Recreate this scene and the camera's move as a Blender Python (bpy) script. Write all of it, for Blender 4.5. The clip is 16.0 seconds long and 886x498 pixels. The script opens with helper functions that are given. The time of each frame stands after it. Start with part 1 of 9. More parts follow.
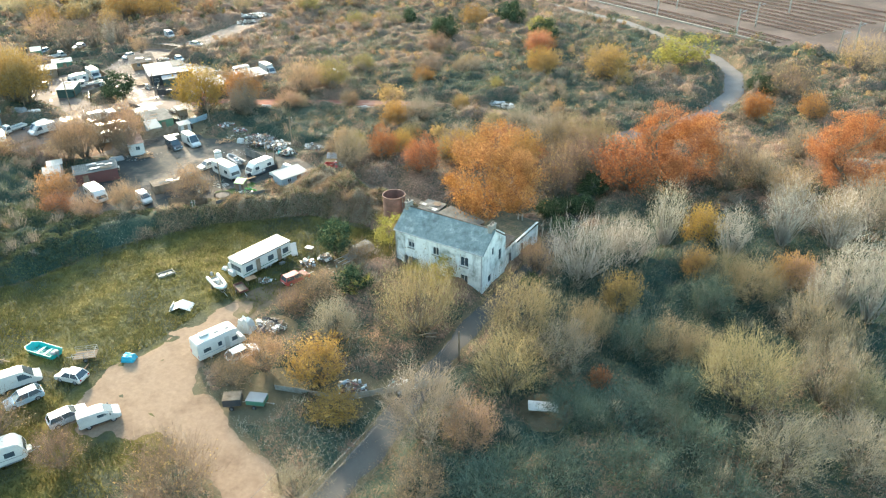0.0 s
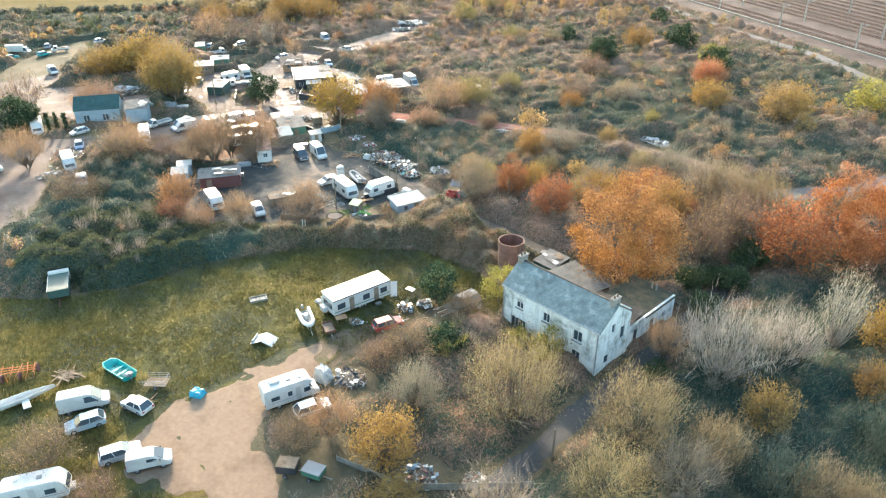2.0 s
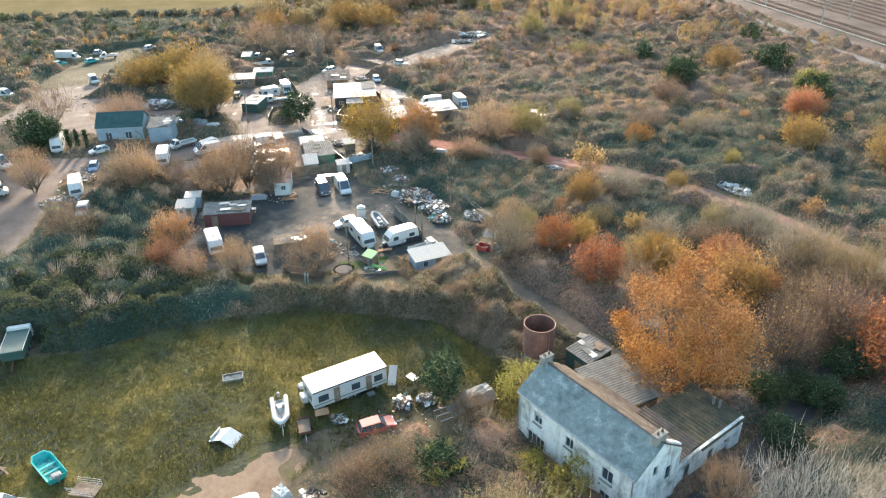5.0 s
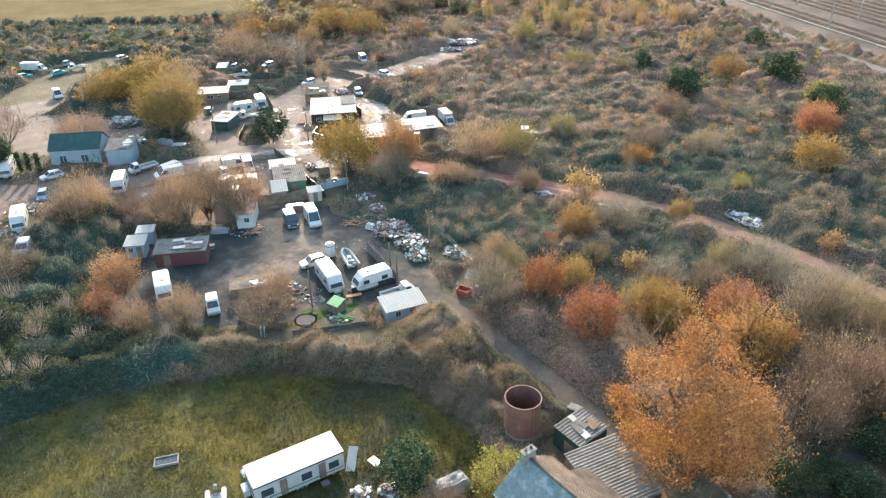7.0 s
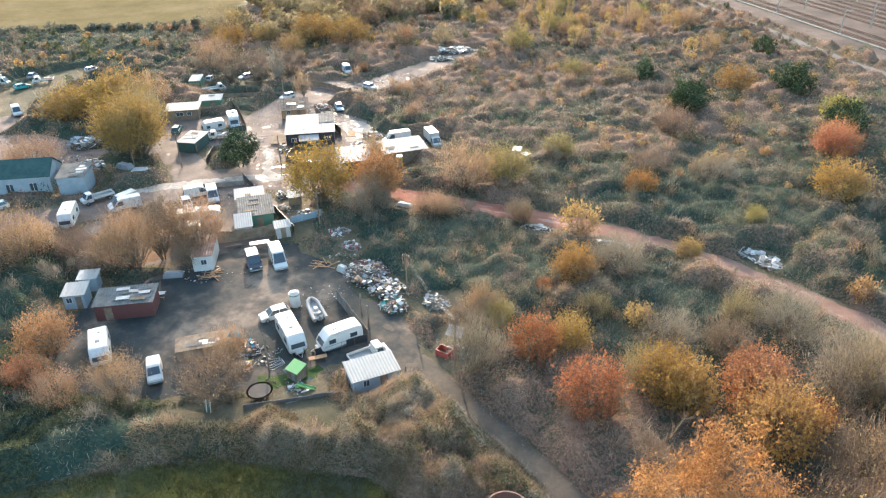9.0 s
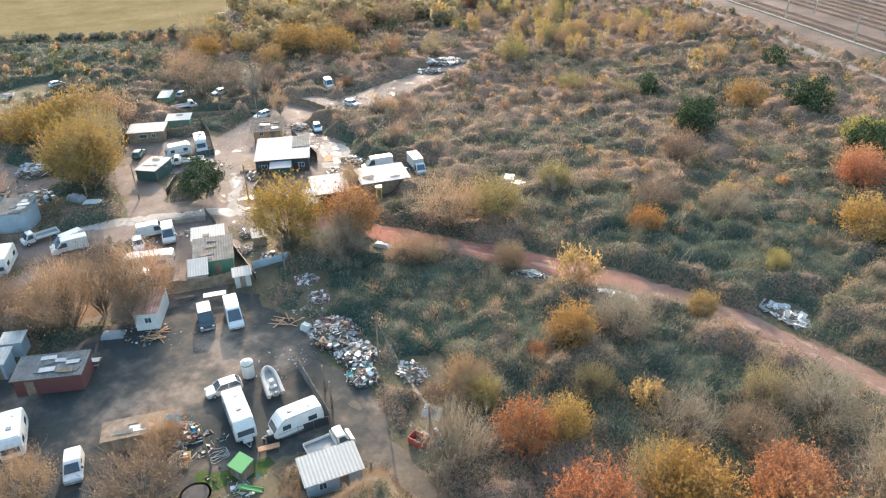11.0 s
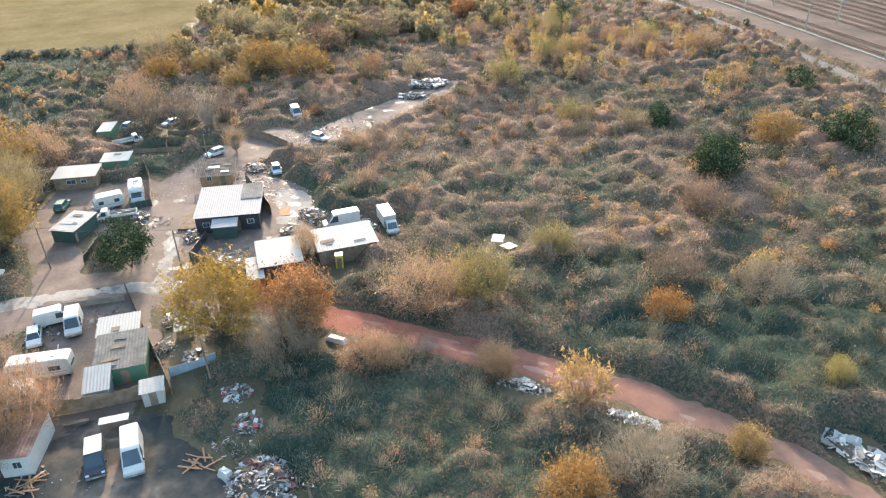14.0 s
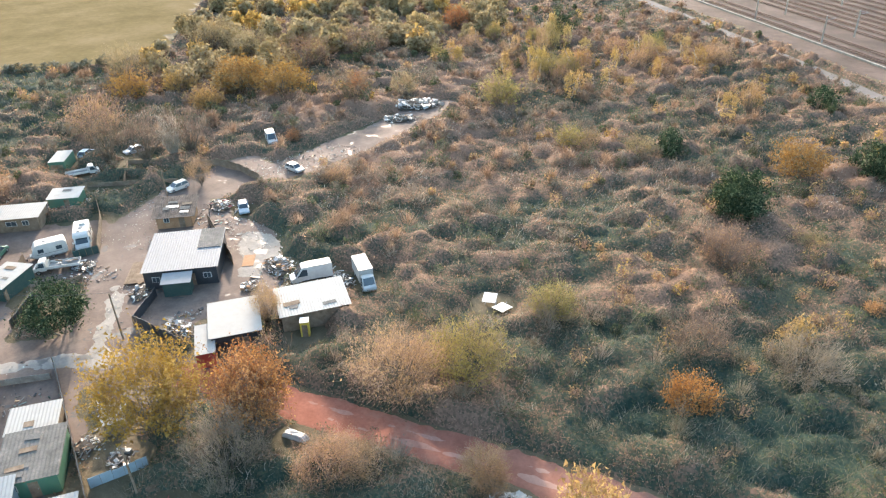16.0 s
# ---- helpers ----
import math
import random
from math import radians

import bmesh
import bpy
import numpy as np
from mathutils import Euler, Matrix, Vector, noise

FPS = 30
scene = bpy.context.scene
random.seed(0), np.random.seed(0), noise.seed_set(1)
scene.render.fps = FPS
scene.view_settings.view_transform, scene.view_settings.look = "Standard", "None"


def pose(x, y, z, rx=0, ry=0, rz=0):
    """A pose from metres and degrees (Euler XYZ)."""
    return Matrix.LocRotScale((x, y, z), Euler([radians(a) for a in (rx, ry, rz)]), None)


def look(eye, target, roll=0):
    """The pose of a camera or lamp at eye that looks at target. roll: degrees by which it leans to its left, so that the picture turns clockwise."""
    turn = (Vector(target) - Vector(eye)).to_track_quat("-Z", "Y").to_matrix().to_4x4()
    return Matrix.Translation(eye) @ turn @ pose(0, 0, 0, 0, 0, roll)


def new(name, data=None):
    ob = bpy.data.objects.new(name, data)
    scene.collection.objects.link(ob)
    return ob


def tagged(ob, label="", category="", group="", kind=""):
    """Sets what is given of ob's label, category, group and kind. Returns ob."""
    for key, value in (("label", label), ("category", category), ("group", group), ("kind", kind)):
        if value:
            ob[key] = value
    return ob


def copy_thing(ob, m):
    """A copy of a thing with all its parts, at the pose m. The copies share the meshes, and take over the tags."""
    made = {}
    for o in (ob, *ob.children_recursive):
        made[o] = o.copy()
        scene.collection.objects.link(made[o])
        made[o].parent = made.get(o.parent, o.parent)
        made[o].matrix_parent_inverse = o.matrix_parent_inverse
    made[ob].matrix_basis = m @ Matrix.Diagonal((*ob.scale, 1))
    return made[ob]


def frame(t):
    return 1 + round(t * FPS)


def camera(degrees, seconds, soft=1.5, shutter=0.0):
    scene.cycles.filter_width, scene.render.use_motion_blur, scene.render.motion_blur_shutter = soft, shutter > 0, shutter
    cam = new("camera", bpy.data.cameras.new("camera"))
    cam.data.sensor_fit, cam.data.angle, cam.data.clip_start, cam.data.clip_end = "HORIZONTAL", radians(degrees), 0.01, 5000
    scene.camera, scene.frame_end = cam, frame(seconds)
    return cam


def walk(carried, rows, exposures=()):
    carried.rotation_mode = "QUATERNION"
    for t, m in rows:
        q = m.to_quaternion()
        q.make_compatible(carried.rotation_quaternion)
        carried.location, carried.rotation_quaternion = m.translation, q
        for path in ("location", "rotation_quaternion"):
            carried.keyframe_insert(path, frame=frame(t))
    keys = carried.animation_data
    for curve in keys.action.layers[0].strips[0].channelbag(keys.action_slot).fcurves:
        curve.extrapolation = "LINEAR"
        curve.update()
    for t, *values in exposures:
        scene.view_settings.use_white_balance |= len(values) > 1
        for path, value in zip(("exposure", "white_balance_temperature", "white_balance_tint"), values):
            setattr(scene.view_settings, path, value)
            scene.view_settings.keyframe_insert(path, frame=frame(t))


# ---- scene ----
cam = camera(64.4, 16.0, soft=1.2)
METRES, EYE, TILT, LEAN, TURN = 122.0, 54.9, 0.0, 0.0, 34.3
ROWS = [
    (0.0, 0.0, 0.0, 0.0, -0.47, -29.84, 0.83),
    (0.5, 0.0046, 0.0273, -0.0009, 2.03, -29.7, 0.72),
    (1.0, 0.0114, 0.0581, -0.0023, 6.22, -29.48, 0.55),
    (1.5, 0.018, 0.0872, -0.0038, 9.57, -29.31, 0.45),
    (2.0, 0.024, 0.1187, -0.0048, 13.0, -29.15, 0.34),
    (2.5, 0.0289, 0.1477, -0.0059, 16.28, -29.02, 0.24),
    (3.0, 0.034, 0.1793, -0.0069, 19.07, -28.9, 0.2),
    (3.5, 0.038, 0.2081, -0.0073, 19.73, -28.92, 0.32),
    (4.0, 0.04, 0.2384, -0.008, 19.71, -28.97, 0.46),
    (6.5, 0.0322, 0.3797, -0.0109, 19.5, -29.06, 0.88),
    (7.0, 0.0287, 0.409, -0.0112, 19.46, -29.1, 0.94),
    (7.5, 0.0246, 0.4369, -0.0115, 19.42, -29.16, 1.02),
    (8.0, 0.0204, 0.4674, -0.0119, 19.39, -29.2, 1.08),
    (8.5, 0.0163, 0.4959, -0.0121, 19.35, -29.22, 1.11),
    (9.0, 0.0116, 0.5272, -0.0126, 19.32, -29.24, 1.16),
    (11.5, -0.0143, 0.6837, -0.014, 19.11, -29.34, 1.37),
    (12.0, -0.0209, 0.7183, -0.0143, 19.05, -29.39, 1.39),
    (12.5, -0.027, 0.7505, -0.0152, 19.03, -29.4, 1.42),
    (13.0, -0.0338, 0.7857, -0.0161, 19.0, -29.41, 1.46),
    (13.5, -0.0404, 0.8183, -0.017, 18.98, -29.41, 1.48),
    (14.0, -0.0477, 0.8534, -0.0175, 18.94, -29.41, 1.5),
    (14.5, -0.0541, 0.8856, -0.0179, 18.93, -29.38, 1.49),
    (15.0, -0.0616, 0.9205, -0.0188, 18.89, -29.32, 1.51),
    (15.5, -0.068, 0.9523, -0.0189, 18.88, -29.31, 1.5),
    (16.0, -0.0749, 0.9863, -0.019, 18.86, -29.3, 1.54),
]
walk(cam, [(t, pose(0, 0, EYE, TILT, LEAN, TURN) @ pose(METRES * x, METRES * y, METRES * z, 90 + pitch, roll, yaw)) for t, x, y, z, yaw, pitch, roll in ROWS],
     exposures=[(0.0, 2.68, 6250, -7), (1.5, 2.73, 6240, -1), (2.5, 2.58, 6220, 0), (4.0, 2.38, 6200, 1), (7.0, 2.34, 6080, 3), (9.0, 2.43, 6120, 4), (12.0, 2.36, 6180, 5), (16.0, 2.41, 6180, 5)])

# ---- world, sun ----
SUN_EL, SUN_AZ = 18.0, 153.0          # degrees; azimuth counter-clockwise from +x
world = bpy.data.worlds.new("sky")
scene.world = world
world.use_nodes = True
wn = world.node_tree.nodes
sky = wn.new("ShaderNodeTexSky")
sky.sky_type = "NISHITA"
sky.sun_disc = False
sky.sun_elevation = radians(SUN_EL)
sky.sun_rotation = radians(90 - SUN_AZ)
sky.dust_density = 2.0
world.node_tree.links.new(sky.outputs[0], wn["Background"].inputs[0])
wn["Background"].inputs[1].default_value = 0.15
sun_data = bpy.data.lights.new("sun", "SUN")
sun_data.energy, sun_data.angle, sun_data.color = 2.2, radians(0.8), (1.0, 0.74, 0.58)
sun = new("sun", sun_data)
sun_way = Vector((math.cos(radians(SUN_AZ)) * math.cos(radians(SUN_EL)), math.sin(radians(SUN_AZ)) * math.cos(radians(SUN_EL)), math.sin(radians(SUN_EL))))
sun.matrix_basis = look(sun_way * 300, (0, 0, 0))

# ---- materials ----
def shader(name):
    m = bpy.data.materials.new(name)
    m.use_nodes = True
    t = m.node_tree
    return m, t, t.nodes["Principled BSDF"]


def ramp(t, fac, stops):
    r = t.nodes.new("ShaderNodeValToRGB")
    e = r.color_ramp.elements
    while len(e) < len(stops):
        e.new(0.5)
    for el, (p, c) in zip(e, stops):
        el.position, el.color = p, (*c, 1)
    t.links.new(fac, r.inputs[0])
    return r.outputs[0]


def noise_tex(t, scale, detail=5, rough=0.6, vec=None, distort=0.0):
    n = t.nodes.new("ShaderNodeTexNoise")
    n.inputs["Scale"].default_value, n.inputs["Detail"].default_value = scale, detail
    n.inputs["Roughness"].default_value, n.inputs["Distortion"].default_value = rough, distort
    if vec is None:
        vec = t.nodes.new("ShaderNodeNewGeometry").outputs["Position"]
    t.links.new(vec, n.inputs["Vector"])
    return n.outputs["Fac"]


def blend(t, a, b, fac, how="MIX"):
    m = t.nodes.new("ShaderNodeMix")
    m.data_type, m.blend_type = "RGBA", how
    for sock, v in ((m.inputs[6], a), (m.inputs[7], b), (m.inputs[0], fac)):
        if isinstance(v, (int, float)):
            sock.default_value = v
        elif isinstance(v, tuple):
            sock.default_value = (*v, 1)
        else:
            t.links.new(v, sock)
    return m.outputs[2]


def bumped(t, bsdf, height, strength, dist):
    b = t.nodes.new("ShaderNodeBump")
    b.inputs["Strength"].default_value, b.inputs["Distance"].default_value = strength, dist
    t.links.new(height, b.inputs["Height"])
    t.links.new(b.outputs[0], bsdf.inputs["Normal"])


def mottled(name, big, small, s_big=0.15, s_small=3.0, rough=0.9, bump=0.4, dist=0.05, mix=0.5, metal=0.0, s_bump=6.0):
    """A surface with broad patches (big: ramp stops) and grain (small: ramp stops, multiplied in)."""
    m, t, b = shader(name)
    c = ramp(t, noise_tex(t, s_big, 4, 0.65), big)
    g = ramp(t, noise_tex(t, s_small, 6, 0.7), small)
    t.links.new(blend(t, c, g, mix, "OVERLAY"), b.inputs["Base Color"])
    b.inputs["Roughness"].default_value, b.inputs["Metallic"].default_value = rough, metal
    if rough > 0.82:
        b.inputs["Specular IOR Level"].default_value = 0.12
    if bump:
        bumped(t, b, noise_tex(t, s_bump, 6, 0.7), bump, dist)
    return m


def worn(name, colour, rough=0.45, dirt=(0.12, 0.11, 0.09), amount=0.35, metal=0.0, scale=1.2):
    """Painted or plastic surface with dirt in irregular patches and a shift from thing to thing."""
    m, t, b = shader(name)
    oi = t.nodes.new("ShaderNodeObjectInfo").outputs["Random"]
    c2 = tuple(v * 0.86 for v in colour)
    base = blend(t, colour, c2, oi)
    f = ramp(t, noise_tex(t, scale, 7, 0.75), [(0.42, (0, 0, 0)), (0.8, (amount,) * 3)])
    t.links.new(blend(t, base, dirt, f), b.inputs["Base Color"])
    b.inputs["Roughness"].default_value, b.inputs["Metallic"].default_value = rough, metal
    return m


def leafy(name, stops, through_light=0.35, spread=0.55):
    """Leaves and twigs: colour differs from leaf to leaf, from plant to plant and in broad drifts."""
    m, t, b = shader(name)
    geo = t.nodes.new("ShaderNodeNewGeometry")
    each = t.nodes.new("ShaderNodeMapRange")
    each.inputs[3].default_value, each.inputs[4].default_value = 0.5 - spread / 2, 0.5 + spread / 2
    t.links.new(geo.outputs["Random Per Island"], each.inputs[0])
    c = ramp(t, each.outputs[0], stops)
    oi = t.nodes.new("ShaderNodeObjectInfo").outputs["Random"]
    h = t.nodes.new("ShaderNodeHueSaturation")
    for sock, lo, hi, src in (("Hue", 0.485, 0.512, oi), ("Value", 0.45, 1.5, noise_tex(t, 0.22, 4, 0.7)), ("Saturation", 0.8, 1.25, noise_tex(t, 0.06, 2))):
        mr = t.nodes.new("ShaderNodeMapRange")
        mr.inputs[3].default_value, mr.inputs[4].default_value = lo, hi
        t.links.new(src, mr.inputs[0])
        t.links.new(mr.outputs[0], h.inputs[sock])
    t.links.new(c, h.inputs["Color"])
    col = h.outputs[0]
    d = t.nodes.new("ShaderNodeBsdfDiffuse")
    tr = t.nodes.new("ShaderNodeBsdfTranslucent")
    mx = t.nodes.new("ShaderNodeMixShader")
    mx.inputs[0].default_value = through_light
    t.links.new(col, d.inputs[0]), t.links.new(col, tr.inputs[0])
    t.links.new(d.outputs[0], mx.inputs[1]), t.links.new(tr.outputs[0], mx.inputs[2])
    t.links.new(mx.outputs[0], t.nodes["Material Output"].inputs[0])
    t.nodes.remove(b)
    return m


GREY2 = [(0.2, (0.25, 0.25, 0.25)), (0.8, (0.75, 0.75, 0.75))]
m_ground = mottled("scrub_soil", [(0.3, (0.05, 0.055, 0.03)), (0.5, (0.10, 0.085, 0.05)), (0.7, (0.15, 0.12, 0.075))], GREY2, 0.06, 1.2, bump=0.8, dist=0.3, s_bump=1.5)
# the darkest greens stand for shadow streaks across the meadow
m_grass = mottled("rough_grass", [(0.32, (0.042, 0.046, 0.029)), (0.42, (0.058, 0.060, 0.032)), (0.5, (0.078, 0.073, 0.024)), (0.58, (0.13, 0.10, 0.022)), (0.7, (0.085, 0.062, 0.028))], GREY2, 0.075, 1.3, bump=1.0, dist=0.3, s_bump=1.8, mix=0.8)
m_gravel = mottled("pink_gravel", [(0.3, (0.14, 0.096, 0.062)), (0.5, (0.21, 0.150, 0.10)), (0.65, (0.18, 0.126, 0.084)), (0.78, (0.11, 0.086, 0.05))], GREY2, 0.16, 2.0, bump=0.4, dist=0.06, mix=0.5)
m_red = mottled("red_shale", [(0.3, (0.20, 0.075, 0.048)), (0.55, (0.28, 0.12, 0.08)), (0.75, (0.28, 0.17, 0.125))], GREY2, 0.16, 2.2, bump=0.35, dist=0.06, mix=0.45)
def turning(m, brown):
    """Red shale that gives way to brown gravel towards the east."""
    t = m.node_tree
    b = t.nodes["Principled BSDF"]
    old = b.inputs["Base Color"].links[0].from_socket
    sep = t.nodes.new("ShaderNodeSeparateXYZ")
    t.links.new(t.nodes.new("ShaderNodeNewGeometry").outputs["Position"], sep.inputs[0])
    r = t.nodes.new("ShaderNodeMapRange")
    r.inputs[1].default_value, r.inputs[2].default_value, r.inputs[4].default_value = -122, -90, 0.92
    t.links.new(sep.outputs[0], r.inputs[0])
    grain = blend(t, ramp(t, noise_tex(t, 0.5, 6, 0.7), [(0.35, tuple(v * 0.7 for v in brown)), (0.65, brown)]), old, 0.15)
    t.links.new(blend(t, old, grain, r.outputs[0]), b.inputs["Base Color"])


turning(m_red, (0.20, 0.14, 0.105))
m_lane = mottled("dirt_lane", [(0.3, (0.06, 0.052, 0.04)), (0.55, (0.105, 0.088, 0.066)), (0.75, (0.16, 0.13, 0.095))], GREY2, 0.22, 2.5, bump=0.4, dist=0.06, mix=0.5)
# dark teal stops stand for tree shadow on the tarmac
m_yard = mottled("worn_tarmac_with_shade", [(0.3, (0.024, 0.030, 0.029)), (0.46, (0.040, 0.044, 0.040)), (0.54, (0.085, 0.073, 0.058)), (0.63, (0.18, 0.143, 0.106))], GREY2, 0.1, 3.0, rough=0.9, bump=0.25, dist=0.03, mix=0.5)
m_field = mottled("mown_field", [(0.3, (0.13, 0.105, 0.05)), (0.5, (0.165, 0.13, 0.065)), (0.7, (0.20, 0.155, 0.085))], GREY2, 0.05, 0.5, bump=0.5, dist=0.2, s_bump=1.0, mix=0.3)
m_field.node_tree.nodes["Principled BSDF"].inputs["Specular IOR Level"].default_value = 0.0
m_ballast = mottled("rusty_ballast", [(0.3, (0.045, 0.033, 0.026)), (0.5, (0.085, 0.061, 0.048)), (0.65, (0.12, 0.088, 0.07)), (0.78, (0.06, 0.055, 0.035))], GREY2, 0.07, 0.9, bump=0.4, dist=0.1, mix=0.35)
m_road = mottled("pale_road", [(0.3, (0.11, 0.10, 0.09)), (0.6, (0.155, 0.14, 0.125)), (0.75, (0.19, 0.17, 0.15))], GREY2, 0.1, 2.0, bump=0.2, dist=0.03, mix=0.3)
m_bramble = mottled("bramble_depth", [(0.3, (0.035, 0.045, 0.026)), (0.48, (0.07, 0.066, 0.04)), (0.62, (0.115, 0.09, 0.056)), (0.75, (0.15, 0.115, 0.075))], GREY2, 0.07, 1.1, rough=1.0, bump=0.7, dist=0.25, s_bump=2.6, mix=0.85)
m_bark = mottled("bark", [(0.3, (0.09, 0.075, 0.055)), (0.7, (0.17, 0.15, 0.115))], GREY2, 0.6, 5, bump=0.5)
m_pale_bark = mottled("pale_bark", [(0.3, (0.18, 0.16, 0.125)), (0.7, (0.32, 0.29, 0.235))], GREY2, 0.6, 5, bump=0.4)


def puddled(name, big, wet=(0.05, 0.047, 0.042), amount=0.62, s_big=0.2):
    """Trodden earth with shallow puddles, which are darker and shine."""
    m, t, b = shader(name)
    c = ramp(t, noise_tex(t, s_big, 4, 0.65), big)
    g = ramp(t, noise_tex(t, 2.4, 6, 0.7), GREY2)
    c = blend(t, c, g, 0.5, "OVERLAY")
    w = ramp(t, noise_tex(t, 0.33, 5, 0.6, distort=0.6), [(amount, (0, 0, 0)), (amount + 0.05, (1, 1, 1))])
    t.links.new(blend(t, c, wet, w), b.inputs["Base Color"])
    r = t.nodes.new("ShaderNodeMapRange")
    r.inputs[3].default_value, r.inputs[4].default_value = 0.9, 0.38
    t.links.new(w, r.inputs[0]), t.links.new(r.outputs[0], b.inputs["Roughness"])
    b.inputs["Specular IOR Level"].default_value = 0.3
    bumped(t, b, noise_tex(t, 4.0, 6, 0.7), 0.18, 0.03)
    return m


m_street = puddled("wet_sandy_street", [(0.3, (0.09, 0.068, 0.053)), (0.55, (0.145, 0.108, 0.083)), (0.75, (0.20, 0.155, 0.118))])
m_dirt = mottled("brown_dirt", [(0.3, (0.075, 0.057, 0.034)), (0.5, (0.12, 0.09, 0.06)), (0.65, (0.09, 0.08, 0.034)), (0.78, (0.15, 0.11, 0.075))], GREY2, 0.25, 2.2, bump=0.5, dist=0.08, mix=0.6)
m_rut = mottled("pale_pink_dust", [(0.3, (0.26, 0.13, 0.095)), (0.6, (0.33, 0.20, 0.155)), (0.75, (0.30, 0.20, 0.155))], GREY2, 0.3, 2.5, bump=0.2, dist=0.03, mix=0.4)
turning(m_rut, (0.27, 0.20, 0.155))
# the pale tones include the glare of the sun on the wet street
m_wet = puddled("pale_concrete_with_glare", [(0.3, (0.17, 0.155, 0.13)), (0.55, (0.26, 0.24, 0.20)), (0.75, (0.32, 0.295, 0.25))], (0.10, 0.095, 0.085), 0.56)
m_litter = mottled("orange_leaf_litter", [(0.3, (0.11, 0.065, 0.035)), (0.5, (0.18, 0.10, 0.05)), (0.65, (0.22, 0.125, 0.06)), (0.78, (0.15, 0.11, 0.06))], GREY2, 0.18, 2.6, bump=0.5, dist=0.08, mix=0.6)
# near-black tones hold the shade that oak and house throw on the lane
m_shade = mottled("shade_toned_asphalt", [(0.3, (0.028, 0.03, 0.028)), (0.7, (0.055, 0.055, 0.048))], GREY2, 0.2, 3.0, rough=0.8, bump=0.3, mix=0.4)


def bramble_material(name):
    """Brambles whose colour differs from bush to bush."""
    m, t, b = shader(name)
    at = t.nodes.new("ShaderNodeAttribute")
    at.attribute_name = "bush"
    leaf = t.nodes.new("ShaderNodeTexVoronoi")
    leaf.inputs["Scale"].default_value = 4.2
    t.links.new(t.nodes.new("ShaderNodeNewGeometry").outputs["Position"], leaf.inputs["Vector"])
    odd = t.nodes.new("ShaderNodeSeparateColor")
    t.links.new(leaf.outputs["Color"], odd.inputs[0])
    mix = t.nodes.new("ShaderNodeMath")
    mix.operation = "MULTIPLY_ADD"
    mix.inputs[1].default_value = 0.42
    t.links.new(odd.outputs[0], mix.inputs[0]), t.links.new(at.outputs["Fac"], mix.inputs[2])
    # the bluish dark greens also carry the teal of shaded undergrowth
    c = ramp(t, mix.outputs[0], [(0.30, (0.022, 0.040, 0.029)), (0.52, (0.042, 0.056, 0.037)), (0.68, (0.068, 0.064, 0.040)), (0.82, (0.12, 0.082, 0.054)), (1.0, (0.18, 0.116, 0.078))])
    g = ramp(t, noise_tex(t, 1.6, 7, 0.75), GREY2)
    t.links.new(blend(t, c, g, 0.85, "OVERLAY"), b.inputs["Base Color"])
    b.inputs["Roughness"].default_value = 1.0
    b.inputs["Specular IOR Level"].default_value = 0.1
    bumped(t, b, odd.outputs[1], 0.4, 0.12)
    return m


m_bush = bramble_material("bramble_bushes")

# ---- plan of the grounds ----
RNG = np.random.default_rng(7)


def vnoise(x, y, scale, seed=0):
    """Smooth value noise in 0..1."""
    x, y = np.asarray(x, float) / scale, np.asarray(y, float) / scale
    xi, yi = np.floor(x).astype(np.int64), np.floor(y).astype(np.int64)
    fx, fy = x - xi, y - yi
    fx, fy = fx * fx * (3 - 2 * fx), fy * fy * (3 - 2 * fy)

    def h(a, b):
        v = np.sin(a * 127.1 + b * 311.7 + seed * 74.7) * 43758.5453
        return v - np.floor(v)
    return (h(xi, yi) * (1 - fx) + h(xi + 1, yi) * fx) * (1 - fy) + (h(xi, yi + 1) * (1 - fx) + h(xi + 1, yi + 1) * fx) * fy


def seg_dist(x, y, pts, closed):
    d = np.full(np.shape(x), 1e9)
    n = len(pts)
    for i in range(n if closed else n - 1):
        (ax, ay), (bx, by) = pts[i], pts[(i + 1) % n]
        ux, uy = bx - ax, by - ay
        k = np.clip(((x - ax) * ux + (y - ay) * uy) / (ux * ux + uy * uy + 1e-9), 0, 1)
        d = np.minimum(d, np.hypot(x - ax - k * ux, y - ay - k * uy))
    return d


def inside(x, y, pts):
    r = np.zeros(np.shape(x), bool)
    n = len(pts)
    for i in range(n):
        (ax, ay), (bx, by) = pts[i], pts[(i + 1) % n]
        hit = ((ay > y) != (by > y)) & (x < (bx - ax) * (y - ay) / (by - ay + 1e-12) + ax)
        r ^= hit
    return r


def poly_sdf(pts):
    return lambda x, y: np.where(inside(x, y, pts), -1, 1) * seg_dist(x, y, pts, True)


def line_sdf(pts, half):
    return lambda x, y: seg_dist(x, y, pts, False) - half


def union(*fs):
    return lambda x, y: np.minimum.reduce([f(x, y) for f in fs])


gravel_area = poly_sdf([(-72, 29), (-71, 40), (-72, 49), (-68, 52), (-64.6, 45), (-63, 39), (-58, 36.2), (-53, 34.7), (-46.4, 33.2), (-36, 31), (-38, 24), (-48.4, 27.5), (-55, 28.6), (-60, 27.3), (-63, 24), (-69, 23)])
drive_area = line_sdf([(-68, 47), (-67.5, 56), (-67.5, 64), (-66, 70)], 2.4)
meadow_area = poly_sdf([(-118, 16), (-106, 28), (-101, 38), (-99.5, 50), (-96, 58), (-92, 65), (-86, 71), (-80, 76.5), (-70, 79), (-61, 77), (-59, 72), (-66, 67), (-66, 52), (-64, 40), (-58, 32), (-52, 26), (-56, 17), (-64, 8), (-76, 4), (-100, -10)])
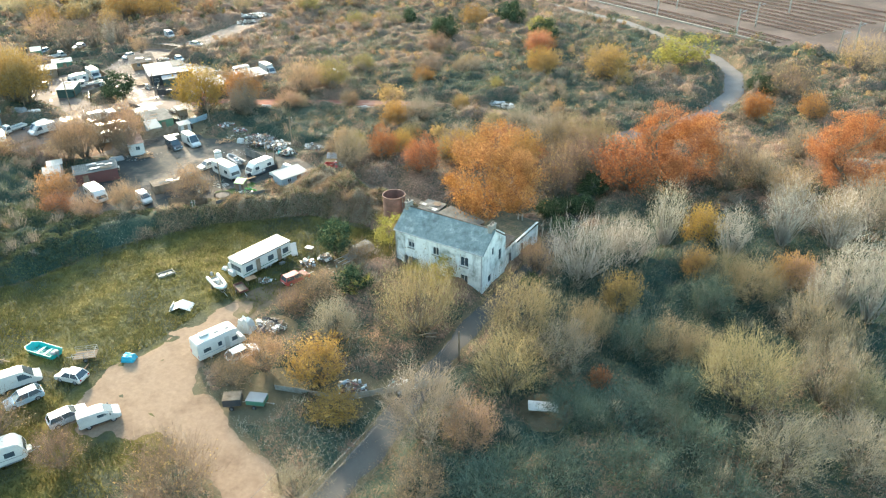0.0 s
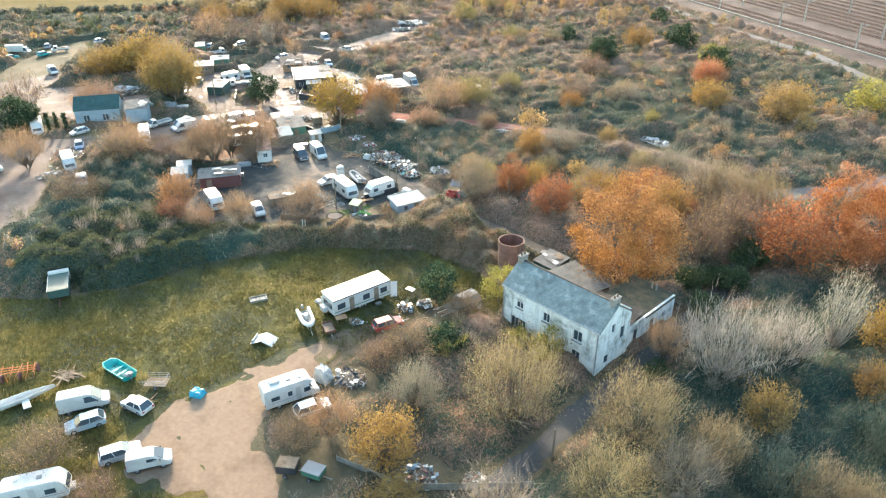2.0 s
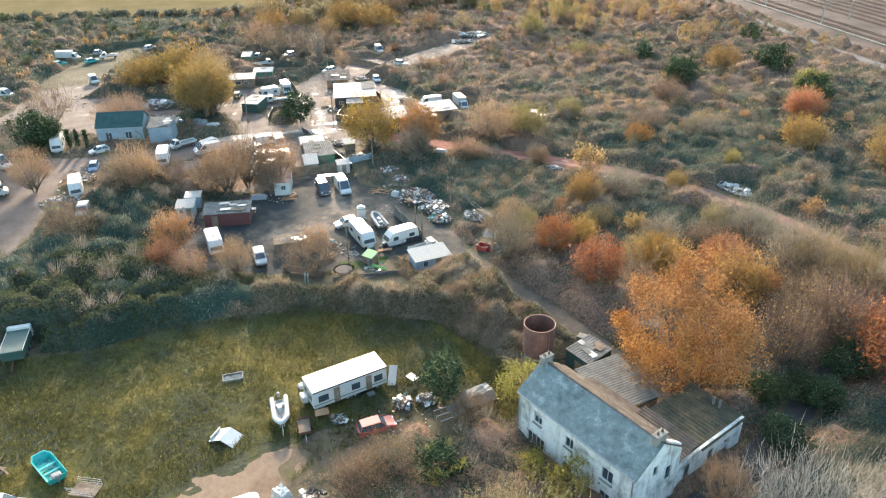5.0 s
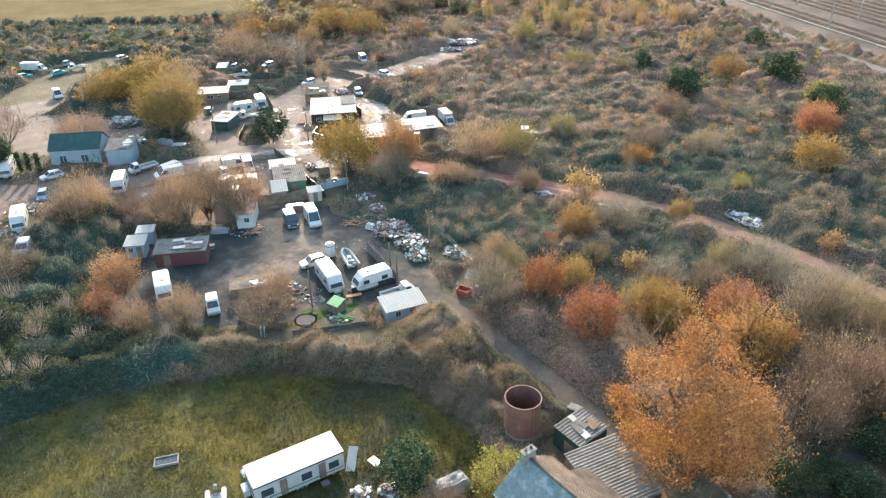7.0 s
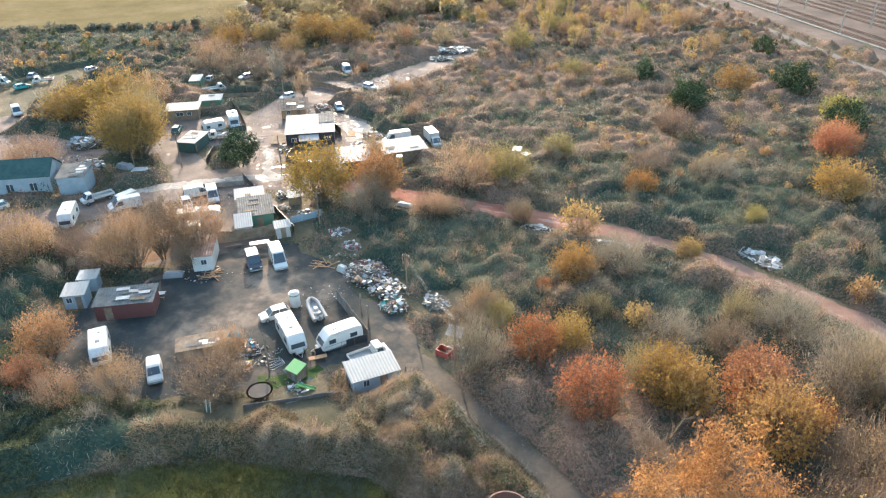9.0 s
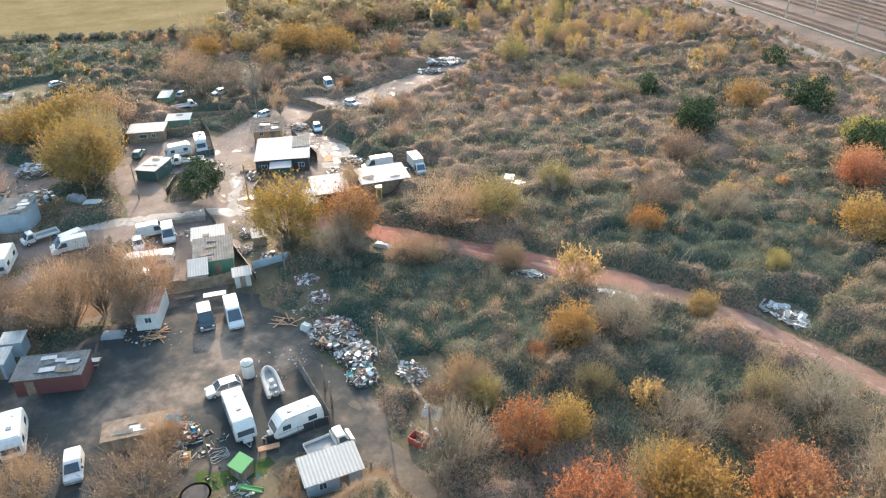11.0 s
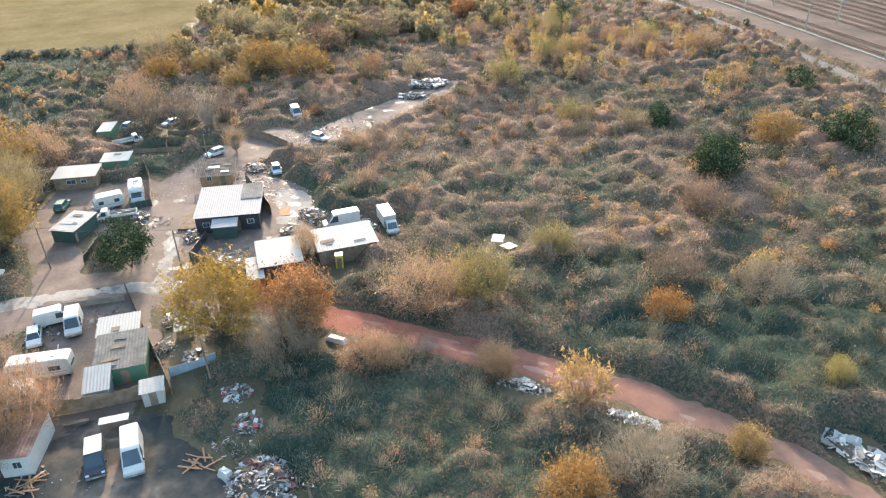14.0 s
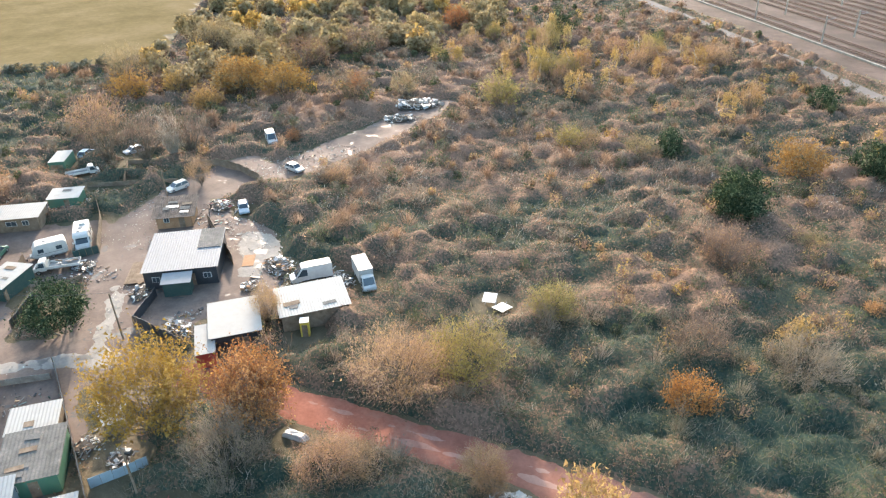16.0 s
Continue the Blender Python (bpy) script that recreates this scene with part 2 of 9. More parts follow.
yard_area = union(poly_sdf([(-122, 54), (-131, 62), (-133, 74), (-134, 86), (-128, 93), (-118, 93.5), (-111.5, 93.5), (-101, 94.5), (-92, 92.5), (-90, 88.5), (-96, 85), (-98, 81), (-99.5, 72), (-104, 65), (-110, 57)]))
lane_area = line_sdf([(-101, 92.5), (-93, 91), (-86, 90.5), (-72, 90.6), (-56, 89.6), (-44, 88.5)], 1.7)
street_area = union(line_sdf([(-172, 40), (-166, 56), (-162, 72), (-161, 86), (-155, 100), (-146, 106)], 4.6),
                    line_sdf([(-158, 100), (-172, 108), (-188, 113), (-197, 124), (-203, 139)], 5.5),
                    line_sdf([(-161, 87), (-172, 90), (-184, 91)], 4.0),
                    line_sdf([(-160, 92), (-146, 90), (-138, 84)], 7.0),
                    line_sdf([(-150, 70), (-142, 74), (-136, 84)], 7.0),
                    line_sdf([(-172, 44), (-150, 36), (-138, 30)], 6.0),
                    poly_sdf([(-184, 84), (-176, 106), (-196, 112), (-204, 96)]),
                    poly_sdf([(-160, 104), (-150, 122), (-172, 132), (-196, 128), (-190, 112)]),
                    line_sdf([(-197, 128), (-196, 146), (-199, 160), (-203, 174), (-208, 190)], 5.5),
                    poly_sdf([(-210, 40), (-180, 62), (-190, 80), (-212, 70), (-226, 50)]),
                    line_sdf([(-226, 60), (-240, 64), (-252, 74), (-262, 88)], 8.0))
red_area = union(line_sdf([(-146, 108), (-139, 113), (-129, 118.4), (-119, 124.3), (-109, 130), (-100, 134.4), (-93, 137.2)], 2.5), line_sdf([(-96, 136), (-91, 138), (-80, 140), (-64, 140.6), (-50, 138.5)], 2.0))
road_area = line_sdf([(-50, 138.5), (-42, 149), (-36.8, 166), (-36, 183), (-40.5, 201), (-49, 214), (-66, 229), (-90, 247), (-130, 264), (-170, 286), (-215, 309), (-280, 340)], 2.6)
rail_area = poly_sdf([(200, 150), (20, 232), (-40, 236), (-66, 237), (-90, 254), (-150, 283), (-300, 359), (-420, 420), (-300, 640), (200, 400)])
field_area = poly_sdf([(-700, 380), (-396, 202), (-330, 168), (-306, 156), (-303, 134), (-322, 110), (-345, 60), (-420, -60), (-700, -60)])
view_area = poly_sdf([(-60, -12), (-20, 10), (25, 45), (40, 110), (20, 200), (-20, 250), (-90, 300), (-270, 355), (-480, 220), (-420, 40), (-240, 10), (-120, 0)])
side_area = line_sdf([(-36.2, 24), (-36.6, 40), (-38.4, 52), (-39.6, 66), (-39.4, 77), (-40.2, 89), (-41.8, 102), (-43.5, 113)], 1.7)
clear_area = union(side_area, gravel_area, drive_area, meadow_area, yard_area, lane_area, street_area, red_area, road_area, rail_area, field_area)
CREST = {}


def mesh_object(name, verts, faces, mat, smooth=False):
    me = bpy.data.meshes.new(name)
    verts = np.asarray(verts, np.float32)
    faces = np.asarray(faces, np.int32)
    me.vertices.add(len(verts))
    me.vertices.foreach_set("co", verts.ravel())
    k = faces.shape[1]
    me.loops.add(faces.size)
    me.loops.foreach_set("vertex_index", faces.ravel())
    me.polygons.add(len(faces))
    me.polygons.foreach_set("loop_start", np.arange(0, faces.size, k, dtype=np.int32))
    me.polygons.foreach_set("use_smooth", np.full(len(faces), smooth))
    me.update(calc_edges=True)
    if mat:
        me.materials.append(mat)
    return new(name, me)


def grid(xs, ys, height, keep=None):
    X, Y = np.meshgrid(xs, ys)
    Z = height(X, Y)
    ny, nx = X.shape
    i = np.arange(nx * ny).reshape(ny, nx)
    f = np.stack([i[:-1, :-1], i[:-1, 1:], i[1:, 1:], i[1:, :-1]], -1).reshape(-1, 4)
    v = np.stack([X, Y, Z], -1).reshape(-1, 3)
    if keep is not None:
        k = keep(X, Y).ravel()
        f = f[k[f].any(1)]
        used = np.unique(f)
        remap = np.full(len(v), -1)
        remap[used] = np.arange(len(used))
        v, f = v[used], remap[f]
    return v, f


def sheet(name, area, box, step, mat, label, category, wobble=1.2, lift=0.0, rut=0.0):
    """A laid surface whose edge sinks unevenly into the ground."""
    def edge(X, Y):
        return -area(X, Y) + (vnoise(X, Y, 3.0, 3) - 0.5) * wobble * 2 + (vnoise(X, Y, 0.9, 5) - 0.5) * wobble

    def height(X, Y):
        e = edge(X, Y)
        return np.clip(e, -0.8, 0.5) * 0.14 - 0.07 + lift + rut * (vnoise(X, Y, 1.7, 8) - 0.5)
    v, f = grid(np.arange(box[0], box[2], step), np.arange(box[1], box[3], step), height, lambda X, Y: edge(X, Y) > -0.8)
    return tagged(mesh_object(name, v, f, mat, True), label, category, kind="structure")


def ground_z(X, Y):
    c = np.clip(clear_area(X, Y) / 4.0, 0, 1)
    return -0.06 + c * 0.35 * vnoise(X, Y, 9, 1) + c * 0.15 * vnoise(X, Y, 2.2, 2)


far = [60, 90, 140, 220, 400, 800, 1600, 3000]
gx = np.array([-480 - d for d in reversed(far)] + list(np.arange(-480, 60, 3.0)) + [60 + d for d in far])
gy = np.array([-40 - d for d in reversed(far)] + list(np.arange(-40, 400, 3.0)) + [400 + d for d in far])
v, f = grid(gx, gy, ground_z)
tagged(mesh_object("ground", v, f, m_ground, True), "uneven brown and green scrub soil with leaf litter", "ground", kind="structure")
sheet("meadow", meadow_area, (-125, -15, -45, 85), 0.5, m_grass, "rough yellow-green meadow grass with bare patches", "grass", lift=-0.012, rut=0.05)
sheet("gravel_clearing", gravel_area, (-80, 15, -30, 80), 0.35, m_gravel, "pinkish compacted gravel clearing with ragged edges", "gravel", lift=0.006)
sheet("dirt_drive", drive_area, (-76, 40, -58, 78), 0.4, m_dirt, "brown trodden dirt drive through the grass", "drive", wobble=1.6, lift=0.002, rut=0.05)
sheet("yard", yard_area, (-140, 48, -84, 100), 0.5, m_yard, "worn grey tarmac yard with sandy patches and painted tree shade", "yard", lift=0.004)
sheet("lane", lane_area, (-106, 80, -36, 100), 0.4, m_lane, "narrow muddy dirt lane with puddled ruts", "lane", wobble=0.7, rut=0.08, lift=-0.004)
# the lane's shade is painted into its asphalt colour
sheet("side_lane", side_area, (-48, 18, -30, 118), 0.4, m_shade, "asphalt lane beside the farmhouse, tree shade put into its dark colour", "lane", wobble=0.5)
m_lawn = mottled("play_lawn", [(0.3, (0.025, 0.045, 0.014)), (0.55, (0.045, 0.075, 0.018)), (0.75, (0.08, 0.085, 0.03))], GREY2, 0.3, 3.0, bump=0.8, dist=0.1, mix=0.6)
sheet("lawn", poly_sdf([(-101.5, 74), (-99, 81), (-94.4, 81), (-93, 76), (-97, 70.6)]), (-104, 68, -90, 84), 0.4, m_lawn, "small green lawn behind the caravans", "grass", wobble=0.8, lift=0.014)
sheet("street", street_area, (-232, 20, -124, 200), 0.7, m_street, "potholed sandy settlement street and bare yards", "road", lift=-0.008)
# pale strip painted where the wet street glints
sheet("wet_street", union(line_sdf([(-172, 62), (-167, 76), (-162.5, 88), (-158, 98), (-155, 101)], 1.7), line_sdf([(-157, 100), (-164, 104), (-172, 107)], 1.3)), (-178, 56, -148, 112), 0.4, m_wet, "wet concrete strip with shining puddles, sun glare in its pale colour", "road", wobble=1.0, lift=0.012)
sheet("leaf_litter", poly_sdf([(-152, 62), (-140, 63), (-136, 74), (-139, 82), (-148, 84), (-156, 76)]), (-162, 56, -130, 92), 0.5, m_litter, "orange-brown fallen leaves on bare ground", "leaf litter", wobble=2.0, lift=0.012)
sheet("pale_ground", poly_sdf([(-180, 127), (-172, 131), (-165, 131), (-160, 124), (-163, 120.5), (-168, 124), (-176, 124.6)]), (-184, 116, -156, 135), 0.4, m_wet, "pale sandy rubble ground beside a cabin", "ground", wobble=1.6, lift=0.014)
sheet("red_track", red_area, (-152, 100, -40, 148), 0.4, m_red, "red shale track with wheel ruts", "track", wobble=0.6, rut=0.08, lift=0.008)
for off in (-0.75, 0.75):
    rut_area = line_sdf([(-139 - off * 0.5, 113 + off * 0.87), (-129 - off * 0.5, 118.4 + off * 0.87), (-119 - off * 0.5, 124.3 + off * 0.87), (-109 - off * 0.5, 130 + off * 0.87), (-100 - off * 0.45, 134.4 + off * 0.9), (-91 - off * 0.3, 138 + off * 0.95), (-80, 140 + off), (-64, 140.6 + off), (-51, 138.9 + off)], 0.38)
    sheet("wheel_rut", rut_area, (-150, 105, -45, 146), 0.35, m_rut, "pale dusty wheel rut along the red track", "track", wobble=0.45, lift=0.024)
sheet("pale_road", road_area, (-290, 130, -28, 350), 0.8, m_road, "narrow pale asphalt service road", "road", wobble=0.3, lift=0.01)
sheet("rail_yard", rail_area, (-440, 140, 210, 560), 6.0, m_ballast, "wide rust-brown ballast of a rail yard", "rail yard", wobble=0.5, lift=0.0)
sheet("mown_field", field_area, (-705, -65, -295, 385), 6.0, m_field, "flat yellow-green mown field", "field", wobble=1.5, lift=0.0)

# ---- plants ----
def part(name, bm, material, parent, label=""):
    """Links a bmesh as one mesh object under a thing or part."""
    me = bpy.data.meshes.new(name)
    bm.to_mesh(me)
    bm.free()
    me.materials.append(material)
    ob = new(name, me)
    ob.parent = parent
    return tagged(ob, label)


def thing(name, label, category, group="", kind=""):
    return tagged(new(name), label, category, group, kind)


def leaf_cards(rng, centres, size, up=0.35):
    """Folded leaf sprays: each a kite of two triangles, turned at random."""
    n = len(centres)
    a = rng.normal(size=(n, 3))
    a[:, 2] -= up
    a /= np.linalg.norm(a, axis=1)[:, None]
    b = np.cross(a, rng.normal(size=(n, 3)))
    b /= np.linalg.norm(b, axis=1)[:, None] + 1e-9
    nrm = np.cross(a, b)
    s = (size * rng.uniform(0.6, 1.3, n))[:, None]
    v = np.stack([centres - a * s * 0.6, centres + b * s * 0.38 + nrm * s * 0.15, centres + a * s * 0.6, centres - b * s * 0.38 + nrm * s * 0.15], 1).reshape(-1, 3)
    return v, np.arange(4 * n).reshape(n, 4)


def twig_cards(starts, ends, w):
    """Slender pointed twigs, a long triangle each."""
    d = ends - starts
    side = np.cross(d, np.array([0.31, 0.22, 0.93]))
    side /= np.linalg.norm(side, axis=1)[:, None] + 1e-9
    w = np.broadcast_to(w, (len(starts),))[:, None]
    v = np.stack([starts - side * w, starts + side * w, ends], 1).reshape(-1, 3)
    return v, np.arange(len(v)).reshape(-1, 3)


def leaf_bits(rng, centres, size):
    """Small single leaves, a triangle each."""
    n = len(centres)
    s = np.broadcast_to(size, (n,))[:, None, None] * rng.uniform(0.6, 1.4, n)[:, None, None]
    v = centres[:, None, :] + rng.uniform(-0.62, 0.62, size=(n, 3, 3)) * s
    return v.reshape(-1, 3), np.arange(3 * n).reshape(n, 3)


def tubes(segs, sides=5):
    """Tapered limbs from rows of start, end, first and last radius."""
    S = np.array(segs)
    p, q, r0, r1 = S[:, :3], S[:, 3:6], S[:, 6], S[:, 7]
    d = q - p
    d /= np.linalg.norm(d, axis=1)[:, None] + 1e-9
    ref = np.where(np.abs(d[:, 2:3]) > 0.9, [[1.0, 0, 0]], [[0, 0, 1.0]])
    u = np.cross(d, ref)
    u /= np.linalg.norm(u, axis=1)[:, None]
    w = np.cross(d, u)
    n = len(S)
    ang = np.arange(sides) * 2 * np.pi / sides
    ring = u[:, None, :] * np.cos(ang)[None, :, None] + w[:, None, :] * np.sin(ang)[None, :, None]
    v = np.concatenate([p[:, None] + ring * r0[:, None, None], q[:, None] + ring * r1[:, None, None]], 1).reshape(-1, 3)
    k = np.arange(sides)
    k2 = (k + 1) % sides
    f = np.stack([k, k2, k2 + sides, k + sides], 1)[None] + (np.arange(n) * 2 * sides)[:, None, None]
    return v, f.reshape(-1, 4)


def limbs(rng, H, R, trunk, stems, spread, levels, wiggle=0.18, rise=0.7):
    """Grows stems that fork; gives limb rows and the tips of the last forks as start and way."""
    segs, tips = [], []

    def go(p, d, length, r, level):
        n = 3
        for i in range(n):
            d2 = d + rng.normal(size=3) * wiggle
            d2[2] += 0.06
            d2 /= np.linalg.norm(d2)
            q = p + d2 * length / n
            r2 = r * (0.82 if i < n - 1 else 0.7)
            segs.append([*p, *q, r, r2])
            p, d, r = q, d2, r2
            if level > 0 and (i > 0 or rise > 0.9):
                for _ in range(2 if level > 1 else 3):
                    d3 = d + rng.normal(size=3) * spread
                    d3[2] = abs(d3[2]) * rise + 0.12
                    d3 /= np.linalg.norm(d3)
                    go(p, d3, length * (rng.uniform(0.5, 0.72) if rise < 0.9 else rng.uniform(0.5, 0.95) * (1.1 - 0.22 * i)), r * 0.55, level - 1)
        tips.append((*p, *d))
    for s in range(stems):
        a = 2 * np.pi * (s + rng.uniform(-0.3, 0.3)) / max(stems, 1)
        lean = 0.12 if stems == 1 else rng.uniform(0.35 if rise < 0.9 else 0.05, 1.7 if rise == 0.92 else 0.8) * R / H * 1.6
        d = np.array([math.cos(a) * lean, math.sin(a) * lean, 1.0])
        d /= np.linalg.norm(d)
        base = np.array([math.cos(a) * trunk * 0.8, math.sin(a) * trunk * 0.8, -0.3]) if stems > 1 else np.array([0, 0, -0.3])
        go(base, d, H * (0.62 if stems == 1 else 0.6), trunk / max(1, stems) ** 0.4, levels)
    return segs, np.array(tips)


def crown_points(rng, n, H, R, low, clumps, tight, flat=1.0):
    """Points in lumpy clumps over the shell of a crown that reaches from low * H to H."""
    zc, rz = H * (1 + low) / 2, H * (1 - low) / 2
    d = rng.normal(size=(clumps, 3))
    d /= np.linalg.norm(d, axis=1)[:, None]
    rad = rng.uniform(0.5, 1.0, clumps) ** 0.55
    lump = 0.82 + 0.3 * np.sin(d[:, 0] * 4.1 + 1) * np.cos(d[:, 1] * 3.7 + d[:, 2] * 2.9)
    c = d * (rad * lump)[:, None]
    k = rng.integers(0, clumps, n)
    size = rng.uniform(0.6, 1.3, clumps)
    p = c[k] + rng.normal(size=(n, 3)) * tight * size[k][:, None]
    p[:, 2] = np.where(p[:, 2] < -0.75, -0.75 + rng.uniform(0, 0.3, n), p[:, 2])
    return p * np.array([R, R, rz]) + np.array([0, 0, zc])


def brooms(rng, H, R, low, n, per, sweep=0.2):
    """Boughs that end in sprays of fine twigs: limb rows, twig starts and twig ends."""
    zc, rz = H * (1 + low) / 2, H * (1 - low) / 2
    i = np.arange(n) + 0.5
    up = 1 - 1.35 * i / n
    a = i * 2.39996 + rng.uniform(-0.5, 0.5, n)
    side = np.sqrt(np.maximum(0.02, 1 - up * up))
    d = np.column_stack([side * np.cos(a), side * np.sin(a), up]) * rng.uniform(0.7, 1.0, n)[:, None]
    C = d * np.array([R, R, rz]) * 0.9 + np.array([0, 0, zc])
    O = np.array([0, 0, H * 0.08]) + np.column_stack([C[:, 0] * 0.1, C[:, 1] * 0.1, np.maximum(0, C[:, 2] - zc) * 0.25])
    B = O + (C - O) * rng.uniform(0.45, 0.65, n)[:, None]
    M = (O + B) / 2 + rng.normal(size=(n, 3)) * R * 0.03
    M[:, 2] -= H * 0.02
    w = H * 0.006
    segs = np.concatenate([np.column_stack([O, M, np.full(n, w), np.full(n, w * 0.7)]), np.column_stack([M, B, np.full(n, w * 0.7), np.full(n, w * 0.45)])])
    k = np.repeat(np.arange(n), per)
    m = len(k)
    u = rng.uniform(0, 1.1, m)[:, None]
    way = C[k] - B[k]
    st = B[k] + way * u + rng.normal(size=(m, 3)) * R * sweep * (0.25 + 0.65 * u)
    fan = way / (np.linalg.norm(way, axis=1)[:, None] + 1e-9) * 0.75 + rng.normal(size=(m, 3)) * 0.62
    fan[:, 2] += 0.25
    en = st + fan * (R * rng.uniform(0.08, 0.22, m))[:, None]
    st[:, 2], en[:, 2] = np.maximum(st[:, 2], 0.1), np.maximum(en[:, 2], 0.15)
    # forks that carry the twigs
    q = rng.integers(0, m, n * 2)
    segs = np.concatenate([segs, np.column_stack([B[k[q]] + way[q] * rng.uniform(0, 0.5, len(q))[:, None], st[q], np.full(len(q), w * 0.4), np.full(len(q), w * 0.2)])])
    return segs, st, en


TEMPLATE, RECIPE = {}, {}


def template(kind, label, category, H, R, stems, trunk, leaves=0, leaf=0.3, leaf_mat=None, low=0.2, clumps=60, tight=0.12,
             twigs=0, twig_len=1.0, twig_w=0.02, twig_mat=None, levels=2, spread=0.8, bark=None, seed=1, wiggle=0.18, droop=0.55, rise=0.7, boughs=0, sweep=0.2):
    if not kind.endswith("_far"):
        RECIPE[kind] = dict(label=label, category=category, H=H, R=R, stems=stems, trunk=trunk, leaves=int(leaves * 0.4), leaf=leaf * 1.4, leaf_mat=leaf_mat, low=low, clumps=clumps, tight=tight,
                            twigs=int(twigs * 0.4), twig_len=twig_len, twig_w=twig_w * 1.6, twig_mat=twig_mat, levels=max(1, levels - 1), spread=spread, bark=bark, seed=seed + 40, wiggle=wiggle, droop=droop, rise=rise, boughs=int(boughs * 0.75), sweep=sweep)
    rng = np.random.default_rng(seed)
    root = thing(category if category in ("tree", "shrub") else "tree", label, category, "trees and shrubs")
    segs, tips = limbs(rng, H, R, trunk, stems, spread, levels, wiggle, rise)
    P3 = np.array(segs)
    if boughs:
        P3 = P3[P3[:, 6] > trunk * 0.3]
    # keep limbs inside the crown's outline
    for cols in ((0, 1), (3, 4)):
        rr = np.hypot(P3[:, cols[0]], P3[:, cols[1]])
        k = np.minimum(1, R * 0.97 / np.maximum(rr, 1e-6))
        P3[:, cols[0]] *= k
        P3[:, cols[1]] *= k
    P3[:, 2], P3[:, 5] = np.minimum(P3[:, 2], H * 0.98), np.minimum(P3[:, 5], H)
    v, f = tubes(P3[P3[:, 6] > trunk * 0.25], 5)
    o = mesh_object("trunk", v, f, bark or m_bark, True)
    o.parent = root
    if boughs:
        more, st, en = brooms(rng, H, R, low, boughs, twigs // boughs, sweep)
        v, f = tubes(more, 3)
        o = mesh_object("bough", v, f, bark or m_bark, True)
        o.parent = root
        v, f = twig_cards(st, en, twig_w * rng.uniform(0.6, 1.4, len(st)))
        o = tagged(mesh_object("twig_spray", v, f, twig_mat), kind="stuff")
        o.parent = root
        if leaves:
            k = rng.integers(0, len(en), leaves)
            v, f = leaf_bits(rng, st[k] + (en[k] - st[k]) * rng.uniform(0.35, 1.05, leaves)[:, None], leaf)
            o = mesh_object("crown", v, f, leaf_mat)
            o.parent = root
        leaves, twigs = 0, 0
    if leaves:
        leaves = int(leaves * 1.3)
        pts = crown_points(rng, leaves, H, R, low, clumps, tight)
        v, f = leaf_bits(rng, pts, leaf)
        o = mesh_object("crown", v, f, leaf_mat)
        o.parent = root
    if twigs:
        k = rng.integers(len(P3) // 4, len(P3), twigs)
        u = rng.uniform(0, 1, twigs)[:, None]
        st = P3[k, 0:3] * (1 - u) + P3[k, 3:6] * u
        dr = P3[k, 3:6] - P3[k, 0:3]
        dr /= np.linalg.norm(dr, axis=1)[:, None] + 1e-9
        dr = dr + rng.normal(size=(twigs, 3)) * droop
        dr[:, 2] += 0.35
        dr /= np.linalg.norm(dr, axis=1)[:, None]
        en = st + dr * (twig_len * rng.uniform(0.5, 1.2, twigs))[:, None]
        thin = P3[P3[:, 6] <= trunk * 0.25]
        st, en = np.concatenate([st, thin[:, 0:3]]), np.concatenate([en, thin[:, 3:6] * 1.25 - thin[:, 0:3] * 0.25])
        v, f = twig_cards(st, en, np.concatenate([twig_w * rng.uniform(0.6, 1.3, twigs), np.maximum(thin[:, 6], twig_w)]))
        o = tagged(mesh_object("twig_spray", v, f, twig_mat), kind="stuff")
        o.parent = root
    TEMPLATE[kind] = [root, R, H, False]


def grow(kind, x, y, R, H, turn=0.0):
    """Sets a plant of that kind, with crown radius R and height H."""
    if kind not in TEMPLATE:
        template(kind, **RECIPE[kind[:-4]])
    t = TEMPLATE[kind]
    root, r0, h0, used = t
    m = Matrix.Translation((x, y, 0)) @ Matrix.Rotation(radians(turn), 4, "Z")
    s = (R / r0, R / r0, H / h0)
    if not used:
        root.matrix_basis = m @ Matrix.Diagonal((*s, 1))
        t[3] = True
        return root
    u = root.scale
    return copy_thing(root, m @ Matrix.Diagonal((s[0] / u[0], s[1] / u[1], s[2] / u[2], 1)))


l_orange = leafy("orange_leaves", [(0.0, (0.18, 0.09, 0.045)), (0.35, (0.30, 0.142, 0.06)), (0.7, (0.43, 0.205, 0.082)), (1.0, (0.49, 0.28, 0.115))], 0.3, 0.85)
l_red = leafy("russet_leaves", [(0.0, (0.18, 0.08, 0.042)), (0.4, (0.34, 0.145, 0.064)), (0.8, (0.46, 0.22, 0.09)), (1.0, (0.50, 0.30, 0.13))], 0.35, 0.75)
l_gold = leafy("golden_leaves", [(0.0, (0.20, 0.12, 0.045)), (0.4, (0.33, 0.205, 0.072)), (0.8, (0.43, 0.29, 0.10)), (1.0, (0.44, 0.31, 0.12))])
l_tan = leafy("tan_leaves", [(0.0, (0.173, 0.105, 0.052)), (0.4, (0.335, 0.220, 0.104)), (0.8, (0.486, 0.328, 0.150)), (1.0, (0.537, 0.411, 0.223))])
l_olive = leafy("olive_leaves", [(0.0, (0.15, 0.118, 0.06)), (0.4, (0.25, 0.198, 0.105)), (0.8, (0.32, 0.265, 0.155)), (1.0, (0.38, 0.325, 0.21))])
l_lime = leafy("yellow_green_leaves", [(0.0, (0.140, 0.130, 0.035)), (0.5, (0.29, 0.255, 0.075)), (1.0, (0.41, 0.36, 0.12))])
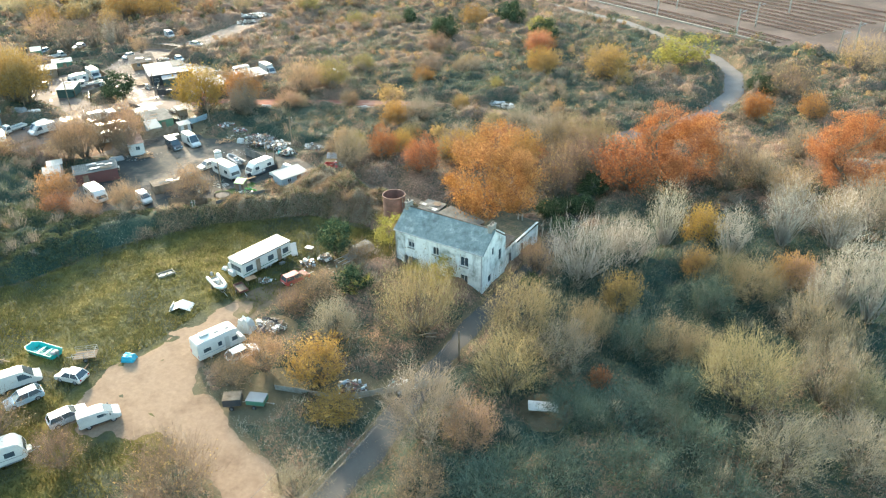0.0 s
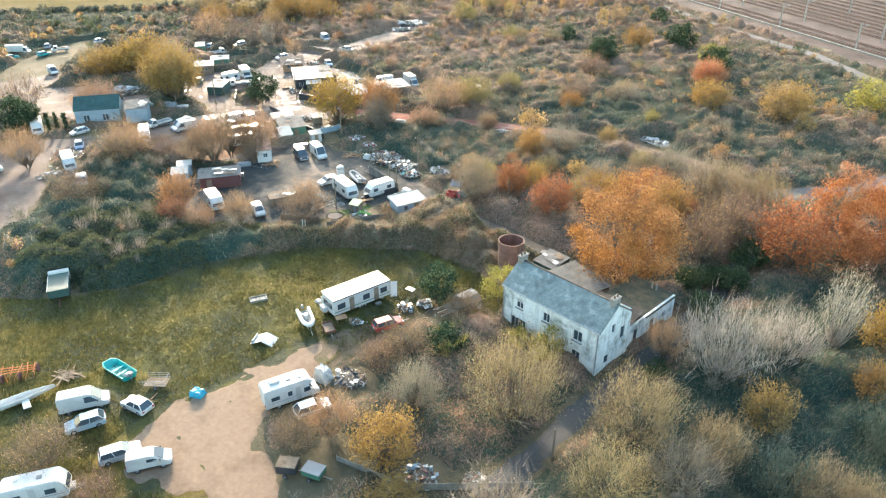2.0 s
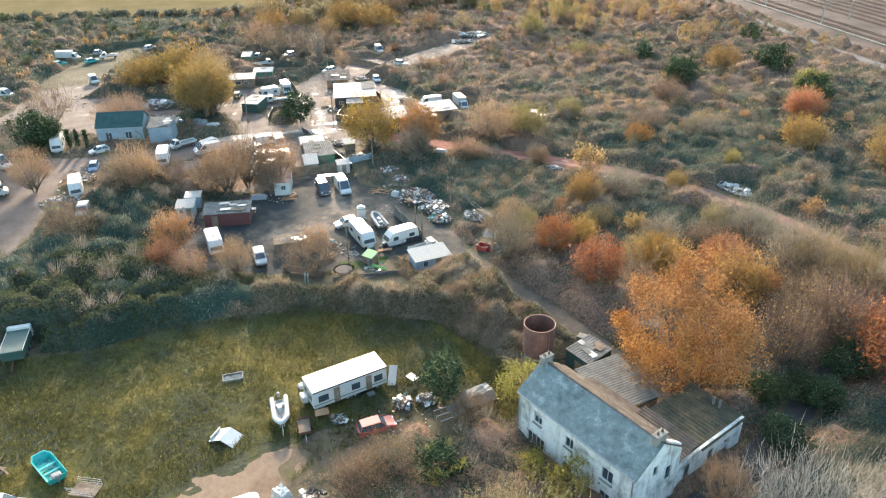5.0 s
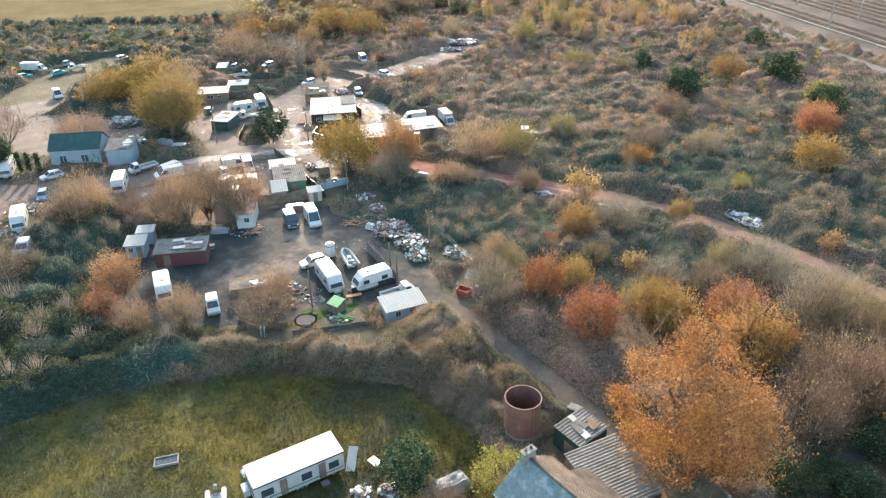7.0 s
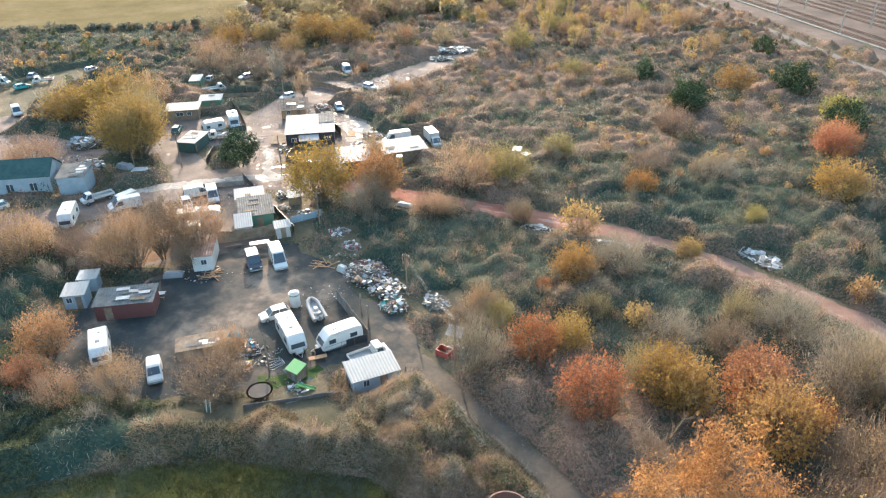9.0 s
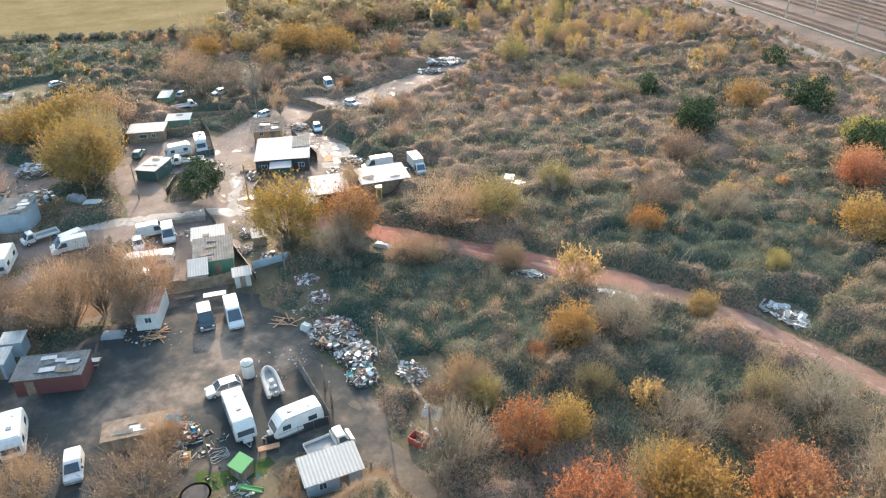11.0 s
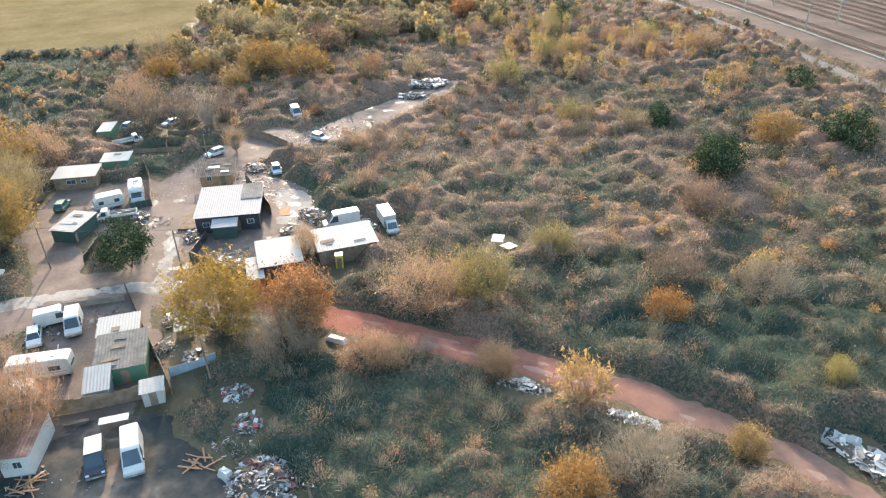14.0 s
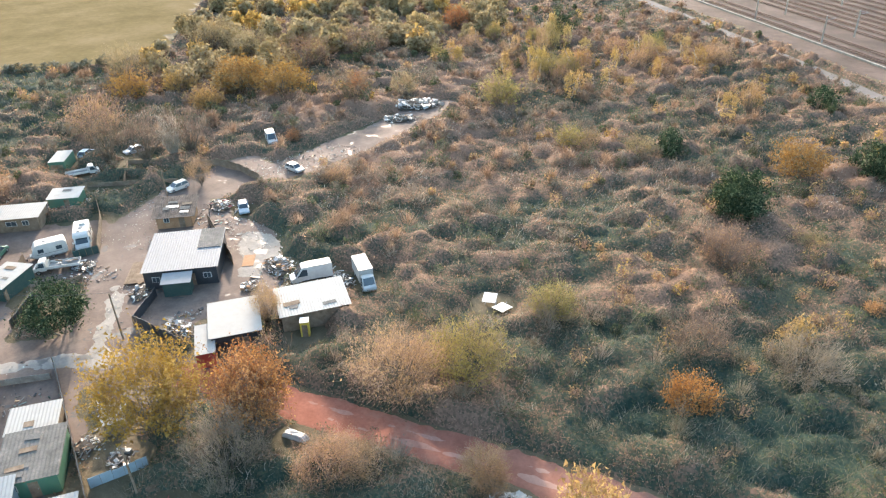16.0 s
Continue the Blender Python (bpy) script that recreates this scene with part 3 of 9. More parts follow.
# the palest stop paints the sun's glints on glossy leaves
l_green = leafy("evergreen_leaves", [(0.0, (0.018, 0.034, 0.02)), (0.5, (0.042, 0.066, 0.034)), (0.8, (0.085, 0.11, 0.055)), (1.0, (0.24, 0.26, 0.14))], 0.15, 0.9)
l_brush = leafy("dead_stems", [(0.0, (0.18, 0.118, 0.075)), (0.4, (0.32, 0.212, 0.138)), (0.8, (0.45, 0.315, 0.21)), (1.0, (0.55, 0.42, 0.30))], 0.3)
l_pale = leafy("pale_twigs", [(0.0, (0.24, 0.20, 0.15)), (0.5, (0.41, 0.36, 0.275)), (1.0, (0.57, 0.51, 0.40))], 0.25)
l_brown = leafy("brown_twigs", [(0.0, (0.11, 0.077, 0.055)), (0.5, (0.205, 0.15, 0.105)), (1.0, (0.31, 0.235, 0.16))], 0.25)
l_grey = leafy("grey_green_stems", [(0.0, (0.072, 0.078, 0.051)), (0.5, (0.155, 0.150, 0.103)), (1.0, (0.286, 0.260, 0.192))], 0.25)

l_amber = leafy("amber_leaves", [(0.0, (0.14, 0.088, 0.03)), (0.5, (0.30, 0.19, 0.06)), (1.0, (0.42, 0.28, 0.10))])
l_moss = leafy("moss_yellow_leaves", [(0.0, (0.14, 0.115, 0.04)), (0.5, (0.27, 0.225, 0.08)), (1.0, (0.38, 0.32, 0.13))])
l_straw = leafy("straw_gold_leaves", [(0.0, (0.22, 0.15, 0.06)), (0.5, (0.38, 0.265, 0.105)), (1.0, (0.48, 0.36, 0.17))])
l_ash = leafy("ash_grey_twigs", [(0.0, (0.13, 0.11, 0.08)), (0.5, (0.25, 0.21, 0.15)), (1.0, (0.38, 0.32, 0.23))], 0.25)
# stem colour already darkened to the shade inside the wood
l_dusk = leafy("shade_toned_green_stems", [(0.0, (0.05, 0.07, 0.05)), (0.5, (0.095, 0.12, 0.088)), (1.0, (0.16, 0.18, 0.135))], 0.2)

template("oak", "broad oak with dense orange autumn leaves", "tree", 13, 7, 1, 0.4, 36000, 0.19, l_orange, 0.03, 150, 0.085, 1400, 1.0, 0.018, l_brown, seed=3)
template("orange", "round tree with orange autumn leaves", "tree", 9, 5, 3, 0.24, 11000, 0.24, l_orange, 0.0, twigs=2600, twig_w=0.017, twig_mat=l_brown, seed=4, boughs=80, sweep=0.15)
template("russet", "tree with thinning russet-red autumn leaves", "tree", 9, 4.6, 3, 0.22, 8500, 0.23, l_red, 0.0, twigs=3000, twig_w=0.017, twig_mat=l_brush, seed=5, boughs=80, sweep=0.15)
template("gold", "tree with golden yellow autumn leaves", "tree", 9, 5, 3, 0.2, 11000, 0.25, l_gold, 0.0, twigs=2600, twig_w=0.017, twig_mat=l_brown, seed=6, boughs=80, sweep=0.16)
template("tan", "willow with sparse tan autumn leaves", "tree", 11, 6.5, 4, 0.26, 4400, 0.21, l_tan, 0.0, twigs=4200, twig_w=0.02, twig_mat=l_brush, seed=7, levels=2, boughs=70, sweep=0.14)
template("olive", "round twiggy willow with thin olive-brown leaves", "tree", 9, 6, 5, 0.26, 4600, 0.15, l_olive, 0.0, twigs=4000, twig_w=0.02, twig_mat=l_olive, seed=8, levels=2, boughs=80, sweep=0.12)
template("lime", "bush with yellow-green leaves", "shrub", 6, 3.2, 3, 0.13, 2600, 0.27, l_lime, 0.0, 70, 0.13, 400, 0.8, 0.015, l_brown, seed=9)
template("holly", "dense dark green evergreen bush", "shrub", 6, 3.4, 2, 0.16, 6000, 0.25, l_green, 0.0, 100, 0.13, seed=10)
template("conifer", "dark green cypress with pointed top", "tree", 8, 2.4, 3, 0.14, 3400, 0.28, l_green, 0.0, 90, 0.13, seed=11)
template("bare", "leafless tree with a fan of pale grey branches", "tree", 8.5, 6, 5, 0.3, 0, twigs=3300, twig_w=0.019, twig_mat=l_pale, levels=2, spread=0.6, wiggle=0.13, bark=m_pale_bark, seed=12, boughs=90, sweep=0.15)
template("bare_brown", "leafless tree with fine brown branches", "tree", 10, 5, 3, 0.24, 0, twigs=3600, twig_w=0.016, twig_mat=l_brown, levels=2, spread=0.5, bark=m_bark, seed=22, boughs=60, low=0.15, sweep=0.16)
template("bare_thin", "slender leafless tree with upswept pale twigs", "tree", 13, 3.6, 3, 0.17, 0, twigs=2600, twig_w=0.019, twig_mat=l_pale, levels=2, spread=0.24, wiggle=0.06, bark=m_pale_bark, seed=13, rise=1.0, low=0.12, boughs=60, sweep=0.14)
template("brown", "leafless brown bush of fine twigs", "shrub", 5.5, 3.8, 7, 0.14, 900, 0.15, l_tan, 0.0, twigs=3600, twig_w=0.016, twig_mat=l_brown, seed=14, levels=1, boughs=50, sweep=0.15)
template("grey", "twiggy grey-tan bush nearly without leaves", "shrub", 7.5, 4.8, 7, 0.16, 1400, 0.14, l_olive, 0.0, twigs=3600, twig_w=0.019, twig_mat=l_ash, seed=15, levels=1, boughs=60, sweep=0.13)
template("dusk", "low thicket of nettles and thin stems, coloured dark green as in shade", "shrub", 4, 4, 6, 0.08, 2600, 0.16, l_dusk, 0.0, twigs=2800, twig_w=0.017, twig_mat=l_dusk, seed=24, levels=1, boughs=50, sweep=0.2)
template("amber", "rounded willow with amber leaves over olive twigs", "tree", 10, 6, 4, 0.26, 12000, 0.27, l_amber, 0.0, twigs=3600, twig_w=0.018, twig_mat=l_olive, seed=25, levels=2, boughs=70, sweep=0.14)
template("willow", "rounded willow with thin moss-yellow leaves", "tree", 9, 5, 4, 0.24, 6500, 0.23, l_moss, 0.0, twigs=3600, twig_w=0.018, twig_mat=l_olive, seed=26, levels=2, boughs=70, sweep=0.13)
template("birch", "slim young birch with pale yellow leaves", "tree", 7, 1.7, 1, 0.09, 1300, 0.24, l_straw, 0.05, 40, 0.14, 200, 0.7, 0.015, l_pale, seed=16, levels=1, bark=m_pale_bark)
template("small", "low bush with tawny orange leaves", "shrub", 3, 1.8, 4, 0.07, 900, 0.24, l_tan, 0.0, 40, 0.17, 500, 0.8, 0.015, l_brush, seed=17, levels=1)
template("ivy", "tree trunk smothered in dark ivy with pale leaf tips", "tree", 6, 2.2, 2, 0.2, 2400, 0.28, l_green, 0.0, 60, 0.15, 400, 0.9, 0.02, l_lime, seed=18)

# trees and shrubs, each at its place
grow("oak", -51.7, 90.2, 8.7, 17.3, 318)
grow("gold", -57.4, 109.9, 4.5, 9.5, 130)
grow("gold", -66.6, 107.9, 3.4, 7.5, 183)
grow("orange", -72.0, 99.1, 4.0, 8.8, 353)
grow("orange", -82.9, 101.3, 3.3, 7.3, 333)
grow("gold", -69.2, 107.9, 3.8, 7.7, 271)
grow("orange", -62.1, 113.5, 4.5, 8.0, 14)
grow("gold", -81.6, 105.7, 2.8, 6.2, 238)
grow("olive", -71.9, 107.9, 3.6, 6.4, 127)
grow("orange", -64.1, 116.8, 3.3, 6.7, 332)
grow("oak", -30.9, 120.6, 8.8, 15.9, 26)
grow("orange", -37.0, 111.5, 6.3, 11.4, 80)
grow("oak", -4.3, 134.5, 8.6, 15.6, 57)
grow("gold", -20.6, 100.4, 3.4, 7.5, 190)
grow("orange", -16.2, 169.2, 3.6, 7.2, 240)
grow("orange", -26.6, 162.9, 3.6, 7.3, 126)
grow("gold", -92.5, 117.4, 3.4, 6.8, 194)
grow("small", -79.8, 116.1, 2.1, 4.5, 278)
grow("russet", -93.3, 113.0, 1.6, 2.9, 52)
grow("gold", -86.6, 135.4, 2.2, 4.3, 293)
grow("orange", -105.6, 147.4, 3.1, 5.5, 127)
grow("russet", -93.2, 188.4, 4.5, 8.0, 6)
grow("gold", -83.3, 171.6, 5.1, 8.2, 110)
grow("holly", -99.4, 203.5, 4.6, 8.3, 208)
grow("willow", -87.4, 154.3, 1.4, 3.4, 143)
grow("small", -66.0, 144.8, 1.9, 3.9, 93)
grow("amber", -138.4, 102.3, 6.7, 11.4, 199)
grow("orange", -135.7, 111.7, 4.1, 7.9, 81)
grow("tan", -126.5, 124.7, 6.1, 10.4, 36)
grow("willow", -124.1, 132.7, 5.1, 8.6, 71)
grow("willow", -86.2, 153.2, 1.4, 3.0, 316)
grow("holly", -128.1, 190.2, 4.8, 7.2, 316)
grow("amber_far", -130.9, 212.5, 5.4, 8.0, 227)
grow("holly_far", -121.8, 220.9, 4.3, 8.5, 64)
grow("conifer_far", -151.0, 202.9, 2.4, 6.4, 67)
grow("olive_far", -155.3, 199.2, 3.6, 5.7, 0)
grow("willow_far", -167.0, 192.9, 3.3, 5.9, 2)
grow("tan_far", -165.0, 196.5, 2.6, 4.6, 107)
grow("willow", -126.9, 148.6, 3.7, 5.9, 110)
grow("tan", -181.4, 148.6, 2.7, 4.8, 84)
grow("tan", -121.1, 113.3, 4.0, 6.0, 85)
grow("tan", -110.5, 124.5, 2.2, 3.9, 148)
grow("willow_far", -194.9, 198.6, 5.4, 9.7, 160)
grow("birch_far", -210.5, 226.5, 2.3, 8.4, 101)
grow("birch_far", -207.1, 231.9, 2.2, 7.9, 276)
grow("birch_far", -204.8, 235.2, 1.9, 6.8, 347)
grow("birch_far", -191.3, 223.7, 1.6, 5.7, 320)
grow("birch_far", -183.2, 229.8, 1.7, 5.4, 104)
grow("tan_far", -183.6, 265.4, 5.0, 8.0, 353)
grow("birch_far", -232.5, 215.5, 1.8, 5.8, 100)
grow("olive_far", -217.4, 187.2, 4.3, 7.7, 196)
grow("birch_far", -154.8, 227.2, 2.5, 8.9, 152)
grow("tan_far", -156.3, 237.8, 3.3, 8.7, 11)
grow("orange_far", -268.5, 243.5, 5.1, 9.2, 184)
grow("olive", -115.6, 190.0, 2.6, 3.6, 169)
grow("brown", -120.7, 176.3, 4.9, 6.9, 154)
grow("grey", -101.0, 161.6, 5.1, 6.2, 308)
grow("brown", -110.9, 156.4, 4.7, 5.7, 300)
grow("holly_far", -146.7, 251.1, 3.6, 6.5, 1)
grow("holly_far", -238.1, 262.2, 4.1, 7.4, 305)
grow("tan_far", -238.1, 120.6, 6.6, 10.5, 347)
grow("bare_brown_far", -215.8, 133.2, 4.7, 11.4, 173)
grow("gold_far", -260.6, 134.2, 6.1, 8.6, 33)
grow("gold_far", -258.6, 145.4, 4.5, 7.2, 158)
grow("gold_far", -239.5, 145.7, 4.4, 7.1, 181)
grow("olive_far", -281.4, 138.8, 7.7, 10.7, 156)
grow("amber_far", -249.5, 157.9, 7.5, 10.4, 246)
grow("amber_far", -237.3, 164.5, 7.2, 10.1, 356)
grow("brown_far", -222.1, 174.9, 7.0, 9.8, 161)
grow("brown_far", -258.2, 181.5, 9.0, 10.8, 94)
grow("brown_far", -259.9, 200.9, 8.7, 10.4, 246)
grow("olive_far", -279.1, 175.4, 8.7, 10.4, 241)
grow("olive_far", -298.9, 169.1, 9.1, 11.0, 90)
grow("holly", -164.5, 98.1, 4.3, 7.7, 29)
grow("bare_brown_far", -220.5, 118.4, 5.2, 13.4, 131)
grow("bare_brown_far", -216.8, 124.7, 5.2, 12.4, 11)
grow("bare_thin_far", -215.0, 129.5, 3.5, 11.2, 183)
grow("tan_far", -199.3, 129.2, 3.0, 6.1, 206)
grow("orange_far", -207.9, 152.2, 1.7, 3.5, 9)
grow("amber", -180.3, 83.0, 7.4, 13.3, 281)
grow("tan_far", -214.4, 95.6, 6.2, 9.9, 214)
grow("amber_far", -212.3, 84.3, 7.4, 10.4, 187)
grow("amber_far", -214.3, 77.2, 6.6, 9.2, 192)
grow("tan", -186.3, 64.6, 6.9, 8.2, 296)
grow("tan", -146.3, 56.9, 5.6, 10.1, 4)
grow("brown", -144.1, 54.0, 4.8, 7.6, 231)
grow("tan", -135.5, 69.8, 5.3, 10.6, 23)
grow("bare_brown", -136.5, 74.1, 4.4, 11.5, 92)
grow("tan", -134.5, 79.6, 5.0, 10.0, 319)
grow("brown", -137.2, 67.2, 4.4, 7.0, 100)
grow("russet", -119.8, 55.3, 3.7, 7.3, 60)
grow("russet", -114.4, 52.0, 3.1, 5.6, 125)
grow("tan", -107.4, 60.2, 3.4, 6.2, 236)
grow("tan", -109.5, 54.2, 3.4, 5.4, 176)
grow("brown", -100.5, 68.9, 4.6, 6.4, 262)
grow("tan", -105.8, 72.8, 2.8, 5.1, 181)
grow("orange", -132.5, 110.7, 5.0, 10.1, 268)
grow("tan", -159.0, 41.2, 4.9, 8.7, 128)
grow("conifer", -182.0, 45.4, 4.2, 10.0, 236)
grow("holly", -182.2, 47.5, 4.0, 7.9, 55)
grow("brown_far", -196.2, 51.3, 6.4, 10.2, 301)
grow("amber", -184.3, 82.3, 7.4, 13.2, 188)
grow("amber_far", -212.4, 88.7, 7.5, 12.0, 151)
grow("olive_far", -222.9, 78.0, 6.8, 8.1, 18)
grow("brown", -133.6, 42.8, 5.1, 7.1, 221)
grow("olive_far", -278.5, 46.1, 8.5, 11.8, 46)
grow("conifer", -66.5, 68.5, 2.8, 6.9, 106)
grow("ivy", -57.1, 60.9, 2.6, 5.1, 174)
grow("lime", -61.1, 74.6, 2.6, 6.2, 262)
grow("lime", -47.8, 68.9, 2.6, 5.2, 312)
grow("lime", -51.9, 68.8, 2.0, 3.5, 185)
grow("olive", -43.9, 58.9, 6.4, 10.9, 75)
grow("gold", -48.2, 44.3, 3.7, 7.0, 174)
grow("tan", -55.1, 42.6, 3.2, 6.4, 141)
grow("brown", -56.5, 39.0, 2.8, 4.5, 359)
grow("grey", -52.2, 51.9, 3.4, 6.9, 279)
grow("brown", -60.8, 57.5, 3.3, 5.2, 47)
grow("brown", -61.1, 53.6, 2.9, 4.0, 159)
grow("brown", -48.6, 24.5, 5.0, 7.0, 351)
grow("brown", -61.9, 20.7, 3.0, 4.8, 162)
grow("brown", -71.6, 18.9, 4.1, 5.0, 156)
grow("brown", -61.9, 68.6, 2.8, 4.0, 90)
grow("gold", -43.1, 41.3, 3.2, 3.2, 40)
grow("grey", -32.7, 44.0, 5.4, 9.8, 320)
grow("grey", -38.6, 30.7, 3.4, 4.0, 76)
grow("olive", -32.4, 64.7, 5.4, 9.8, 352)
grow("olive", -29.0, 55.2, 4.9, 8.9, 158)
grow("tan", -28.3, 45.6, 3.6, 6.5, 247)
grow("bare", -31.8, 81.2, 6.7, 10.1, 82)
grow("bare", -27.8, 88.8, 4.7, 8.4, 24)
grow("bare_thin", -24.7, 95.7, 3.5, 13.3, 41)
grow("bare_thin", -15.4, 97.5, 3.1, 11.0, 307)
grow("bare_thin", -9.7, 106.0, 4.0, 13.6, 273)
grow("brown", -22.9, 123.8, 6.2, 10.0, 207)
grow("bare_thin", -2.4, 88.9, 2.5, 10.2, 16)
grow("bare_thin", -3.1, 109.9, 5.2, 11.5, 121)
grow("bare_thin", 0.3, 91.4, 3.7, 14.1, 304)
grow("bare_thin", 3.6, 90.7, 3.6, 13.8, 176)
grow("gold", -24.0, 76.5, 2.9, 7.0, 128)
grow("gold", -18.0, 89.9, 2.5, 6.0, 233)
grow("olive", -15.2, 70.1, 3.8, 6.9, 333)
grow("olive", -6.2, 67.4, 5.8, 9.9, 215)
grow("grey", 1.2, 72.2, 5.1, 9.1, 74)
grow("olive", -25.1, 68.1, 3.6, 7.2, 28)
grow("grey", -25.5, 62.4, 4.1, 7.4, 326)
grow("russet", -20.3, 60.9, 1.6, 3.8, 16)
grow("tan", -5.2, 94.1, 3.2, 6.4, 252)
grow("grey", -0.2, 119.3, 5.5, 10.0, 171)
grow("dusk", -13.9, 82.2, 3.8, 6.1, 106)
grow("dusk", -19.0, 69.4, 3.9, 5.5, 66)
grow("dusk", -16.4, 58.7, 3.8, 3.7, 288)
grow("dusk", -8.2, 57.6, 4.1, 4.0, 67)
grow("grey", -0.2, 59.4, 4.8, 7.7, 322)
grow("grey", 5.7, 63.5, 4.6, 7.3, 211)
grow("dusk", -12.2, 50.7, 4.5, 3.8, 54)
grow("dusk", -19.1, 45.3, 4.5, 3.8, 86)
grow("dusk", -23.0, 41.2, 4.4, 3.7, 222)
grow("brown", -28.8, 37.4, 3.1, 4.9, 190)
grow("dusk", -4.2, 53.1, 3.9, 3.2, 76)
grow("brown", -47.3, 103.9, 4.6, 9.2, 30)
grow("olive", -48.6, 127.0, 4.7, 8.4, 215)
grow("brown", -49.2, 112.5, 5.4, 8.7, 150)
grow("grey", -85.5, 94.4, 4.5, 9.0, 72)
grow("tan", -94.3, 102.8, 2.7, 5.4, 232)
grow("willow", -90.3, 102.2, 2.1, 5.0, 317)
grow("brown", -93.2, 98.7, 3.0, 4.7, 86)
grow("tan", -112.3, 125.0, 2.7, 4.3, 267)
grow("small", -102.4, 128.8, 3.2, 6.4, 232)
grow("grey", -90.2, 124.7, 5.0, 7.0, 249)
grow("grey", -74.4, 115.6, 4.2, 5.9, 352)
grow("grey", -57.2, 122.9, 5.6, 10.1, 162)
grow("grey", -67.4, 128.9, 5.0, 7.0, 245)
grow("olive", -72.6, 126.6, 2.9, 5.9, 140)
grow("orange", -57.2, 116.3, 2.4, 4.4, 149)
grow("brown", -69.8, 120.1, 3.5, 5.5, 240)
grow("grey", -92.1, 102.7, 3.3, 4.6, 206)
grow("olive", -84.7, 113.1, 3.0, 4.9, 75)
grow("tan", -120.3, 115.4, 3.5, 4.9, 57)
grow("grey", -127.9, 105.9, 4.6, 8.3, 193)
grow("small", -102.3, 180.3, 1.4, 2.8, 272)
grow("small", -104.9, 166.9, 2.2, 4.3, 91)
grow("holly_far", -152.6, 205.3, 2.5, 6.0, 321)
grow("holly", -130.1, 193.2, 4.7, 7.6, 255)
grow("holly_far", -118.9, 219.8, 4.0, 9.6, 173)
grow("lime", -101.1, 206.0, 4.6, 8.4, 92)
grow("russet", -95.5, 193.1, 4.6, 7.3, 45)
grow("gold", -66.9, 175.3, 6.4, 10.3, 251)
grow("birch", -59.8, 169.5, 2.4, 6.6, 139)
grow("birch", -61.5, 187.7, 1.9, 5.7, 263)
grow("orange", -52.8, 184.6, 2.2, 4.3, 280)
grow("lime", -54.7, 197.5, 8.1, 9.7, 257)
grow("willow", -86.3, 151.4, 1.8, 5.0, 32)
grow("holly", -30.4, 183.4, 3.6, 5.8, 182)
grow("brown", -24.0, 184.2, 7.0, 9.8, 355)
grow("tan_far", -12.1, 216.3, 7.7, 10.8, 300)
grow("olive", -195.0, 88.3, 6.1, 12.2, 339)
grow("orange_far", -227.7, 179.7, 2.7, 6.4, 17)
grow("bare_brown", -141.3, 70.1, 4.0, 8.9, 156)
grow("bare_brown", -136.0, 77.5, 3.6, 9.3, 186)
grow("brown", -131.4, 76.4, 3.0, 5.5, 286)
grow("bare_brown", -143.9, 63.4, 3.6, 6.4, 342)
grow("gold", -6.8, 95.3, 3.3, 5.9, 143)
grow("olive", -9.8, 88.0, 3.9, 7.8, 248)
grow("grey", -2.8, 83.3, 4.3, 7.8, 135)
grow("olive", -13.8, 89.5, 3.6, 7.2, 353)
grow("tan", -12.1, 122.0, 4.5, 8.0, 150)
grow("grey", -17.6, 126.4, 4.7, 8.4, 174)
grow("olive", -11.5, 71.1, 3.4, 6.2, 332)
grow("grey", 0.8, 80.5, 4.1, 7.5, 91)
grow("olive", 4.8, 72.0, 3.7, 6.7, 297)
grow("dusk", -12.2, 59.3, 3.4, 3.7, 5)
grow("dusk", -12.0, 64.7, 2.9, 4.7, 242)
grow("dusk", -21.4, 55.3, 3.5, 3.8, 280)
grow("dusk", -18.4, 54.7, 2.8, 3.9, 128)
grow("tan", -38.5, 80.6, 3.0, 6.0, 166)
grow("olive", -4.1, 114.4, 4.1, 8.2, 343)
grow("grey", -14.3, 144.9, 4.5, 8.2, 140)
# the hollies below are added to stand in for shade along the side lane
grow("holly", -39.7, 91.8, 2.7, 3.8, 237)
grow("holly", -40.6, 101.2, 2.5, 4.0, 147)
grow("holly", -44.8, 97.1, 2.5, 3.6, 256)
grow("holly", -37.2, 76.5, 1.8, 2.2, 331)
grow("holly", -41.6, 108.1, 3.0, 4.8, 344)
grow("brown", -44.8, 112.8, 5.5, 9.9, 182)
grow("olive", -55.1, 125.9, 5.4, 8.7, 178)
grow("holly", -42.5, 100.9, 2.5, 3.0, 140)
grow("holly", -37.2, 90.9, 2.2, 2.2, 329)

grow("tan", -149.5, 119.8, 2.4, 6.6, 20)
# young birches and willows beside the railway
rng_b = random.Random(5)
for i in range(46):
    x_, y_ = rng_b.uniform(-248, -184), rng_b.uniform(214, 266)
    pick_ = rng_b.random()
    if pick_ < 0.62:
        grow("birch_far", x_, y_, rng_b.uniform(1.3, 2.4), rng_b.uniform(5.5, 9.5), 37 * i)
    else:
        grow("tan_far" if pick_ < 0.82 else "willow_far", x_, y_, rng_b.uniform(2.6, 4.6), rng_b.uniform(5, 8), 37 * i)

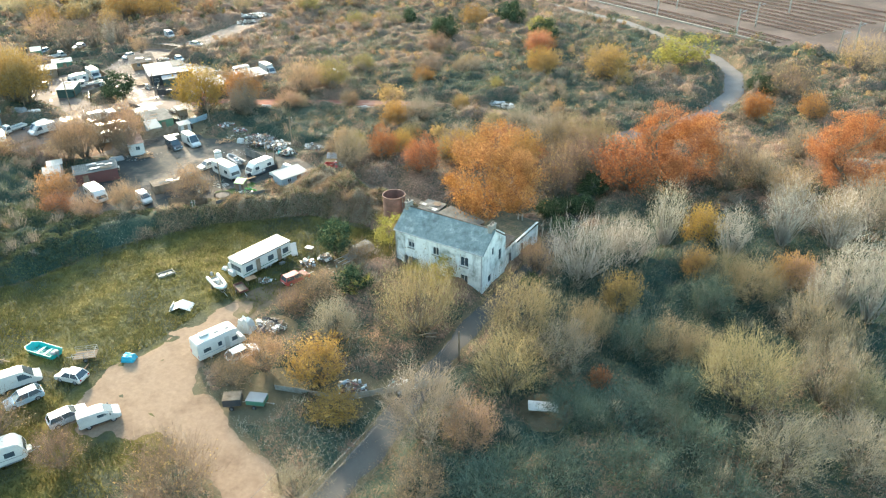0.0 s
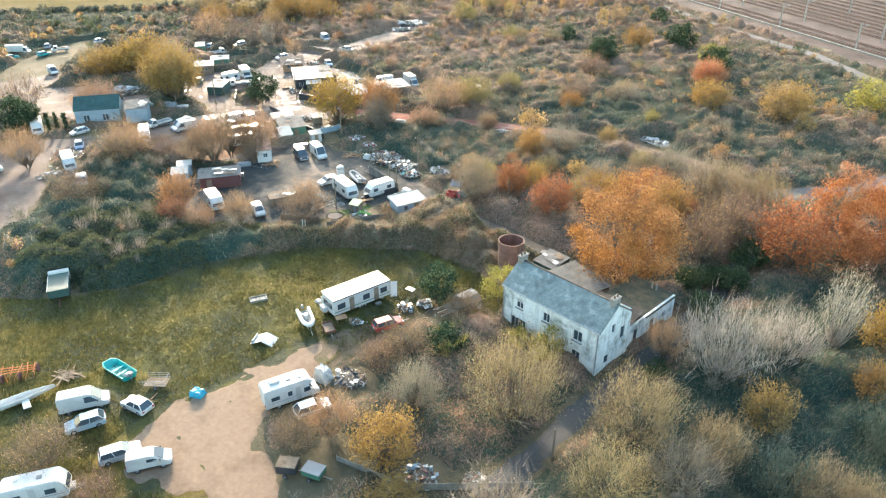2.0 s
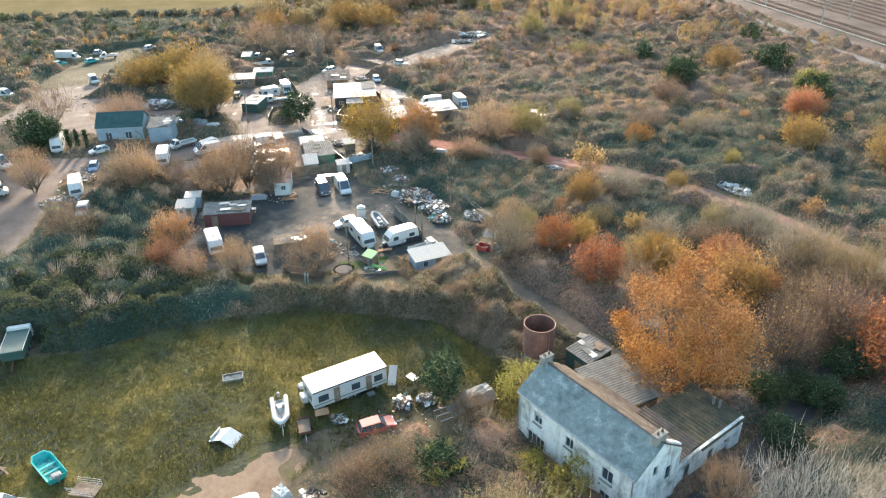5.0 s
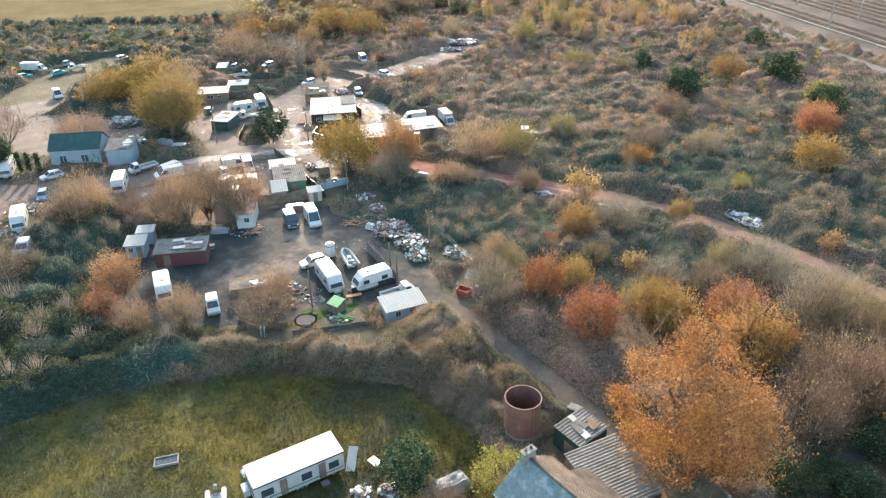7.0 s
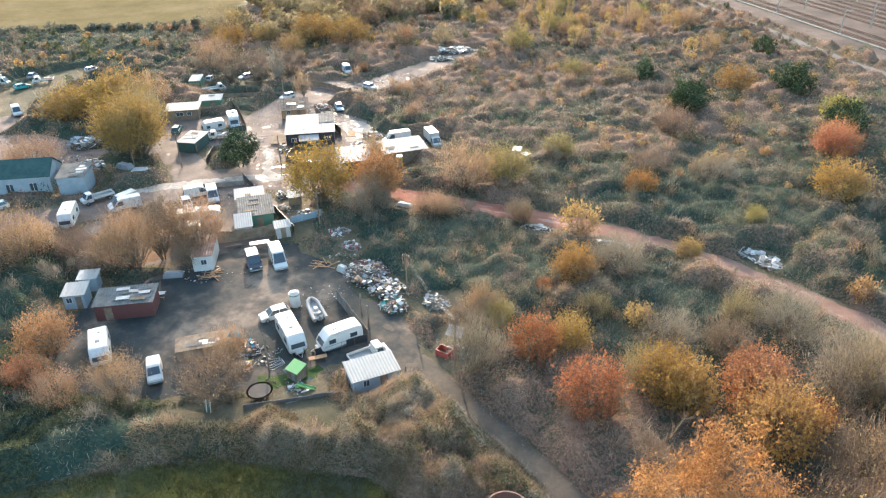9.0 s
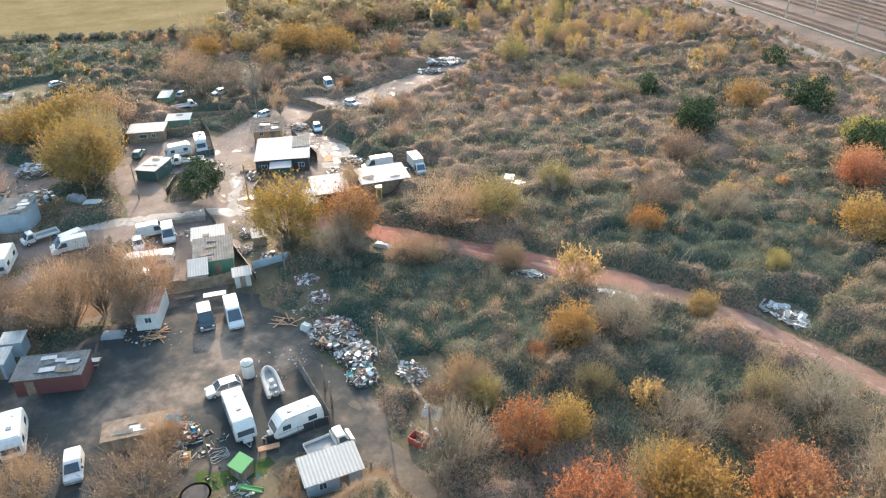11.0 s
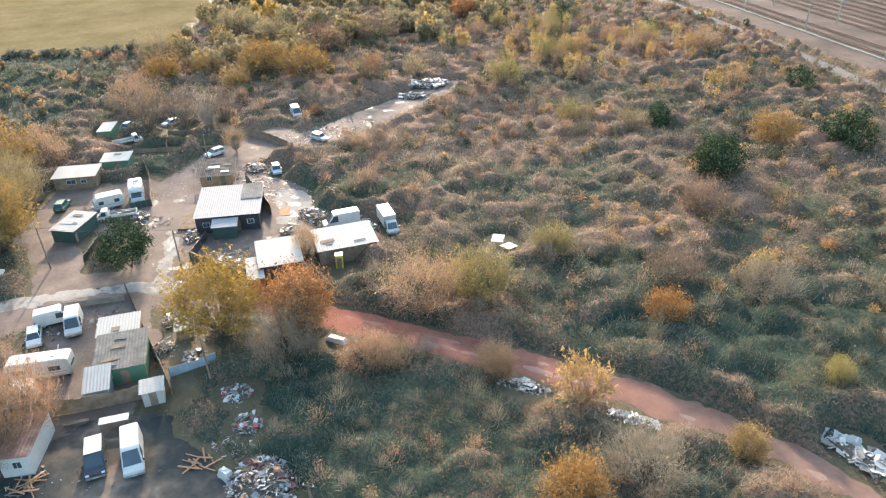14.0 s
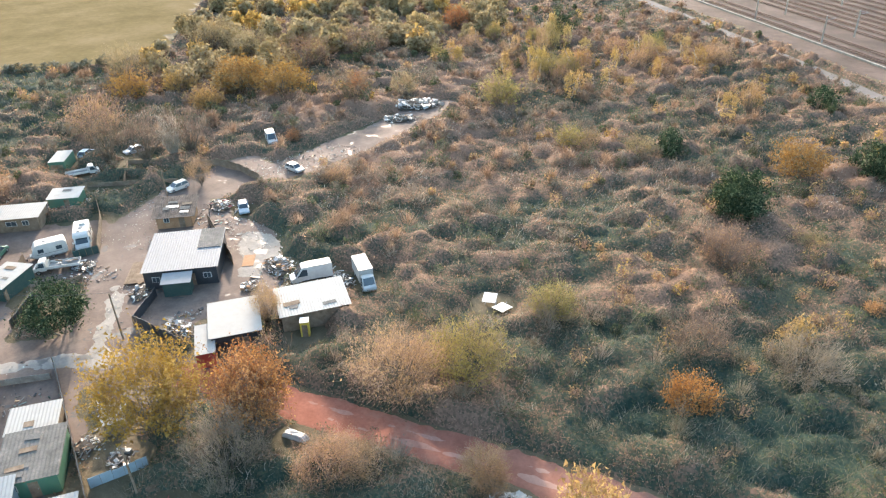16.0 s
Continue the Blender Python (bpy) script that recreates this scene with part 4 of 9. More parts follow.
# ---- materials of made things ----
c_white = worn("white_paint", (0.56, 0.545, 0.485), 0.35, (0.17, 0.16, 0.13), amount=0.42, scale=0.9)
c_cream = worn("cream_sheet", (0.44, 0.43, 0.38), 0.5, (0.22, 0.19, 0.14), amount=0.45)
c_roofwhite = worn("white_roof_sheet", (0.38, 0.37, 0.325), 0.85, (0.25, 0.23, 0.19), amount=0.5, scale=0.8)
c_silver = worn("silver_paint", (0.55, 0.57, 0.58), 0.3, amount=0.2, metal=0.5)
c_blue = worn("blue_paint", (0.10, 0.20, 0.30), 0.35)
c_steelblue = worn("grey_blue_paint", (0.30, 0.37, 0.39), 0.45)
c_black = worn("dark_paint", (0.03, 0.035, 0.04), 0.35, (0.1, 0.1, 0.09))
c_red = worn("red_paint", (0.36, 0.05, 0.04), 0.4)
c_rust = worn("red_brown_sheet", (0.12, 0.042, 0.035), 0.7, (0.10, 0.06, 0.04), amount=0.6)
c_greenpaint = worn("green_paint", (0.06, 0.16, 0.10), 0.5)
c_lime = worn("lime_plastic", (0.15, 0.36, 0.10), 0.4, amount=0.15)
c_teal = worn("teal_plastic", (0.03, 0.36, 0.31), 0.4, amount=0.25)
c_yellow = worn("yellow_plastic", (0.62, 0.46, 0.06), 0.45)
c_orange = worn("orange_paint", (0.55, 0.17, 0.03), 0.5)
c_tarpblue = worn("blue_tarpaulin", (0.03, 0.30, 0.40), 0.5, amount=0.2)
# green darkened to pass for the field trailer's shaded inside
c_tarpgreen = worn("green_tarpaulin", (0.022, 0.062, 0.05), 0.6, amount=0.4)
c_tarpsilver = worn("silver_cover", (0.26, 0.262, 0.25), 0.8, amount=0.3)
c_rubber = worn("rubber", (0.025, 0.025, 0.025), 0.85)
c_rim = worn("wheel_rim", (0.42, 0.43, 0.44), 0.35, metal=0.8)
c_metal = worn("galvanised", (0.36, 0.365, 0.345), 0.45, (0.16, 0.10, 0.06), amount=0.4, metal=0.7)
c_grey = worn("grey_plastic", (0.20, 0.205, 0.195), 0.6)
c_wood = mottled("weathered_wood", [(0.3, (0.13, 0.095, 0.06)), (0.7, (0.26, 0.20, 0.14))], GREY2, 1.0, 9, bump=0.3)
c_newwood = mottled("tan_board", [(0.3, (0.28, 0.155, 0.08)), (0.7, (0.40, 0.245, 0.135))], GREY2, 1.0, 9, bump=0.2)
c_conc = mottled("stained_concrete", [(0.3, (0.16, 0.148, 0.12)), (0.7, (0.30, 0.28, 0.23))], GREY2, 0.7, 6, bump=0.3)
c_render = mottled("flaking_white_render", [(0.3, (0.22, 0.23, 0.185)), (0.4, (0.46, 0.46, 0.40)), (0.5, (0.66, 0.655, 0.585)), (0.75, (0.74, 0.73, 0.65))], GREY2, 0.5, 2.6, bump=0.2, mix=0.35)


def streaked(m, colour):
    """Rain streaks and damp that run down a wall."""
    t = m.node_tree
    b = t.nodes["Principled BSDF"]
    old = b.inputs["Base Color"].links[0].from_socket
    mp = t.nodes.new("ShaderNodeMapping")
    mp.inputs["Scale"].default_value = (1.0, 1.0, 0.12)
    t.links.new(t.nodes.new("ShaderNodeNewGeometry").outputs["Position"], mp.inputs[0])
    k = ramp(t, noise_tex(t, 1.1, 6, 0.7, mp.outputs[0]), [(0.5, (0, 0, 0)), (0.68, (0.8, 0.8, 0.8))])
    t.links.new(blend(t, old, colour, k), b.inputs["Base Color"])


streaked(c_render, (0.19, 0.19, 0.145))
c_bluerender = mottled("grey_blue_render", [(0.3, (0.21, 0.255, 0.27)), (0.7, (0.29, 0.335, 0.345))], GREY2, 0.5, 3, bump=0.1, mix=0.2)
c_slate = mottled("blue_grey_slate", [(0.3, (0.06, 0.08, 0.075)), (0.45, (0.11, 0.14, 0.128)), (0.58, (0.15, 0.185, 0.168)), (0.68, (0.25, 0.28, 0.25)), (0.76, (0.10, 0.10, 0.075))], GREY2, 0.9, 4, rough=0.6, bump=0.3, mix=0.6)
c_tile = mottled("old_clay_tile", [(0.3, (0.075, 0.062, 0.048)), (0.55, (0.125, 0.10, 0.078)), (0.75, (0.20, 0.165, 0.13))], GREY2, 0.8, 6, bump=0.3)
c_fibre = mottled("mossy_fibre_cement", [(0.3, (0.10, 0.10, 0.085)), (0.6, (0.17, 0.16, 0.14)), (0.75, (0.26, 0.23, 0.19))], GREY2, 0.7, 5, bump=0.2)
c_mossy = mottled("dark_mossy_roof", [(0.3, (0.035, 0.042, 0.028)), (0.5, (0.07, 0.068, 0.045)), (0.65, (0.11, 0.088, 0.055)), (0.78, (0.16, 0.14, 0.105))], GREY2, 0.6, 4, bump=0.4, mix=0.6)
c_rustroof = mottled("rusty_ribbed_sheet", [(0.3, (0.12, 0.062, 0.042)), (0.5, (0.21, 0.115, 0.078)), (0.62, (0.27, 0.165, 0.12)), (0.75, (0.38, 0.33, 0.28))], GREY2, 0.7, 5, rough=0.8, bump=0.2)
c_tank = mottled("rusted_steel", [(0.3, (0.10, 0.05, 0.035)), (0.6, (0.17, 0.085, 0.06)), (0.75, (0.21, 0.12, 0.09))], GREY2, 0.8, 6, rough=0.8, bump=0.2)


def glass(name, colour=(0.03, 0.04, 0.045)):
    m, t, b = shader(name)
    t.links.new(blend(t, colour, tuple(v * 2.2 for v in colour), noise_tex(t, 0.9, 3)), b.inputs["Base Color"])
    b.inputs["Roughness"].default_value = 0.08
    return m


c_glass = glass("tinted_glass")
c_lamp = worn("clear_lamp_glass", (0.6, 0.62, 0.64), 0.15)
c_tail = worn("red_lamp_glass", (0.35, 0.02, 0.02), 0.2)


# ---- building blocks ----
def block(bm, x, y, z, sx, sy, sz, rz=0.0, rx=0.0, ry=0.0, bevel=0.0):
    """A block centred on x, y with its foot at z (before tilting)."""
    r = bmesh.ops.create_cube(bm, size=1, matrix=pose(x, y, z + sz / 2, rx, ry, rz) @ Matrix.Diagonal((sx, sy, sz, 1)))
    if bevel:
        es = {e for v in r["verts"] for e in v.link_edges}
        bmesh.ops.bevel(bm, geom=list(es), offset=bevel, segments=1, affect="EDGES")


def boxpart(name, parent, mat, x, y, z, sx, sy, sz, rz=0.0, rx=0.0, ry=0.0, bevel=0.0, label=""):
    bm = bmesh.new()
    block(bm, x, y, z, sx, sy, sz, rz, rx, ry, bevel)
    return part(name, bm, mat, parent, label)


def barrel(bm, p, q, r, sides=12, r2=None):
    p, q = Vector(p), Vector(q)
    m = Matrix.Translation((p + q) / 2) @ (q - p).to_track_quat("Z", "Y").to_matrix().to_4x4()
    bmesh.ops.create_cone(bm, cap_ends=True, segments=sides, radius1=r, radius2=r if r2 is None else r2, depth=(q - p).length, matrix=m)


def rod(name, parent, mat, p, q, r, sides=8, r2=None, label=""):
    bm = bmesh.new()
    barrel(bm, p, q, r, sides, r2)
    return part(name, bm, mat, parent, label)


def pane(name, parent, mat, corners, out=0.015, label=""):
    """A thin slab on four corners, standing proud along their normal."""
    c = [Vector(p) for p in corners]
    n = (c[1] - c[0]).cross(c[2] - c[0]).normalized() * out
    bm = bmesh.new()
    lo, hi = [bm.verts.new(p - n * 0.3) for p in c], [bm.verts.new(p + n) for p in c]
    bm.faces.new(hi), bm.faces.new(lo[::-1])
    for i in range(4):
        j = (i + 1) % 4
        bm.faces.new((lo[i], lo[j], hi[j], hi[i]))
    return part(name, bm, mat, parent, label)


def loft(name, parent, mat, prof, W, belt=1e9, top=1.0, tuck=0.0, bevel=0.06, label=""):
    """A body from its side outline (x, z), W wide, drawn in by tuck above the belt."""
    def half(z):
        return W / 2 * (1 - tuck * max(0.0, (z - belt) / (top - belt)))
    bm = bmesh.new()
    a = [bm.verts.new((x, half(z), z)) for x, z in prof]
    b = [bm.verts.new((x, -half(z), z)) for x, z in prof]
    bm.faces.new(a[::-1]), bm.faces.new(b)
    n = len(prof)
    for i in range(n):
        j = (i + 1) % n
        bm.faces.new((a[i], a[j], b[j], b[i]))
    bmesh.ops.recalc_face_normals(bm, faces=bm.faces)
    if bevel:
        bmesh.ops.bevel(bm, geom=bm.edges[:], offset=bevel, segments=2, affect="EDGES", clamp_overlap=True)
    part(name, bm, mat, parent, label)
    return half


def wheels(root, xs, half, r=0.32, w=0.2):
    for x in xs:
        for s in (-1, 1):
            tyre = rod("wheel", root, c_rubber, (x, s * (half - w), r), (x, s * half, r), r, 14)
            rod("rim", tyre, c_rim, (x, s * (half - 0.02), r), (x, s * (half + 0.012), r), r * 0.6, 10)


PARKED = []


def set_at(root, x, y, yaw, z=0.0):
    PARKED.append((x, y))
    root.matrix_basis = pose(x, y, z, 0, 0, yaw)
    return root


def van(x, y, yaw, label, paint=None, L=5.2, W=1.95, H=2.25, small=False, windows=False, top=None):
    paint = paint or c_white
    r = thing("van", label, "van", "parked vehicles")
    nose = 1.0 if not small else 0.95
    prof = [(-L / 2, 0.35), (L / 2 - 0.1, 0.3), (L / 2, 0.55), (L / 2 - 0.05, 0.85), (L / 2 - nose * 0.75, 1.12), (L / 2 - nose * 1.65, H - 0.12), (L / 2 - nose * 2.0, H), (-L / 2 + 0.12, H), (-L / 2, H - 0.2)]
    hw = loft("body", r, paint, prof, W, 1.05, H, 0.12, 0.07)
    a, b = L / 2 - nose * 0.75, L / 2 - nose * 1.65
    za, zb = 1.14, H - 0.16
    pane("windscreen", r, c_glass, [(a + 0.01, -hw(za) + 0.12, za + 0.02), (a + 0.01, hw(za) - 0.12, za + 0.02), (b + 0.02, hw(zb) - 0.14, zb), (b + 0.02, -hw(zb) + 0.14, zb)], 0.03)
    for s in (1, -1):
        q = [(a - 0.25, 1.16), (b - 0.75, 1.16), (b - 0.75, H - 0.35), (b - 0.08, H - 0.35)]
        c = [(px, s * (hw(pz) + 0.004), pz) for px, pz in q]
        pane("side_window", r, c_glass, c[::-1] if s > 0 else c, 0.012)
        if windows:
            c = [(px, s * (hw(pz) + 0.004), pz) for px, pz in ((b - 0.95, 1.16), (-L / 2 + 0.4, 1.16), (-L / 2 + 0.4, H - 0.35), (b - 0.95, H - 0.35))]
            pane("side_window", r, c_glass, c[::-1] if s > 0 else c, 0.012)
        boxpart("mirror", r, c_black, a - 0.3, s * (W / 2 + 0.1), 1.15, 0.12, 0.18, 0.26, bevel=0.02)
        boxpart("headlight", r, c_lamp, L / 2 - 0.1, s * (W / 2 - 0.25), 0.72, 0.16, 0.34, 0.2, bevel=0.03)
        boxpart("tail_light", r, c_tail, -L / 2 - 0.005, s * (W / 2 - 0.12), 0.8, 0.05, 0.12, 0.45)
        boxpart("sill", r, c_black, 0, s * (W / 2 - 0.03), 0.36, L * 0.5, 0.08, 0.12)
        pane("rear_window", r, c_glass, [(-L / 2 - 0.004, s * 0.1, 1.3), (-L / 2 - 0.004, s * (W / 2 - 0.3), 1.3), (-L / 2 - 0.004, s * (W / 2 - 0.3), H - 0.45), (-L / 2 - 0.004, s * 0.1, H - 0.45)][::-s], 0.012)
    if top:
        boxpart("roof_panel", r, top, -nose * 0.9, 0, H - 0.02, L - nose * 2.0, W * 0.84, 0.06, bevel=0.025)
    boxpart("front_bumper", r, c_grey, L / 2 - 0.06, 0, 0.34, 0.2, W - 0.08, 0.26, bevel=0.04)
    boxpart("rear_bumper", r, c_grey, -L / 2 - 0.02, 0, 0.36, 0.16, W - 0.08, 0.2, bevel=0.04)
    boxpart("number_plate", r, c_cream, L / 2 + 0.045, 0, 0.42, 0.02, 0.5, 0.11)
    wheels(r, (-L / 2 + 0.95, L / 2 - 0.85), W / 2 - 0.02)
    return set_at(r, x, y, yaw)


def car(x, y, yaw, label, paint, L=4.15, W=1.72, H=1.45, estate=False):
    r = thing("car", label, "car", "parked vehicles")
    zb = 0.88
    prof = [(-L / 2, 0.42), (-L / 2 + 0.15, 0.22), (L / 2 - 0.2, 0.2), (L / 2, 0.42), (L / 2 - 0.08, 0.68), (L / 2 - 0.55, 0.82), (L / 2 - 1.15, zb + 0.02), (-L / 2 + 0.1, zb + 0.04), (-L / 2 - 0.02, 0.7)]
    loft("body", r, paint, prof, W, bevel=0.07)
    f0, f1 = L / 2 - 1.05, L / 2 - 1.75
    b0, b1 = -L / 2 + 0.1, -L / 2 + (0.35 if estate else 0.6)
    bm = bmesh.new()
    lo = [(f0, W / 2 - 0.06), (b0, W / 2 - 0.06), (b0, -W / 2 + 0.06), (f0, -W / 2 + 0.06)]
    hi = [(f1, W / 2 - 0.24), (b1, W / 2 - 0.24), (b1, -W / 2 + 0.24), (f1, -W / 2 + 0.24)]
    vl, vh = [bm.verts.new((*p, zb - 0.02)) for p in lo], [bm.verts.new((*p, H - 0.03)) for p in hi]
    bm.faces.new(vh), bm.faces.new(vl[::-1])
    for i in range(4):
        bm.faces.new((vl[i], vl[(i + 1) % 4], vh[(i + 1) % 4], vh[i]))
    bmesh.ops.recalc_face_normals(bm, faces=bm.faces)
    part("glasshouse", bm, c_glass, r, "dark car windows")
    boxpart("roof", r, paint, (f1 + b1) / 2, 0, H - 0.05, f1 - b1 + 0.06, W - 0.44, 0.07, bevel=0.03)
    for s in (1, -1):
        for (px, py), (qx, qy), w in ((lo[0], hi[0], 0.035), (lo[1], hi[1], 0.06)):
            rod("pillar", r, paint, (px, s * abs(py), zb), (qx, s * abs(qy), H - 0.02), w, 5)
        mx, mt = (f0 + b0) / 2, (f1 + b1) / 2
        rod("pillar", r, paint, (mx, s * (W / 2 - 0.06), zb), (mt, s * (W / 2 - 0.23), H - 0.02), 0.045, 5)
        boxpart("mirror", r, paint, f0 - 0.2, s * (W / 2 + 0.06), zb, 0.1, 0.16, 0.13, bevel=0.02)
        boxpart("headlight", r, c_lamp, L / 2 - 0.14, s * (W / 2 - 0.3), 0.58, 0.22, 0.36, 0.14, bevel=0.03)
        boxpart("tail_light", r, c_tail, -L / 2 + 0.03, s * (W / 2 - 0.22), 0.62, 0.1, 0.28, 0.18, bevel=0.02)
    boxpart("number_plate", r, c_cream, -L / 2 - 0.02, 0, 0.5, 0.02, 0.5, 0.11)
    wheels(r, (-L / 2 + 0.8, L / 2 - 0.85), W / 2 + 0.005, 0.3, 0.19)
    return set_at(r, x, y, yaw)


def flatbed(x, y, yaw, label, paint=None, L=5.4, W=1.95, load=0, boxy=0.0, load_mat=None):
    """A pickup or small lorry: cab, chassis, dropside bed or a box body."""
    paint = paint or c_white
    r = thing("truck", label, "truck", "parked vehicles")
    H = 2.0 if not boxy else 2.2
    c0 = L / 2
    prof = [(c0 - 1.9, 0.5), (c0 - 0.1, 0.42), (c0, 0.6), (c0 - 0.05, 1.0), (c0 - 0.5, 1.15), (c0 - 1.0, H), (c0 - 1.9, H)]
    hw = loft("cab", r, paint, prof, W - 0.1, 1.1, H, 0.1, 0.06)
    pane("windscreen", r, c_glass, [(c0 - 0.5, -W / 2 + 0.2, 1.18), (c0 - 0.5, W / 2 - 0.2, 1.18), (c0 - 0.96, W / 2 - 0.26, H - 0.1), (c0 - 0.96, -W / 2 + 0.26, H - 0.1)], 0.03)
    for s in (1, -1):
        c = [(px, s * (hw(pz) + 0.004), pz) for px, pz in ((c0 - 0.75, 1.15), (c0 - 1.7, 1.15), (c0 - 1.7, H - 0.2), (c0 - 1.1, H - 0.2))]
        pane("side_window", r, c_glass, c[::-1] if s > 0 else c, 0.012)
        boxpart("headlight", r, c_lamp, c0 - 0.06, s * (W / 2 - 0.3), 0.68, 0.12, 0.3, 0.18, bevel=0.02)
        boxpart("mirror", r, c_black, c0 - 0.7, s * (W / 2 + 0.1), 1.15, 0.1, 0.16, 0.3)
        boxpart("chassis_rail", r, c_black, -0.2, s * 0.4, 0.55, L - 0.8, 0.12, 0.14)
    bl = L - 2.05
    bx = -L / 2 + bl / 2
    if boxy:
        boxpart("box_body", r, load_mat or c_white, bx, 0, 0.85, bl, W + 0.1, boxy, bevel=0.04)
        boxpart("rear_door", r, c_grey, bx - bl / 2 - 0.02, 0, 0.95, 0.04, W - 0.1, boxy - 0.2)
    else:
        boxpart("bed_floor", r, c_grey, bx, 0, 0.78, bl, W, 0.08)
        for s in (1, -1):
            boxpart("dropside", r, paint, bx, s * (W / 2 - 0.02), 0.84, bl, 0.05, 0.38, bevel=0.01)
        boxpart("tailboard", r, paint, bx - bl / 2, 0, 0.84, 0.05, W, 0.38, bevel=0.01)
        boxpart("headboard", r, paint, bx + bl / 2, 0, 0.84, 0.05, W, 0.75, bevel=0.01)
    wheels(r, (-L / 2 + 1.0, c0 - 0.75), W / 2 - 0.02, 0.34, 0.22)
    set_at(r, x, y, yaw)
    if load:
        rng = random.Random(load)
        h = thing("scrap_load", "mixed scrap metal and boards on a truck bed", "scrap")
        for i in range(9):
            boxpart("scrap_piece", h, rng.choice((c_metal, c_red, c_grey, c_wood)), bx + rng.uniform(-bl / 2 + 0.4, bl / 2 - 0.4), rng.uniform(-0.55, 0.55), 0.87 + 0.05 * i, rng.uniform(0.3, 1.2), rng.uniform(0.08, 0.5), rng.uniform(0.06, 0.2), rng.uniform(0, 180), rng.uniform(-8, 8))
        set_at(h, x, y, yaw)
    return r


def caravan(x, y, yaw, label, L=5.4, W=2.25, H=2.6, drawbar=True, trim=None, slant=0.4):
    r = thing("caravan", label, "caravan", "caravans")
    prof = [(-L / 2 + 0.06, 0.45), (L / 2 - 0.15, 0.45), (L / 2, 0.95), (L / 2 - slant * 0.55, 1.75), (L / 2 - slant - 0.35, H - 0.06), (L / 2 - slant - 0.8, H), (-L / 2 + 0.5, H), (-L / 2 + 0.12, H - 0.12), (-L / 2, 1.6), (-L / 2, 0.8)]
    hw = loft("body", r, c_white, prof, W, 1.9, H, 0.04, 0.1)
    fx = lambda z: L / 2 - slant * 0.55 * max(0, (z - 0.95) / 0.8) if z < 1.75 else L / 2 - slant * 0.55 - (z - 1.75) / (H - 1.81) * (slant * 0.45 + 0.35)
    pane("front_window", r, c_glass, [(fx(1.15) + 0.01, -W / 2 + 0.25, 1.15), (fx(1.15) + 0.01, W / 2 - 0.25, 1.15), (fx(1.72) + 0.01, W / 2 - 0.28, 1.72), (fx(1.72) + 0.01, -W / 2 + 0.28, 1.72)], 0.02)
    pane("rear_window", r, c_glass, [(-L / 2 - 0.005, W / 2 - 0.4, 1.3), (-L / 2 - 0.005, -W / 2 + 0.4, 1.3), (-L / 2 - 0.005, -W / 2 + 0.4, 1.62), (-L / 2 - 0.005, W / 2 - 0.4, 1.62)], 0.015)
    for s in (1, -1):
        for cx, w in ((L * 0.24, L * 0.16), (-L * 0.27, L * 0.17)):
            c = [(cx + w / 2, s * (hw(1.2) + 0.004), 1.25), (cx - w / 2, s * (hw(1.2) + 0.004), 1.25), (cx - w / 2, s * (hw(1.2) + 0.004), 1.85), (cx + w / 2, s * (hw(1.2) + 0.004), 1.85)]
            pane("side_window", r, c_glass, c[::-1] if s > 0 else c, 0.015)
        boxpart("trim_stripe", r, trim or c_grey, -0.05, s * (W / 2 + 0.002), 0.98, L * 0.86, 0.012, 0.07)
        boxpart("skirt", r, c_grey, -0.1, s * (W / 2 - 0.04), 0.34, L * 0.8, 0.05, 0.14)
    boxpart("door", r, c_cream, -0.02 * L, -W / 2 - 0.012, 0.55, 0.6, 0.03, 1.72, bevel=0.01)
    boxpart("roof_vent", r, c_grey, 0.1 * L, 0, H - 0.01, 0.5, 0.5, 0.1, bevel=0.03)
    boxpart("roof_vent", r, c_cream, -0.25 * L, 0.2, H - 0.01, 0.36, 0.36, 0.08, bevel=0.02)
    wheels(r, (-0.25,), W / 2 - 0.06, 0.31, 0.18)
    if drawbar:
        for s in (1, -1):
            rod("drawbar", r, c_metal, (L / 2 - 0.3, s * 0.5, 0.42), (L / 2 + 1.1, 0, 0.42), 0.04, 6)
        rod("jockey_wheel", r, c_rubber, (L / 2 + 0.85, -0.05, 0.12), (L / 2 + 0.85, 0.05, 0.12), 0.12, 8)
        boxpart("gas_locker", r, c_cream, L / 2 + 0.1, 0, 0.42, 0.5, 1.0, 0.4, bevel=0.06)
    for sx in (-L / 2 + 0.4, L / 2 - 0.5):
        rod("corner_steady", r, c_metal, (sx, 0.8, 0.0), (sx, 0.8, 0.46), 0.03, 5)
        rod("corner_steady", r, c_metal, (sx, -0.8, 0.0), (sx, -0.8, 0.46), 0.03, 5)
    return set_at(r, x, y, yaw)


